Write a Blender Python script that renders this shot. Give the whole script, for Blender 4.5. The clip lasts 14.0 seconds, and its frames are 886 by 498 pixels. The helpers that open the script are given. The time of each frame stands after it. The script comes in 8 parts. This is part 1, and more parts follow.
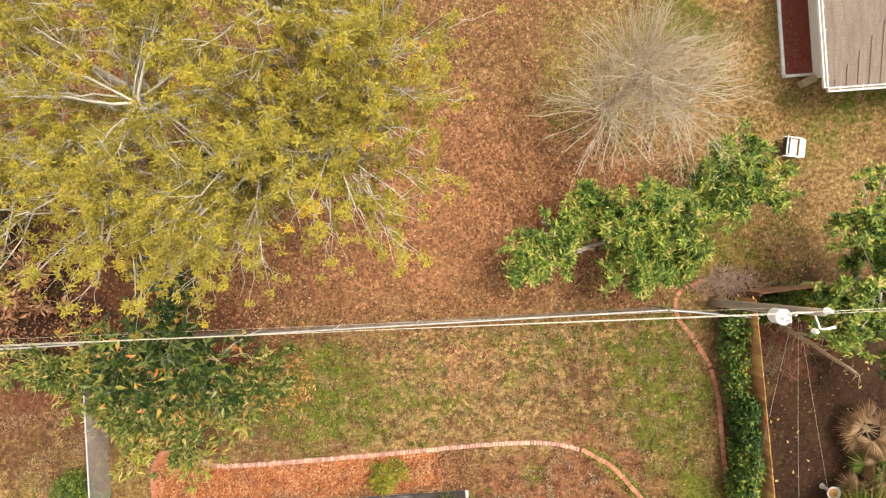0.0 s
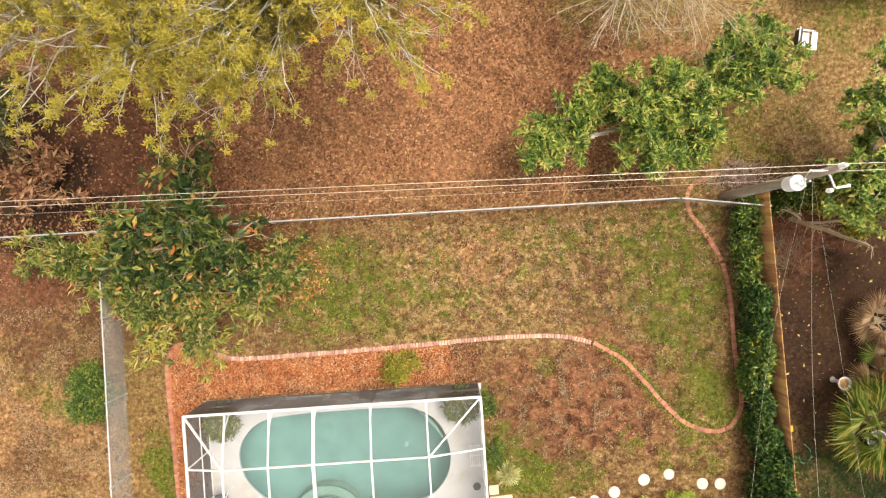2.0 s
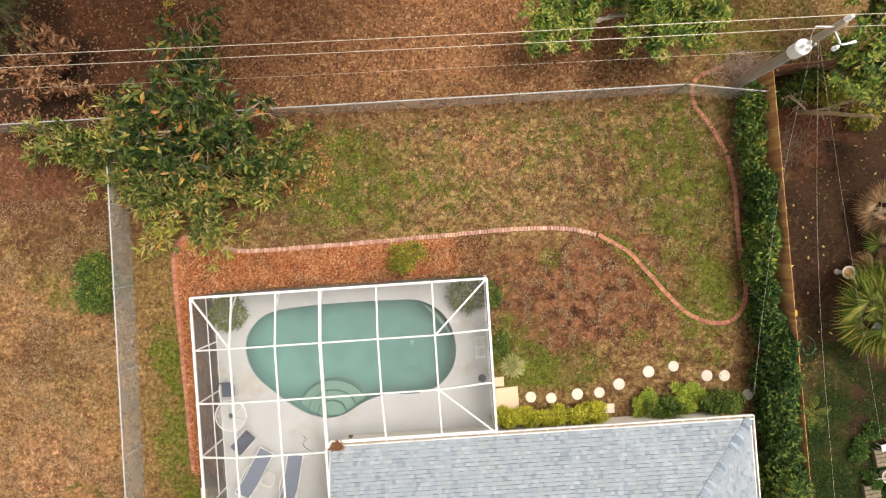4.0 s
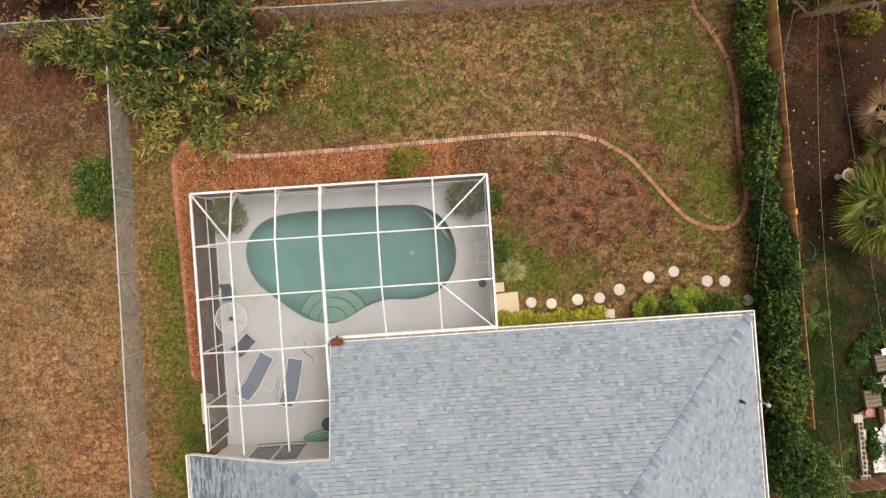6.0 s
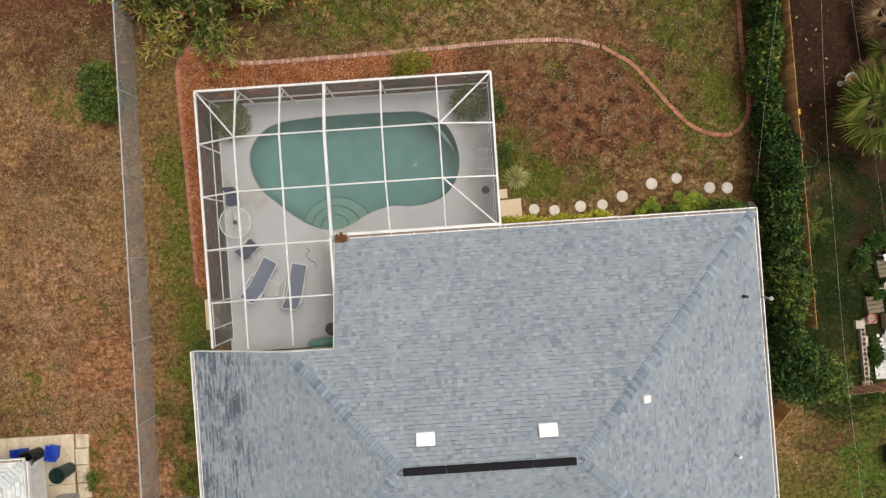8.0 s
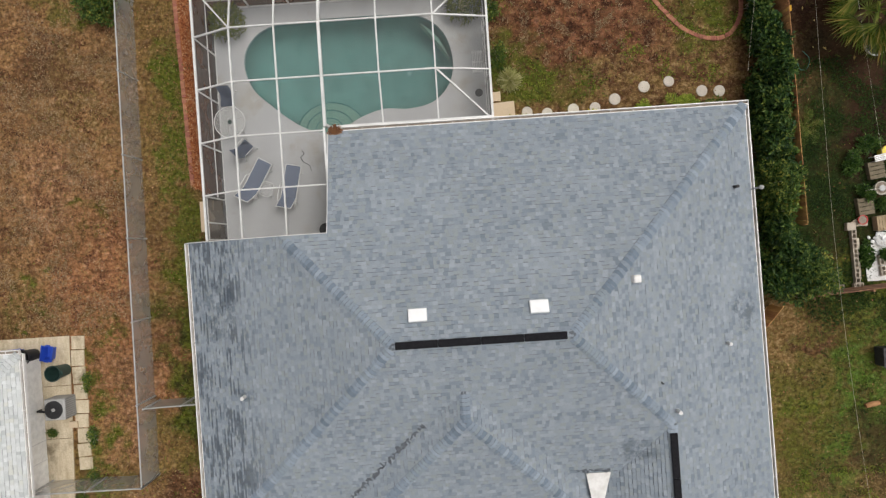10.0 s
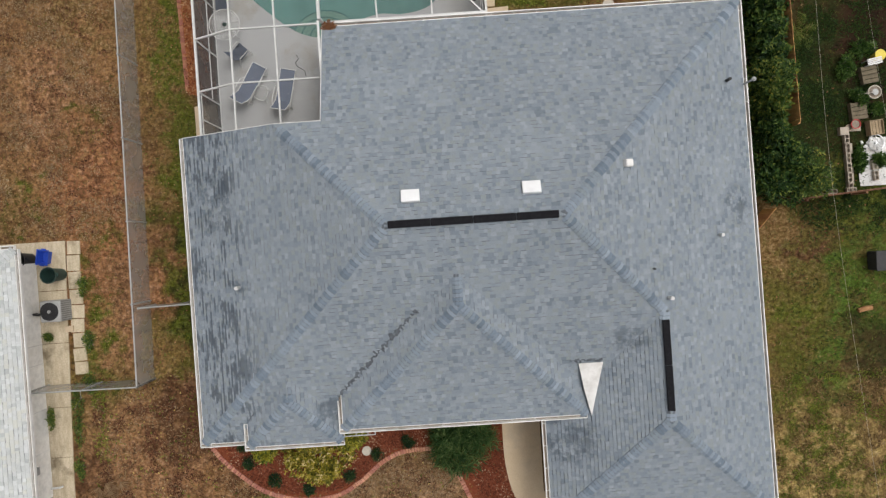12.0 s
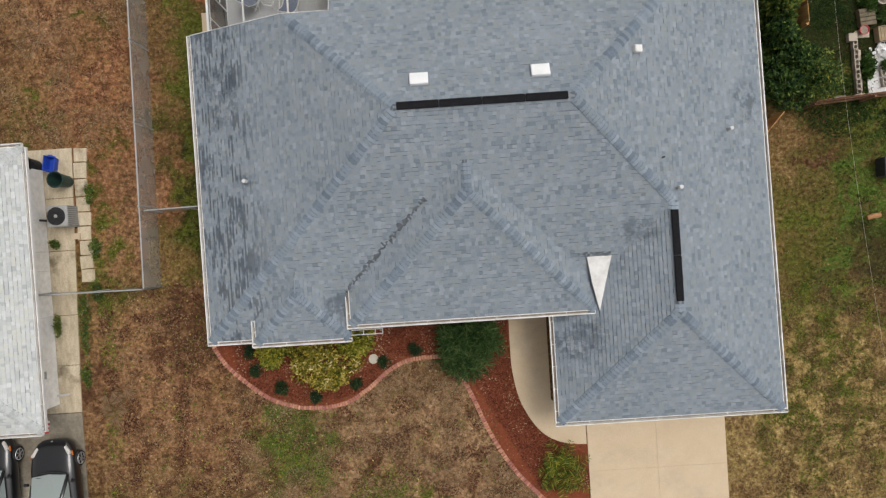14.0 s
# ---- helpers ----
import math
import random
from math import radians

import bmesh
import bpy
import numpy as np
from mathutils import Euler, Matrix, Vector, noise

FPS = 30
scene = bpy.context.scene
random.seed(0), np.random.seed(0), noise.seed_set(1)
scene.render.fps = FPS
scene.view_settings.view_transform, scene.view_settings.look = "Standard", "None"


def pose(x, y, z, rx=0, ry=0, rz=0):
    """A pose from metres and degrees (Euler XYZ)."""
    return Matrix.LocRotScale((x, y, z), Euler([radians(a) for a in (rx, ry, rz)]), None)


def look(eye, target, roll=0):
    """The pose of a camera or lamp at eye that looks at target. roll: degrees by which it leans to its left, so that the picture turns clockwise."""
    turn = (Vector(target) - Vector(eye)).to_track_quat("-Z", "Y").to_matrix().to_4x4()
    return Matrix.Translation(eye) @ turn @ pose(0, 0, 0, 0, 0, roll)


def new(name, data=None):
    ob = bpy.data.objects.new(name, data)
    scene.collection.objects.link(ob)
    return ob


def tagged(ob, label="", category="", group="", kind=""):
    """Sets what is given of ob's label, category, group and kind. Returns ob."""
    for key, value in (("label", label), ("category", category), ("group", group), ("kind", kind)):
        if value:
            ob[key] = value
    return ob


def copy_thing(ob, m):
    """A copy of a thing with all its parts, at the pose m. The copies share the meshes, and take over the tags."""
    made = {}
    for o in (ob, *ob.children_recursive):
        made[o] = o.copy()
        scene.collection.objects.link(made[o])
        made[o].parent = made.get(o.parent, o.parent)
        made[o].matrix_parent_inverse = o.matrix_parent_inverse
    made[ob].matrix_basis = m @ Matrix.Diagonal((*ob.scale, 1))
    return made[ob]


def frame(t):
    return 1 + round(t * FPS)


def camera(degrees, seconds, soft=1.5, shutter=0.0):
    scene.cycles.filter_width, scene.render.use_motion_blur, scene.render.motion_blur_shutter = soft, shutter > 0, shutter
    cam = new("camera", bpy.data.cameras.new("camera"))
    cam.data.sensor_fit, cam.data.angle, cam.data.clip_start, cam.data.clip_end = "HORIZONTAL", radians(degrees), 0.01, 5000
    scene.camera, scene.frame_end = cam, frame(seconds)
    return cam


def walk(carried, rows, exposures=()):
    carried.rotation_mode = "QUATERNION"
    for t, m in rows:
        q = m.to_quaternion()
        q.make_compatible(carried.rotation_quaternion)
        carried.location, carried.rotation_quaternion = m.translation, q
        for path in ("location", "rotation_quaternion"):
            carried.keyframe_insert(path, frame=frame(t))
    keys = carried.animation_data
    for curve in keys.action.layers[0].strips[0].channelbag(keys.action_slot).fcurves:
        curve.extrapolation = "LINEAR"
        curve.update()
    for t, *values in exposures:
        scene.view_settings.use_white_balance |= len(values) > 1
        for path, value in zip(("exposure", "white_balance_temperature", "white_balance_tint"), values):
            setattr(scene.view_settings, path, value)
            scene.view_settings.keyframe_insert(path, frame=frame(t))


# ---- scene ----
cam = camera(73.0, 14.0, 1.3)
METRES, EYE, TILT, LEAN, TURN = 28.0, 24.3, -90.0, 0.0, -3.9
ROWS = [
    (0.0, 0.0, 0.0, 0.0, 0.0, 0.0, -0.0),
    (0.5, -0.0024, 0.0, -0.0347, 0.01, -0.11, -0.01),
    (1.0, -0.0056, -0.0014, -0.0727, 0.05, -0.12, -0.03),
    (1.5, -0.0107, -0.0033, -0.1123, 0.1, -0.11, -0.04),
    (2.0, -0.017, -0.005, -0.1509, 0.1, -0.21, -0.05),
    (2.5, -0.0213, -0.0064, -0.1909, 0.13, -0.27, -0.06),
    (3.0, -0.0234, -0.0073, -0.2308, 0.19, -0.32, -0.06),
    (5.5, -0.0231, -0.0102, -0.4079, 0.13, -0.46, -0.03),
    (6.0, -0.0247, -0.0093, -0.4417, 0.12, -0.51, -0.05),
    (6.5, -0.0265, -0.0098, -0.4759, 0.12, -0.58, -0.06),
    (7.0, -0.0275, -0.0101, -0.5107, 0.14, -0.57, -0.06),
    (7.5, -0.0276, -0.0112, -0.5441, 0.15, -0.61, -0.08),
    (8.0, -0.029, -0.013, -0.5766, 0.14, -0.64, -0.08),
    (10.5, -0.0165, -0.0211, -0.7561, 0.16, -0.65, -0.14),
    (11.0, -0.0129, -0.0226, -0.7904, 0.19, -0.68, -0.15),
    (11.5, -0.0095, -0.024, -0.825, 0.21, -0.71, -0.15),
    (12.0, -0.0092, -0.0243, -0.8596, 0.2, -0.75, -0.15),
    (12.5, -0.0109, -0.0247, -0.8947, 0.2, -0.75, -0.15),
    (13.0, -0.0138, -0.0246, -0.9293, 0.22, -0.73, -0.18),
    (13.5, -0.0155, -0.0243, -0.9632, 0.24, -0.75, -0.17),
    (14.0, -0.0178, -0.0244, -0.9969, 0.29, -0.78, -0.19),
]
EXPO = [(0.0, 1.42, 7300, 12), (1.5, 1.42, 7300, 12), (3.0, 1.21, 7250, 12), (5.5, 0.68, 7050, 13), (6.5, 0.51, 7000, 13), (8.0, 0.29, 6850, 12), (11.0, -0.02, 6550, 11), (14.0, -0.06, 6550, 11)]
walk(cam, [(t, pose(0, 0, EYE, TILT, LEAN, TURN) @ pose(METRES * x, METRES * y, METRES * z, 90 + pitch, roll, yaw)) for t, x, y, z, yaw, pitch, roll in ROWS], EXPO)

# ---- world and light: a bright overcast afternoon ----
world = bpy.data.worlds.new("overcast_sky")
scene.world = world
world.use_nodes = True
wn, wl = world.node_tree.nodes, world.node_tree.links
sky = wn.new("ShaderNodeTexSky")
sky.sky_type, sky.sun_disc = "NISHITA", False
sky.sun_elevation, sky.sun_rotation = radians(63), radians(67)
sky.dust_density, sky.air_density = 4.0, 1.0
grey = wn.new("ShaderNodeHueSaturation")
grey.inputs["Saturation"].default_value = 0.05
wl.new(sky.outputs["Color"], grey.inputs["Color"])
wl.new(grey.outputs["Color"], wn["Background"].inputs["Color"])
wn["Background"].inputs["Strength"].default_value = 0.145
sun_data = bpy.data.lights.new("sun", "SUN")
sun_data.energy, sun_data.angle, sun_data.color = 1.15, radians(24), (1.0, 0.95, 0.87)
sun = new("sun", sun_data)
sun.matrix_world = look((0, 0, 40), (-13, -7, 0))


# ---- materials ----
def ramp_colors(nt, fac, stops):
    r = nt.nodes.new("ShaderNodeValToRGB")
    el = r.color_ramp.elements
    while len(el) < len(stops):
        el.new(0.5)
    for e, (p, c) in zip(el, stops):
        e.position, e.color = p, (*c, 1)
    nt.links.new(fac, r.inputs["Fac"])
    return r.outputs["Color"]


def noise_fac(nt, scale, detail=5.0, rough=0.6, vec=None, stretch=None):
    n = nt.nodes.new("ShaderNodeTexNoise")
    n.inputs["Scale"].default_value, n.inputs["Detail"].default_value, n.inputs["Roughness"].default_value = scale, detail, rough
    if vec is None:
        vec = nt.nodes.new("ShaderNodeNewGeometry").outputs["Position"]
    if stretch:
        mp = nt.nodes.new("ShaderNodeMapping")
        mp.inputs["Scale"].default_value = stretch
        nt.links.new(vec, mp.inputs["Vector"])
        vec = mp.outputs["Vector"]
    nt.links.new(vec, n.inputs["Vector"])
    return n.outputs["Fac"]


def mixc(nt, fac, a, b, mode="MIX"):
    m = nt.nodes.new("ShaderNodeMix")
    m.data_type, m.blend_type = "RGBA", mode
    for sock, v in ((m.inputs[0], fac), (m.inputs[6], a), (m.inputs[7], b)):
        if isinstance(v, (int, float)):
            sock.default_value = v
        elif isinstance(v, tuple):
            sock.default_value = (*v, 1)
        else:
            nt.links.new(v, sock)
    return m.outputs[2]


def map_range(nt, v, a, b, c=0.0, d=1.0):
    m = nt.nodes.new("ShaderNodeMapRange")
    m.interpolation_type = "SMOOTHSTEP"
    for i, x in enumerate((a, b, c, d)):
        m.inputs[i + 1].default_value = x
    nt.links.new(v, m.inputs[0])
    return m.outputs[0]


def fresh(name):
    m = bpy.data.materials.new(name)
    m.use_nodes = True
    return m, m.node_tree, m.node_tree.nodes["Principled BSDF"]


def bump_to(nt, bsdf, fac, strength, dist):
    b = nt.nodes.new("ShaderNodeBump")
    b.inputs["Strength"].default_value, b.inputs["Distance"].default_value = strength, dist
    nt.links.new(fac, b.inputs["Height"])
    nt.links.new(b.outputs["Normal"], bsdf.inputs["Normal"])


def surface(name, a, b, scale=6.0, rough=0.7, metal=0.0, bump=0.2, dist=0.01, piece=None, spread=0.0, fine=9.0, dirt=None, dirt_amount=0.35, spec=0.4, stretch=None):
    """Two base colours blended by coarse and fine grain; piece: 'object' or 'island' varies each piece's brightness by spread."""
    m, nt, bs = fresh(name)
    f1 = noise_fac(nt, scale, stretch=stretch)
    f2 = noise_fac(nt, scale * fine, 3.0)
    col = ramp_colors(nt, f1, [(0.3, a), (0.7, b)])
    col = mixc(nt, map_range(nt, f2, 0.3, 0.75, 0.0, 0.45), col, tuple(c * 0.6 for c in a))
    if piece:
        src = nt.nodes.new("ShaderNodeObjectInfo").outputs["Random"] if piece == "object" else nt.nodes.new("ShaderNodeNewGeometry").outputs["Random Per Island"]
        hs = nt.nodes.new("ShaderNodeHueSaturation")
        nt.links.new(map_range(nt, src, 0, 1, 1 - spread, 1 + spread), hs.inputs["Value"])
        nt.links.new(map_range(nt, src, 0, 1, 0.488, 0.512), hs.inputs["Hue"])
        nt.links.new(col, hs.inputs["Color"])
        col = hs.outputs["Color"]
    if dirt:
        col = mixc(nt, map_range(nt, noise_fac(nt, scale * 0.35, 6.0, 0.7), 0.5, 0.75, 0.0, dirt_amount), col, dirt)
    nt.links.new(col, bs.inputs["Base Color"])
    bs.inputs["Roughness"].default_value, bs.inputs["Metallic"].default_value = rough, metal
    bs.inputs["Specular IOR Level"].default_value = spec
    if bump:
        bump_to(nt, bs, f2, bump, dist)
    return m


def leafy(name, stops, rough=0.55, scale=0.5, drift_weight=0.9, leaf_weight=1.0):
    """Leaf colours spread leaf by leaf over the given stops, with a slow drift through the crown."""
    m, nt, bs = fresh(name)
    g = nt.nodes.new("ShaderNodeNewGeometry")
    drift = noise_fac(nt, scale, 3.0)
    mm = nt.nodes.new("ShaderNodeMath")
    mm.operation = "MULTIPLY_ADD"
    nt.links.new(drift, mm.inputs[0])
    mm.inputs[1].default_value, mm.inputs[2].default_value = drift_weight, 0.5 - 0.5 * leaf_weight - 0.5 * drift_weight
    ad = nt.nodes.new("ShaderNodeMath")
    ad.operation = "MULTIPLY_ADD"
    nt.links.new(g.outputs["Random Per Island"], ad.inputs[0])
    ad.inputs[1].default_value = leaf_weight
    nt.links.new(mm.outputs[0], ad.inputs[2])
    col = ramp_colors(nt, ad.outputs[0], stops)
    nt.links.new(col, bs.inputs["Base Color"])
    bs.inputs["Roughness"].default_value = rough
    bs.inputs["Specular IOR Level"].default_value = 0.35
    tr = nt.nodes.new("ShaderNodeBsdfTranslucent")
    nt.links.new(col, tr.inputs["Color"])
    mx = nt.nodes.new("ShaderNodeMixShader")
    mx.inputs[0].default_value = 0.28
    out = nt.nodes["Material Output"]
    nt.links.new(bs.outputs[0], mx.inputs[1])
    nt.links.new(tr.outputs[0], mx.inputs[2])
    nt.links.new(mx.outputs[0], out.inputs["Surface"])
    return m


def mesh_cloth(name, color, cover):
    """Woven wire or insect screen: a share of the surface is thread, the rest is open."""
    m, nt, bs = fresh(name)
    bs.inputs["Base Color"].default_value = (*color, 1)
    bs.inputs["Roughness"].default_value = 0.6
    tp = nt.nodes.new("ShaderNodeBsdfTransparent")
    mx = nt.nodes.new("ShaderNodeMixShader")
    nt.links.new(map_range(nt, noise_fac(nt, 1.1, 2.0), 0.3, 0.7, cover * 0.85, cover * 1.12), mx.inputs[0])
    nt.links.new(tp.outputs[0], mx.inputs[1])
    nt.links.new(bs.outputs[0], mx.inputs[2])
    nt.links.new(mx.outputs[0], nt.nodes["Material Output"].inputs["Surface"])
    return m


def ground_material():
    m, nt, bs = fresh("yard_ground")
    pos = nt.nodes.new("ShaderNodeNewGeometry").outputs["Position"]
    big, mid, fine, grit = (noise_fac(nt, s, d, r, pos) for s, d, r in ((0.35, 4, 0.6), (1.7, 8, 0.74), (7.0, 6, 0.75), (30, 4, 0.7)))
    warp = nt.nodes.new("ShaderNodeTexNoise")
    warp.inputs["Scale"].default_value, warp.inputs["Detail"].default_value = 0.8, 5
    nt.links.new(pos, warp.inputs["Vector"])
    sh = nt.nodes.new("ShaderNodeVectorMath")
    sh.operation = "MULTIPLY_ADD"
    nt.links.new(warp.outputs["Color"], sh.inputs[0])
    sh.inputs[1].default_value, sh.inputs[2].default_value = (5, 5, 0), (-2.5, -2.5, 0)
    wv = nt.nodes.new("ShaderNodeVectorMath")
    nt.links.new(pos, wv.inputs[0])
    nt.links.new(sh.outputs[0], wv.inputs[1])

    def zone(cx, cy, rx, ry, inner=0.8, outer=1.1, power=2):
        """A soft patch of ground with an uneven rim."""
        s = nt.nodes.new("ShaderNodeVectorMath")
        s.operation = "SUBTRACT"
        nt.links.new(wv.outputs[0], s.inputs[0])
        s.inputs[1].default_value = (cx, cy, 0)
        d = nt.nodes.new("ShaderNodeVectorMath")
        d.operation = "MULTIPLY"
        nt.links.new(s.outputs[0], d.inputs[0])
        d.inputs[1].default_value = (1 / rx, 1 / ry, 0)
        ln = nt.nodes.new("ShaderNodeVectorMath")
        ln.operation = "LENGTH"
        nt.links.new(d.outputs[0], ln.inputs[0])
        return map_range(nt, ln.outputs["Value"], outer, inner)

    def times(a, b):
        mm = nt.nodes.new("ShaderNodeMath")
        mm.operation = "MULTIPLY"
        for i, v in enumerate((a, b)):
            if isinstance(v, (int, float)):
                mm.inputs[i].default_value = v
            else:
                nt.links.new(v, mm.inputs[i])
        return mm.outputs[0]

    straw = ramp_colors(nt, fine, [(0.38, GROUND["straw_dark"]), (0.5, GROUND["straw"]), (0.63, GROUND["straw_light"])])
    brown = ramp_colors(nt, fine, [(0.38, GROUND["brown_dark"]), (0.6, GROUND["brown"])])
    green = ramp_colors(nt, fine, [(0.38, GROUND["green_dark"]), (0.6, GROUND["green"])])
    col = mixc(nt, map_range(nt, mid, 0.44, 0.58, 0.05, 0.85), straw, brown)
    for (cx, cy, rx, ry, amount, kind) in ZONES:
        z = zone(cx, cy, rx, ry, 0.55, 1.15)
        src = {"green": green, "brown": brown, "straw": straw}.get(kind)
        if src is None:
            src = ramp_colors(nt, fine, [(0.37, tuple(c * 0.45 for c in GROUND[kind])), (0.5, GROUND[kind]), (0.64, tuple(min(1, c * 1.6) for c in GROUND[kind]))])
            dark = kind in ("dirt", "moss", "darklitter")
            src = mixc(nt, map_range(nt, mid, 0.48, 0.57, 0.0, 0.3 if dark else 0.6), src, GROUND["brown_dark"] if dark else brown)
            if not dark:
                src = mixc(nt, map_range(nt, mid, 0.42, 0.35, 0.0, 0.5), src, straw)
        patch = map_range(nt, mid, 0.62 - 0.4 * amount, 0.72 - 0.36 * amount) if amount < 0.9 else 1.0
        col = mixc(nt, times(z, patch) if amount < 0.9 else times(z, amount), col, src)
    clump = noise_fac(nt, 4.6, 4, 0.62, pos)
    tuft = noise_fac(nt, 3.1, 4, 0.6, wv.outputs[0])
    dim = nt.nodes.new("ShaderNodeHueSaturation")
    dim.inputs["Saturation"].default_value, dim.inputs["Value"].default_value = 1.15, 0.42
    nt.links.new(col, dim.inputs["Color"])
    pale = nt.nodes.new("ShaderNodeHueSaturation")
    pale.inputs["Saturation"].default_value, pale.inputs["Value"].default_value = 0.82, 1.75
    nt.links.new(col, pale.inputs["Color"])
    col = mixc(nt, map_range(nt, clump, 0.53, 0.6, 0.0, 0.55), col, dim.outputs["Color"])
    col = mixc(nt, map_range(nt, clump, 0.46, 0.38, 0.0, 0.4), col, pale.outputs["Color"])
    col = mixc(nt, map_range(nt, tuft, 0.6, 0.66, 0.0, 0.3), col, GROUND["green"])
    col = mixc(nt, map_range(nt, big, 0.42, 0.62, 0.0, 0.22), col, (0.09, 0.045, 0.02))
    col = mixc(nt, map_range(nt, grit, 0.5, 0.75, 0.0, 0.3), col, (0.02, 0.011, 0.006))
    col = mixc(nt, map_range(nt, grit, 0.42, 0.25, 0.0, 0.35), col, (0.24, 0.17, 0.09))
    nt.links.new(col, bs.inputs["Base Color"])
    bs.inputs["Roughness"].default_value = 0.95
    bs.inputs["Specular IOR Level"].default_value = 0.15
    bump_to(nt, bs, fine, 0.9, 0.05)
    return m


def shingle_material(name, a, b, piece, stain_and_shade=True):
    """Asphalt shingle granules; dark algae streaks run down the western slope, dark patches lie along the valleys, and
    beside the porch roof they hold its shade.
    """
    m, nt, bs = fresh(name)
    src = nt.nodes.new("ShaderNodeObjectInfo").outputs["Random"] if piece == "object" else nt.nodes.new("ShaderNodeNewGeometry").outputs["Random Per Island"]
    mean = tuple((p + q) / 2 for p, q in zip(a, b))
    col = ramp_colors(nt, src, [(0.0, tuple(c * 0.84 for c in a)), (0.1, a), (0.35, mean), (0.55, (mean[0] * 1.05, mean[1] * 1.02, mean[2] * 0.92)), (0.7, mean), (0.94, b), (1.0, tuple(c * 1.08 for c in b))])
    col = mixc(nt, map_range(nt, noise_fac(nt, 60, 3), 0.4, 0.7, 0.0, 0.4), col, tuple(c * 0.55 for c in a))
    col = mixc(nt, map_range(nt, noise_fac(nt, 0.45, 4), 0.4, 0.75, 0.0, 0.16), col, tuple(c * 1.3 for c in b))
    if stain_and_shade:
        pos = nt.nodes.new("ShaderNodeNewGeometry").outputs["Position"]
        sep = nt.nodes.new("ShaderNodeSeparateXYZ")
        nt.links.new(pos, sep.inputs[0])
        west = map_range(nt, sep.outputs["X"], -8.2, -10.0)
        snap = nt.nodes.new("ShaderNodeVectorMath")
        snap.operation = "SNAP"
        nt.links.new(pos, snap.inputs[0])
        snap.inputs[1].default_value = (0.066, 0.01, 10.0)
        dash = noise_fac(nt, 1.0, 3, 0.6, snap.outputs[0], (31.0, 0.9, 0.0))
        cloud = noise_fac(nt, 0.75, 3, 0.6, pos)
        both = nt.nodes.new("ShaderNodeMath")
        both.operation = "MULTIPLY_ADD"
        nt.links.new(cloud, both.inputs[0])
        both.inputs[1].default_value = 0.55
        nt.links.new(dash, both.inputs[2])
        streak = map_range(nt, both.outputs[0], 0.76, 0.86)
        mm = nt.nodes.new("ShaderNodeMath")
        mm.operation = "MULTIPLY"
        nt.links.new(west, mm.inputs[0])
        nt.links.new(streak, mm.inputs[1])
        m2 = nt.nodes.new("ShaderNodeMath")
        m2.operation = "MULTIPLY"
        nt.links.new(mm.outputs[0], m2.inputs[0])
        m2.inputs[1].default_value = 0.66
        col = mixc(nt, m2.outputs[0], col, (0.035, 0.045, 0.06))
        patch_noise = map_range(nt, noise_fac(nt, 2.2, 6, 0.7, pos), 0.42, 0.6)
        # stain patches; the two beside the porch roof put its shade into the colour
        for cx, cy, ax, ay in ((2.2, -31.6, 1.3, 1.1), (9.0, -23.4, 0.7, 0.9), (4.4, -27.9, 0.9, 0.5), (-6.6, -29.9, 0.5, 0.8), (-10.3, -21.9, 0.9, 1.5), (-9.4, -25.1, 0.5, 0.25)):
            sb = nt.nodes.new("ShaderNodeVectorMath")
            sb.operation = "SUBTRACT"
            nt.links.new(pos, sb.inputs[0])
            sb.inputs[1].default_value = (cx, cy, 0)
            sc = nt.nodes.new("ShaderNodeVectorMath")
            sc.operation = "MULTIPLY"
            nt.links.new(sb.outputs[0], sc.inputs[0])
            sc.inputs[1].default_value = (1 / ax, 1 / ay, 0)
            ln = nt.nodes.new("ShaderNodeVectorMath")
            ln.operation = "LENGTH"
            nt.links.new(sc.outputs[0], ln.inputs[0])
            mk = nt.nodes.new("ShaderNodeMath")
            mk.operation = "MULTIPLY"
            nt.links.new(map_range(nt, ln.outputs["Value"], 1.2, 0.5, 0.0, 0.6), mk.inputs[0])
            nt.links.new(patch_noise, mk.inputs[1])
            col = mixc(nt, mk.outputs[0], col, (0.05, 0.065, 0.085))
    nt.links.new(col, bs.inputs["Base Color"])
    bs.inputs["Roughness"].default_value = 0.9
    bs.inputs["Specular IOR Level"].default_value = 0.25
    bump_to(nt, bs, noise_fac(nt, 90, 2), 0.35, 0.004)
    return m


GROUND = {
    "straw_dark": (0.092, 0.052, 0.016), "straw": (0.182, 0.112, 0.042), "straw_light": (0.31, 0.21, 0.098),
    "brown_dark": (0.036, 0.017, 0.008), "brown": (0.135, 0.065, 0.03),
    "green_dark": (0.034, 0.041, 0.006), "green": (0.112, 0.128, 0.016),
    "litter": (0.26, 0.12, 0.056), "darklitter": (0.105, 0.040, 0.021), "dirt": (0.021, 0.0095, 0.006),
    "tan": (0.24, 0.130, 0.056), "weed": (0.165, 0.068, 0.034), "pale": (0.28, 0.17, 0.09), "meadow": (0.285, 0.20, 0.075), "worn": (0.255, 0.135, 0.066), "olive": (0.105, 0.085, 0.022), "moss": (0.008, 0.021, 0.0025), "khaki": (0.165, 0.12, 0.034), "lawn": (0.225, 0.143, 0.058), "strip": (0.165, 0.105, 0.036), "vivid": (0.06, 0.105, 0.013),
}
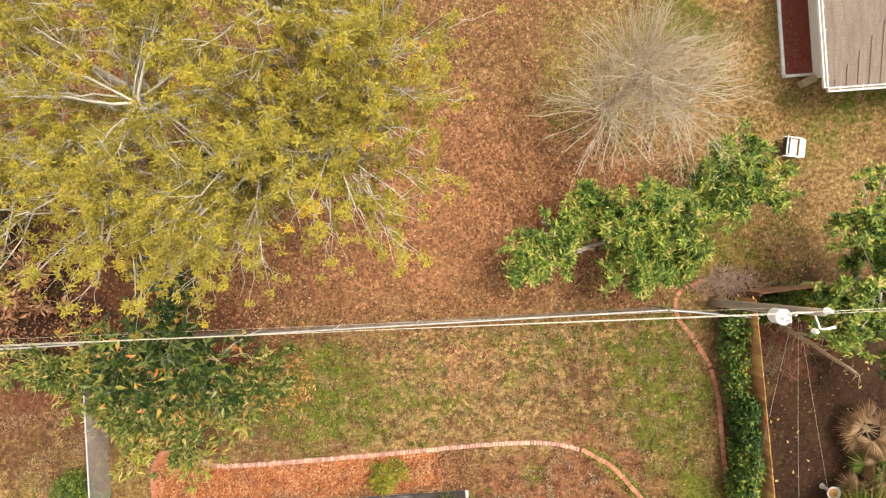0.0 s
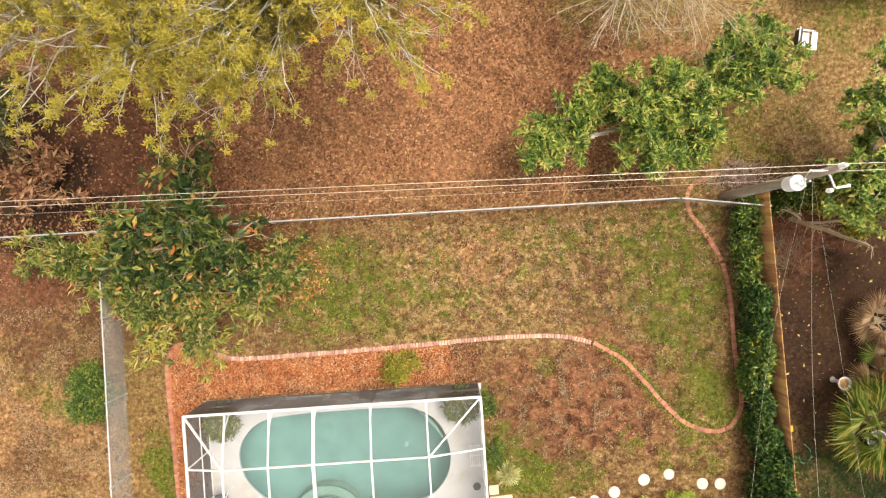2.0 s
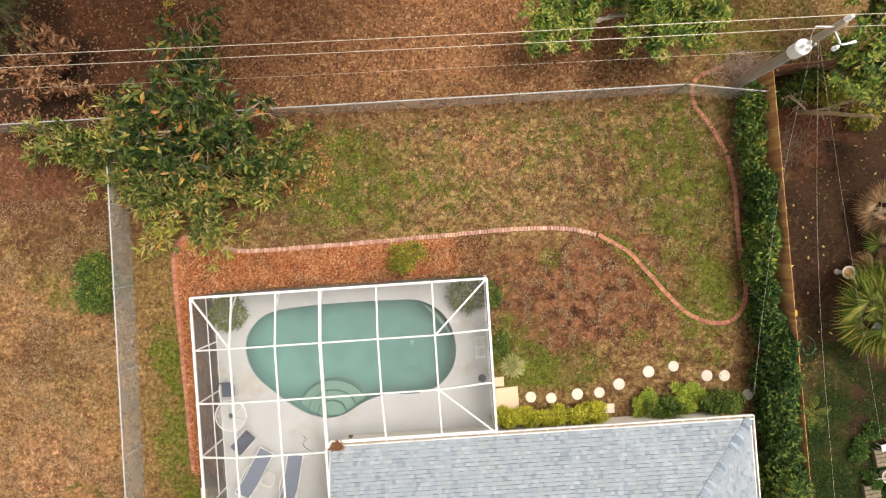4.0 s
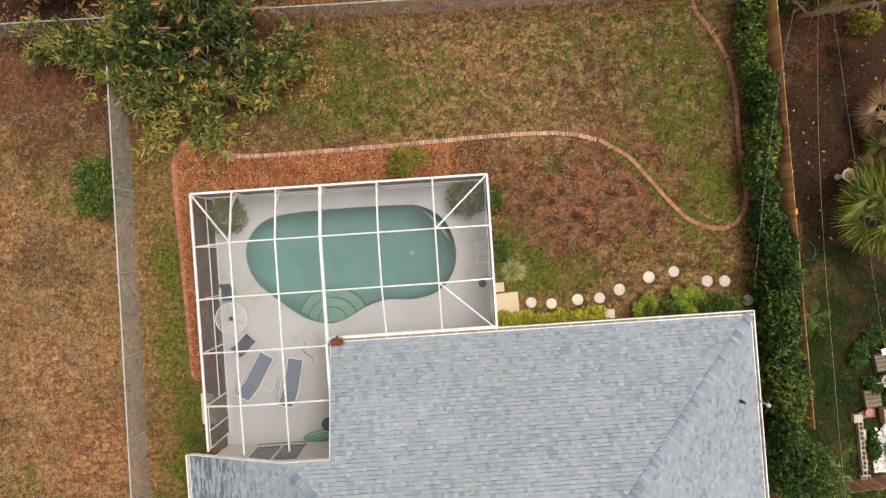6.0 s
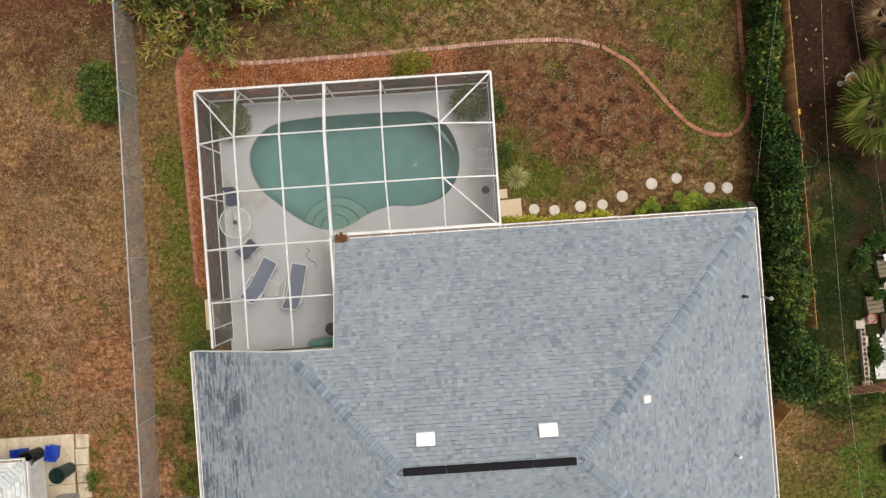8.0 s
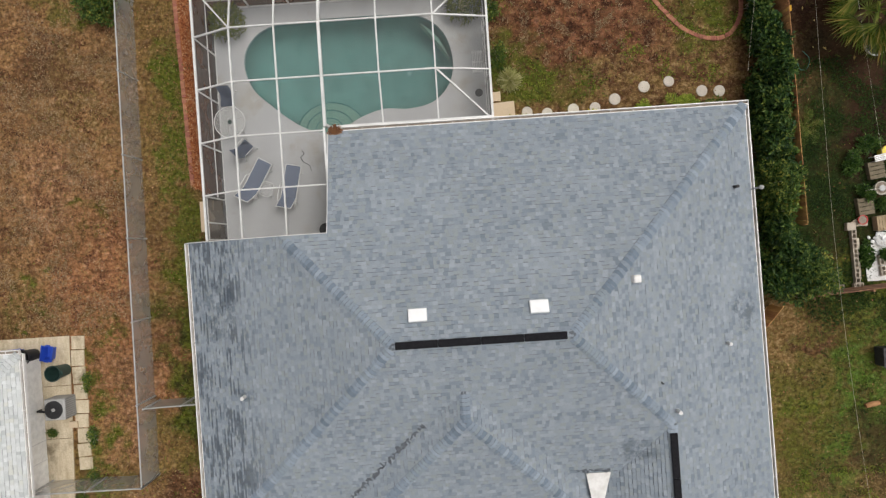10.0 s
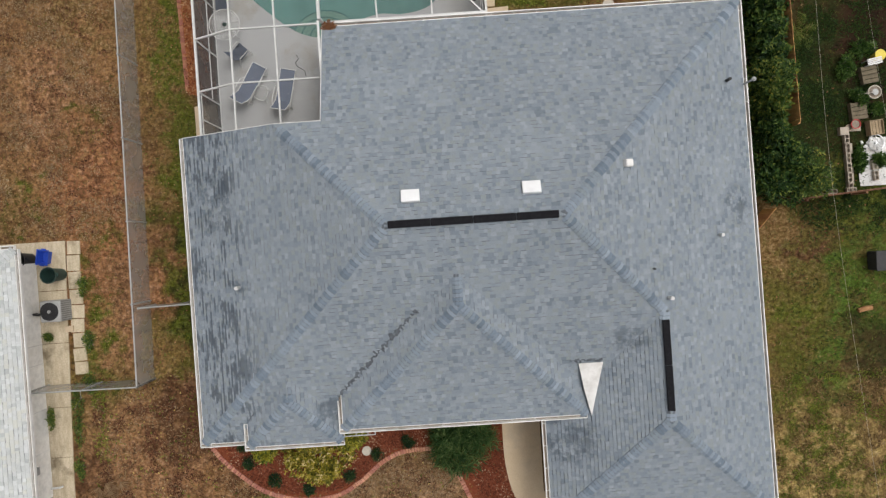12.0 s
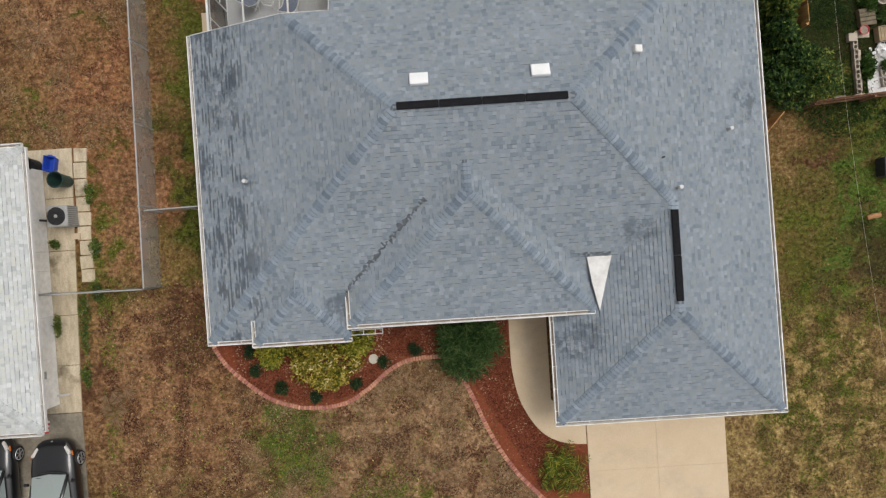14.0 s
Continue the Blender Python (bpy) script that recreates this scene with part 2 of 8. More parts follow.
# centre x, y, radius x, y, how much, what
ZONES = [
    (-2, 2, 16, 4.6, 0.95, "litter"), (-14, 3, 8, 5, 0.95, "litter"), (13.5, 1.5, 4.5, 4.5, 0.55, "straw"), (15, 5.5, 4.5, 3, 0.5, "green"), (9.8, 8.0, 2.4, 2.0, 0.7, "green"),
    (1, -5.6, 9.5, 2.8, 0.92, "lawn"), (0.8, -4.9, 1.6, 1.3, 0.9, "tan"), (-5.4, -5.6, 3.4, 2.2, 0.62, "green"), (-1.4, -6.4, 2.4, 1.4, 0.4, "green"), (5.0, -4.0, 4, 1.0, 0.4, "green"), (5.2, -6.0, 2.4, 1.6, 0.5, "brown"), (8.6, -6.6, 2.2, 3.6, 0.6, "green"), (9.3, -11, 1.9, 1.9, 0.85, "green"),
    (4.3, -10.8, 4.6, 2.7, 0.95, "weed"), (2.0, -13.5, 2.6, 1.3, 0.68, "green"), (8, -14, 3, 1.2, 0.4, "brown"),
    (-17.5, -15, 3.8, 11, 0.92, "tan"), (-16, -8, 2.5, 2.5, 0.5, "green"), (-17.5, -12.0, 1.8, 1.6, 0.7, "brown"), (-16.5, -13.5, 2.5, 3, 0.45, "straw"), (-18, -17, 2.2, 2.4, 0.8, "worn"), (-18.8, -21.4, 2.2, 1.2, 0.42, "green"), (-16.6, -18.6, 1.2, 1.2, 0.4, "green"),
    (-13, -14, 1.7, 13, 0.95, "strip"), (-12.6, -13.2, 0.9, 2.4, 0.72, "green"), (-12.7, -16.4, 0.9, 2.0, 0.5, "green"), (-12.5, -19.6, 1.1, 3.2, 0.78, "green"), (-12.8, -26, 1.4, 5, 0.92, "moss"), (-12.8, -26, 1.4, 5, 0.5, "green"),
    # litter round the magnolia is darkened to hold the shade between its leaves
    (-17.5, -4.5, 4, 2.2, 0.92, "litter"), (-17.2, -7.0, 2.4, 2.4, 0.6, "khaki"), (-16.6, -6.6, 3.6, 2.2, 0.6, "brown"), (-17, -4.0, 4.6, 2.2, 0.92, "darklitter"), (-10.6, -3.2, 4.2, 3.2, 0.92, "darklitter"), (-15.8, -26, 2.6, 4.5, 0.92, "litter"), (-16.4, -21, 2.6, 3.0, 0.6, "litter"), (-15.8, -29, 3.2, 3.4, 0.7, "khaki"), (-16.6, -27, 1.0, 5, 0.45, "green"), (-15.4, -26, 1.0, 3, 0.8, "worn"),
    # eastern side yard: ground colours far darker than the lawns
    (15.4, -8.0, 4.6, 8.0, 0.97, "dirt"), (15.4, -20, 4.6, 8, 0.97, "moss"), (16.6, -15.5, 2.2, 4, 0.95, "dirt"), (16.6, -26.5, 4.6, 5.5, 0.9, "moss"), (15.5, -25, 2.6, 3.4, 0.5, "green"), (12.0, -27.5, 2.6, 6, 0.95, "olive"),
    (13.3, -25.6, 0.9, 2.2, 0.4, "brown"), (11.4, -24.6, 1.0, 1.6, 0.6, "straw"), (12.3, -31, 2.6, 5, 0.5, "green"), (15.4, -26.6, 1.7, 2.6, 0.93, "vivid"), (13.7, -30.4, 0.9, 2.0, 0.8, "vivid"), (10.7, -29, 0.8, 3, 0.6, "khaki"), (13.6, -4.8, 2.4, 1.6, 0.8, "darklitter"), (7.2, 6.6, 3.6, 3.2, 0.8, "khaki"), (12.5, 5.5, 3.4, 3.2, 0.7, "straw"), (11.4, -0.9, 2.2, 1.5, 0.75, "khaki"), (11.2, -0.8, 1.6, 1.2, 0.4, "green"), (11.8, 1.2, 1.6, 1.4, 0.5, "khaki"),
    # north-western litter and soil: canopy shade is put into the ground colour
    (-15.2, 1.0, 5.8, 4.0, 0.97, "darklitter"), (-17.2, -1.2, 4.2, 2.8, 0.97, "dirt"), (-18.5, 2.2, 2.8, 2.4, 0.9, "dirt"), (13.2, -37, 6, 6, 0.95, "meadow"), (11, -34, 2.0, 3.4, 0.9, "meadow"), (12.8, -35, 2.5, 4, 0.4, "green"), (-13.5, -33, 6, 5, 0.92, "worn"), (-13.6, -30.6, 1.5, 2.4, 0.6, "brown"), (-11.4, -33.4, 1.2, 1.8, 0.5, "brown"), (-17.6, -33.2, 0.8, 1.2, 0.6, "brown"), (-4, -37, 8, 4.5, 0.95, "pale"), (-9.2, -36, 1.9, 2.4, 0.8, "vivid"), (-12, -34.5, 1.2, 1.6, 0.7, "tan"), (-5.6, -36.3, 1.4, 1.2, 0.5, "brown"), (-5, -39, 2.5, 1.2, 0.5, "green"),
]
M_GROUND = ground_material()
M_MULCH = surface("red_mulch", (0.33, 0.115, 0.048), (0.46, 0.195, 0.09), 9, 0.95, bump=1.0, dist=0.03, dirt=(0.12, 0.05, 0.03), dirt_amount=0.6, spec=0.1)
M_BRICK = surface("edging_brick", (0.39, 0.20, 0.15), (0.54, 0.34, 0.27), 5, 0.85, bump=0.5, piece="object", spread=0.22, dirt=(0.2, 0.14, 0.1), dirt_amount=0.5)
M_CONCRETE = surface("pale_concrete", (0.58, 0.45, 0.305), (0.64, 0.515, 0.365), 1.2, 0.85, bump=0.2, dist=0.004, fine=40.0, dirt=(0.36, 0.31, 0.25), dirt_amount=0.6)
M_OLD_CONCRETE = surface("weathered_concrete", (0.43, 0.35, 0.235), (0.68, 0.59, 0.44), 2.0, 0.9, bump=0.4, dist=0.006, dirt=(0.13, 0.10, 0.06), dirt_amount=0.95, stretch=(2.2, 0.6, 1))
M_DECK = surface("painted_deck", (0.40, 0.405, 0.405), (0.445, 0.45, 0.45), 1.4, 0.7, bump=0.1, dist=0.002, dirt=(0.29, 0.26, 0.20), dirt_amount=0.7, fine=45.0)
M_WHITE = surface("white_aluminium", (0.60, 0.60, 0.59), (0.66, 0.66, 0.65), 3, 0.4, bump=0.05, fine=0.7, dirt=(0.55, 0.53, 0.5), dirt_amount=0.3)
M_GUTTER = surface("white_gutter", (0.74, 0.73, 0.71), (0.82, 0.81, 0.8), 2, 0.45, bump=0.05, fine=0.7, dirt=(0.42, 0.38, 0.33), dirt_amount=0.45)
M_DEBRIS = surface("gutter_debris", (0.22, 0.18, 0.14), (0.32, 0.27, 0.22), 8, 0.95, bump=0.6)
M_WALL = surface("cream_stucco", (0.66, 0.62, 0.54), (0.72, 0.68, 0.6), 3, 0.9, bump=0.5, dist=0.006, dirt=(0.5, 0.46, 0.4), dirt_amount=0.4)
M_WHITEWALL = surface("white_stucco", (0.90, 0.885, 0.85), (0.93, 0.92, 0.89), 2, 0.85, bump=0.2, dist=0.004, fine=2.0, dirt=(0.7, 0.66, 0.58), dirt_amount=0.4)
M_SHINGLE_ONE = shingle_material("shingle_tab", (0.190, 0.226, 0.266), (0.266, 0.30, 0.335), "object")
M_SHINGLE = shingle_material("shingle_field", (0.190, 0.226, 0.266), (0.266, 0.30, 0.335), "island")
M_CAP = shingle_material("ridge_cap_shingle", (0.150, 0.190, 0.240), (0.265, 0.312, 0.365), "object", False)
M_PALE_SHINGLE = shingle_material("pale_shingle", (0.44, 0.46, 0.46), (0.58, 0.60, 0.60), "island", False)
M_PALE_FELT = surface("pale_underlay", (0.26, 0.27, 0.28), (0.32, 0.33, 0.34), 5, 0.95)
M_FELT_SHADOW = surface("underlay_and_shadow_line", (0.11, 0.125, 0.145), (0.14, 0.155, 0.18), 5, 0.95)
M_VENT = surface("black_ridge_vent", (0.008, 0.008, 0.010), (0.018, 0.018, 0.021), 10, 0.9, bump=0.5, spec=0.15)
M_VALLEY = surface("valley_grime", (0.085, 0.094, 0.107), (0.17, 0.19, 0.215), 9, 0.95, bump=0.5, spec=0.1)
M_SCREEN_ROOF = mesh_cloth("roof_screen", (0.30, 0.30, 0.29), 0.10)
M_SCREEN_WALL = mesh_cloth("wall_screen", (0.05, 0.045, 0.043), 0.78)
M_CHAINLINK = mesh_cloth("chain_link", (0.40, 0.40, 0.38), 0.42)
M_GALV = surface("galvanised_steel", (0.36, 0.365, 0.36), (0.46, 0.465, 0.46), 8, 0.6, metal=0.2, bump=0.1)
M_FENCEWOOD = surface("weathered_cedar", (0.46, 0.22, 0.085), (0.62, 0.34, 0.14), 3, 0.85, bump=0.6, dist=0.01, piece="object", spread=0.2, stretch=(8, 8, 1))
M_POLEWOOD = surface("utility_pole_wood", (0.26, 0.21, 0.15), (0.36, 0.30, 0.23), 4, 0.9, bump=0.6, dist=0.01, stretch=(6, 6, 0.6))
M_WHITE_METAL = surface("white_enamel", (0.78, 0.79, 0.80), (0.85, 0.86, 0.87), 3, 0.35, bump=0.05)
M_WIRE = surface("pale_aluminium_cable", (0.55, 0.50, 0.40), (0.65, 0.60, 0.50), 4, 0.5, metal=0.2, bump=0)
M_BARK = surface("grey_bark", (0.30, 0.26, 0.20), (0.46, 0.42, 0.35), 6, 0.9, bump=0.7, dist=0.01)
M_DARK = surface("dark_plastic", (0.02, 0.02, 0.022), (0.04, 0.04, 0.042), 5, 0.6)


# ---- building helpers ----
def part(name, bm, material, parent=None, label="", smooth=False):
    """Links a bmesh as one mesh object under a thing or part."""
    me = bpy.data.meshes.new(name)
    bm.to_mesh(me)
    bm.free()
    me.materials.append(material)
    if smooth:
        for p in me.polygons:
            p.use_smooth = True
    ob = new(name, me)
    if parent:
        ob.parent = parent
    if label:
        ob["label"] = label
    return ob


def share(name, me, parent, m=None):
    ob = new(name, me)
    ob.parent = parent
    if m is not None:
        ob.matrix_basis = m
    return ob


def thing(name, label, category, group="", kind="", at=(0, 0, 0), rz=0):
    ob = new(name)
    ob.matrix_basis = pose(*at, 0, 0, rz)
    ob.empty_display_size = 0.2
    return tagged(ob, label, category, group, kind)


def box(bm, x0, x1, y0, y1, z0, z1, bevel=0.0):
    r = bmesh.ops.create_cube(bm, size=1, matrix=Matrix.LocRotScale(((x0 + x1) / 2, (y0 + y1) / 2, (z0 + z1) / 2), None, (abs(x1 - x0), abs(y1 - y0), abs(z1 - z0))))
    if bevel:
        es = list({e for v in r["verts"] for e in v.link_edges})
        bmesh.ops.bevel(bm, geom=es, offset=bevel, segments=1, affect="EDGES")
    return bm


def bar(bm, a, b, w, h, bevel=0.0):
    """A rectangular bar from a to b, w across and h high."""
    a, b = Vector(a), Vector(b)
    d = b - a
    q = d.to_track_quat("X", "Z")
    m = Matrix.Translation((a + b) / 2) @ q.to_matrix().to_4x4() @ Matrix.Diagonal((d.length, w, h, 1))
    r = bmesh.ops.create_cube(bm, size=1, matrix=m)
    if bevel:
        bmesh.ops.bevel(bm, geom=list({e for v in r["verts"] for e in v.link_edges}), offset=bevel, segments=1, affect="EDGES")
    return bm


def pipe(bm, pts, radii, sides=6, cap=True):
    """A tapered round tube along points."""
    pts = [Vector(p) for p in pts]
    if not hasattr(radii, "__len__"):
        radii = [radii] * len(pts)
    rings, ref = [], Vector((0.31, 0.17, 0.93))
    for i, p in enumerate(pts):
        d = (pts[min(i + 1, len(pts) - 1)] - pts[max(i - 1, 0)]).normalized()
        u = d.cross(ref)
        u = u.normalized() if u.length > 1e-3 else d.orthogonal().normalized()
        v = d.cross(u)
        rings.append([bm.verts.new(p + radii[i] * (math.cos(a) * u + math.sin(a) * v)) for a in (2 * math.pi * k / sides for k in range(sides))])
    for r0, r1 in zip(rings, rings[1:]):
        for k in range(sides):
            bm.faces.new((r0[k], r0[(k + 1) % sides], r1[(k + 1) % sides], r1[k]))
    if cap:
        bm.faces.new(rings[0][::-1])
        bm.faces.new(rings[-1])
    return bm


def lathe(bm, profile, at=(0, 0, 0), sides=20):
    """Turns a profile of (radius, height) round an upright axis."""
    rings = [[bm.verts.new((at[0] + r * math.cos(2 * math.pi * k / sides), at[1] + r * math.sin(2 * math.pi * k / sides), at[2] + z)) for k in range(sides)] for r, z in profile]
    for r0, r1 in zip(rings, rings[1:]):
        for k in range(sides):
            bm.faces.new((r0[k], r0[(k + 1) % sides], r1[(k + 1) % sides], r1[k]))
    bm.faces.new(rings[0][::-1])
    bm.faces.new(rings[-1])
    return bm


def spline(pts, step=0.1, closed=False):
    """Points at even steps along a smooth curve through a few control points."""
    p = [Vector((*q, 0)) if len(q) == 2 else Vector(q) for q in pts]
    n, out = len(p), []
    for i in range(n if closed else n - 1):
        a, b, c, d = (p[(i + k) % n] if closed else p[min(max(i + k, 0), n - 1)] for k in (-1, 0, 1, 2))
        for k in range(24):
            t = k / 24
            out.append(0.5 * (2 * b + (c - a) * t + (2 * a - 5 * b + 4 * c - d) * t * t + (3 * b - a - 3 * c + d) * t ** 3))
    out.append(p[0].copy() if closed else p[-1].copy())
    res, left = [out[0]], step
    for a, b in zip(out, out[1:]):
        ln = (b - a).length
        s = left
        while s <= ln and ln > 0:
            res.append(a.lerp(b, s / ln))
            s += step
        left = s - ln
    return res


def plate(bm, outline, z0, z1):
    """A flat slab over an outline (list of xy)."""
    vs = [bm.verts.new((p[0], p[1], z1)) for p in outline]
    top = bm.faces.new(vs)
    if top.normal.z < 0 or sum(a[0] * b[1] - b[0] * a[1] for a, b in zip(outline, outline[1:] + outline[:1])) < 0:
        top.normal_flip()
    lo = [bm.verts.new((p[0], p[1], z0)) for p in outline]
    n = len(vs)
    for i in range(n):
        bm.faces.new((vs[i], lo[i], lo[(i + 1) % n], vs[(i + 1) % n]))
    bmesh.ops.recalc_face_normals(bm, faces=bm.faces)
    return bm


def np_mesh(name, verts, faces, material, parent=None, label="", smooth=False):
    me = bpy.data.meshes.new(name)
    me.from_pydata(verts if isinstance(verts, list) else verts.tolist(), [], faces if isinstance(faces, list) else faces.tolist())
    me.materials.append(material)
    if smooth:
        me.polygons.foreach_set("use_smooth", [True] * len(me.polygons))
    ob = new(name, me)
    if parent:
        ob.parent = parent
    if label:
        ob["label"] = label
    return ob


# ---- ground ----
POOL = [(-9.68, -12.25), (-9.42, -11.4), (-8.55, -10.76), (-6.7, -10.58), (-3.5, -10.58), (-2.3, -10.72), (-1.42, -11.4), (-1.07, -12.5), (-1.25, -13.5), (-1.95, -14.24), (-3.0, -14.48), (-4.0, -14.42), (-4.95, -14.68), (-5.75, -15.1), (-6.4, -15.24), (-7.1, -15.1), (-7.75, -14.75), (-8.6, -14.05), (-9.38, -13.25)]
pool_line = [(p.x, p.y) for p in spline(POOL, 0.22, True)][:-1]


def sheet_with_hole(name, outer, hole, z, material):
    """A level sheet with an opening, filled between two outlines."""
    bm = bmesh.new()
    edges = []
    for loop in (outer, hole):
        vs = [bm.verts.new((x, y, z)) for x, y in loop]
        edges += [bm.edges.new((vs[i], vs[(i + 1) % len(vs)])) for i in range(len(vs))]
    bmesh.ops.triangle_fill(bm, use_beauty=True, edges=edges)
    for f in bm.faces:
        if f.normal.z < 0:
            f.normal_flip()
    return bm


far = [(-3000, -3000), (3000, -3000), (3000, 3000), (-3000, 3000)]
pool_rim = [(-10.7, -9.95), (0.15, -9.95), (0.15, -15.55), (-10.7, -15.55)]
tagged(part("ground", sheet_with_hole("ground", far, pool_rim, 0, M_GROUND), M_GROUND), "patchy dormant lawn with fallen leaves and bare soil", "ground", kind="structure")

# ---- the house ----
S = 0.4
house = thing("house", "single-storey house with a blue-grey shingle hip roof", "house")
XW, XE, YN, YS = -11.5, 9.73, -15.68, -31.07
GX, GY = 1.46, -34.95
FX0, FX1, FY, FZ = -6.08, 2.9, -30.68, 3.0
HX0, HX1, HY, HZ = -9.7, -6.22, -31.19, 2.73
NX, NY = -5.98, -19.5


def main_height(x, y):
    if not (XW - 0.01 <= x <= XE + 0.01 and YS - 0.01 <= y <= YN + 0.01) or (x < NX and y > NY) or (-6.2 < x < GX and y < -29.4):
        return -9
    return 2.4 + S * min(x - XW, XE - x, y - YS, YN - y)


def garage_height(x, y):
    return 2.4 + S * min(x - GX, XE - x, y - GY) if GX <= x <= XE and GY <= y <= -26.5 else -9


def front_height(x, y):
    return FZ + S * min(x - FX0, FX1 - x, y - FY) if FX0 <= x <= FX1 and FY <= y <= -24.3 else -9


def bay_height(x, y):
    return HZ + S * min(x - HX0, HX1 - x, y - HY) if HX0 <= x <= HX1 and HY <= y <= -27.5 else -9


HEIGHTS = {"main": main_height, "garage": garage_height, "front": front_height, "bay": bay_height}
rx = (XW + (YN - YS) / 2, XE - (YN - YS) / 2)
ry = (YN + YS) / 2
gx, fx, hx = (GX + XE) / 2, (FX0 + FX1) / 2, (HX0 + HX1) / 2
gy = GY + (XE - GX) / 2
gn = YS + (XE - gx)
fy, hy = FY + (FX1 - FX0) / 2, HY + (HX1 - HX0) / 2
fn, hn = YS + (FZ - 2.4) / S + (FX1 - FX0) / 2 + 0.25, YS + (HZ - 2.4) / S + (HX1 - HX0) / 2 + 0.2
# roof slopes: part of the roof, outline in plan, a point of the eave, uphill direction, eave height
SLOPES = [
    ("main", [(NX, YN), (XE, YN), (rx[1], ry), (rx[0], ry), (NX, ry - (NX - rx[0]))], (0, YN), (0, -1), 2.4),
    ("main", [(NX, NY), (NX, ry - (NX - rx[0])), (rx[0] - (NY - ry), NY)], (0, YN), (0, -1), 2.4),
    ("main", [(XW, NY), (rx[0] - (NY - ry), NY), (rx[0], ry), (XW, YS)], (XW, 0), (1, 0), 2.4),
    ("main", [(XW, YS), (-6.2, YS), (-6.2, YS + (-6.2 - XW))], (0, YS), (0, 1), 2.4),
    ("main", [(-6.2, -29.4), (XE - 1.8, -29.4), (rx[1], ry), (rx[0], ry), (-6.2, YS + (-6.2 - XW))], (0, YS), (0, 1), 2.4),
    ("main", [(XE, YN), (rx[1], ry), (gx, gn), (XE, gn)], (XE, 0), (-1, 0), 2.4),
    ("main", [(gx, gn), (XE, gn), (XE, GY), (gx, gy)], (XE, 0), (-1, 0), 2.4),
    ("garage", [(GX, GY), (gx, gy), (gx, gn), (GX, gn)], (GX, 0), (1, 0), 2.4),
    ("garage", [(GX, GY), (XE, GY), (gx, gy)], (0, GY), (0, 1), 2.4),
    ("front", [(FX0, FY), (FX1, FY), (fx, fy)], (0, FY), (0, 1), FZ),
    ("front", [(FX0, FY), (fx, fy), (fx, fn), (FX0, fn - (fx - FX0))], (FX0, 0), (1, 0), FZ),
    ("front", [(FX1, FY), (fx, fy), (fx, fn), (FX1, fn - (FX1 - fx))], (FX1, 0), (-1, 0), FZ),
    ("bay", [(HX0, HY), (HX1, HY), (hx, hy)], (0, HY), (0, 1), HZ),
    ("bay", [(HX0, HY), (hx, hy), (hx, hn), (HX0, hn - (hx - HX0))], (HX0, 0), (1, 0), HZ),
    ("bay", [(HX1, HY), (hx, hy), (hx, hn), (HX1, hn - (HX1 - hx))], (HX1, 0), (-1, 0), HZ),
]


def ccw(poly):
    a = sum(p[0] * q[1] - q[0] * p[1] for p, q in zip(poly, poly[1:] + poly[:1]))
    return poly if a > 0 else poly[::-1]


def clip(poly, window):
    """The part of a polygon inside a convex window."""
    for a, b in zip(window, window[1:] + window[:1]):
        out = []
        side = [(b[0] - a[0]) * (p[1] - a[1]) - (b[1] - a[1]) * (p[0] - a[0]) for p in poly]
        for i, p in enumerate(poly):
            q, sp, sq = poly[(i + 1) % len(poly)], side[i], side[(i + 1) % len(poly)]
            if sp >= 0:
                out.append(p)
            if (sp >= 0) != (sq >= 0):
                t = sp / (sp - sq)
                out.append((p[0] + t * (q[0] - p[0]), p[1] + t * (q[1] - p[1])))
        poly = out
        if len(poly) < 3:
            return []
    return poly


def tabs_for(slopes, heights, rng, course=0.132, wide=(0.11, 0.21)):
    """Shingle tabs, course by course, as solid little slabs: lists of (top ring, bottom ring)."""
    res = []
    for comp, poly, p0, d, z0 in slopes:
        poly = ccw(poly)
        e = (d[1], -d[0])
        us = [(p[0] - p0[0]) * d[0] + (p[1] - p0[1]) * d[1] for p in poly]
        es = [p[0] * e[0] + p[1] * e[1] for p in poly]
        base = p0[0] * e[0] + p0[1] * e[1]
        j = int(min(us) / course)
        while j * course < max(us):
            u0, u1 = j * course, (j + 1) * course - 0.004
            x = min(es) - rng.random() * 0.3
            while x < max(es):
                w = rng.uniform(*wide)
                # the wider gaps bare the dark deck as a shadow line between courses
                u1 = (j + 1) * course - rng.choice((0.0, 0.0, 0.001, 0.002, 0.012, 0.02))
                quad = [(p0[0] * abs(d[0]) + u * d[0] + (t) * e[0], p0[1] * abs(d[1]) + u * d[1] + (t) * e[1]) for t, u in ((x + 0.001, u0), (x + w - 0.001, u0), (x + w - 0.001, u1), (x + 0.001, u1))]
                c = clip(ccw(quad), poly)
                x += w
                if len(c) < 3:
                    continue
                lift = rng.choice((0.008, 0.010, 0.014, 0.024))
                top = []
                for q in c:
                    u = (q[0] - p0[0]) * d[0] + (q[1] - p0[1]) * d[1]
                    k = min(max((u - u0) / (u1 - u0), 0), 1)
                    top.append((q[0], q[1], z0 + S * u + lift * (1 - k) + 0.004))
                if all(max((h(q[0], q[1]) for n, h in heights.items() if n != comp), default=-9) > q[2] + 0.02 for q in top):
                    continue
                res.append((top, [(q[0], q[1], q[2] - 0.024) for q in top]))
            j += 1
    return res


def tab_mesh(tabs):
    vs, fs = [], []
    for top, low in tabs:
        n, k = len(vs), len(top)
        vs += top + low
        fs.append(tuple(range(n, n + k)))
        fs += [(n + i, n + k + i, n + k + (i + 1) % k, n + (i + 1) % k) for i in range(k)]
    return vs, fs


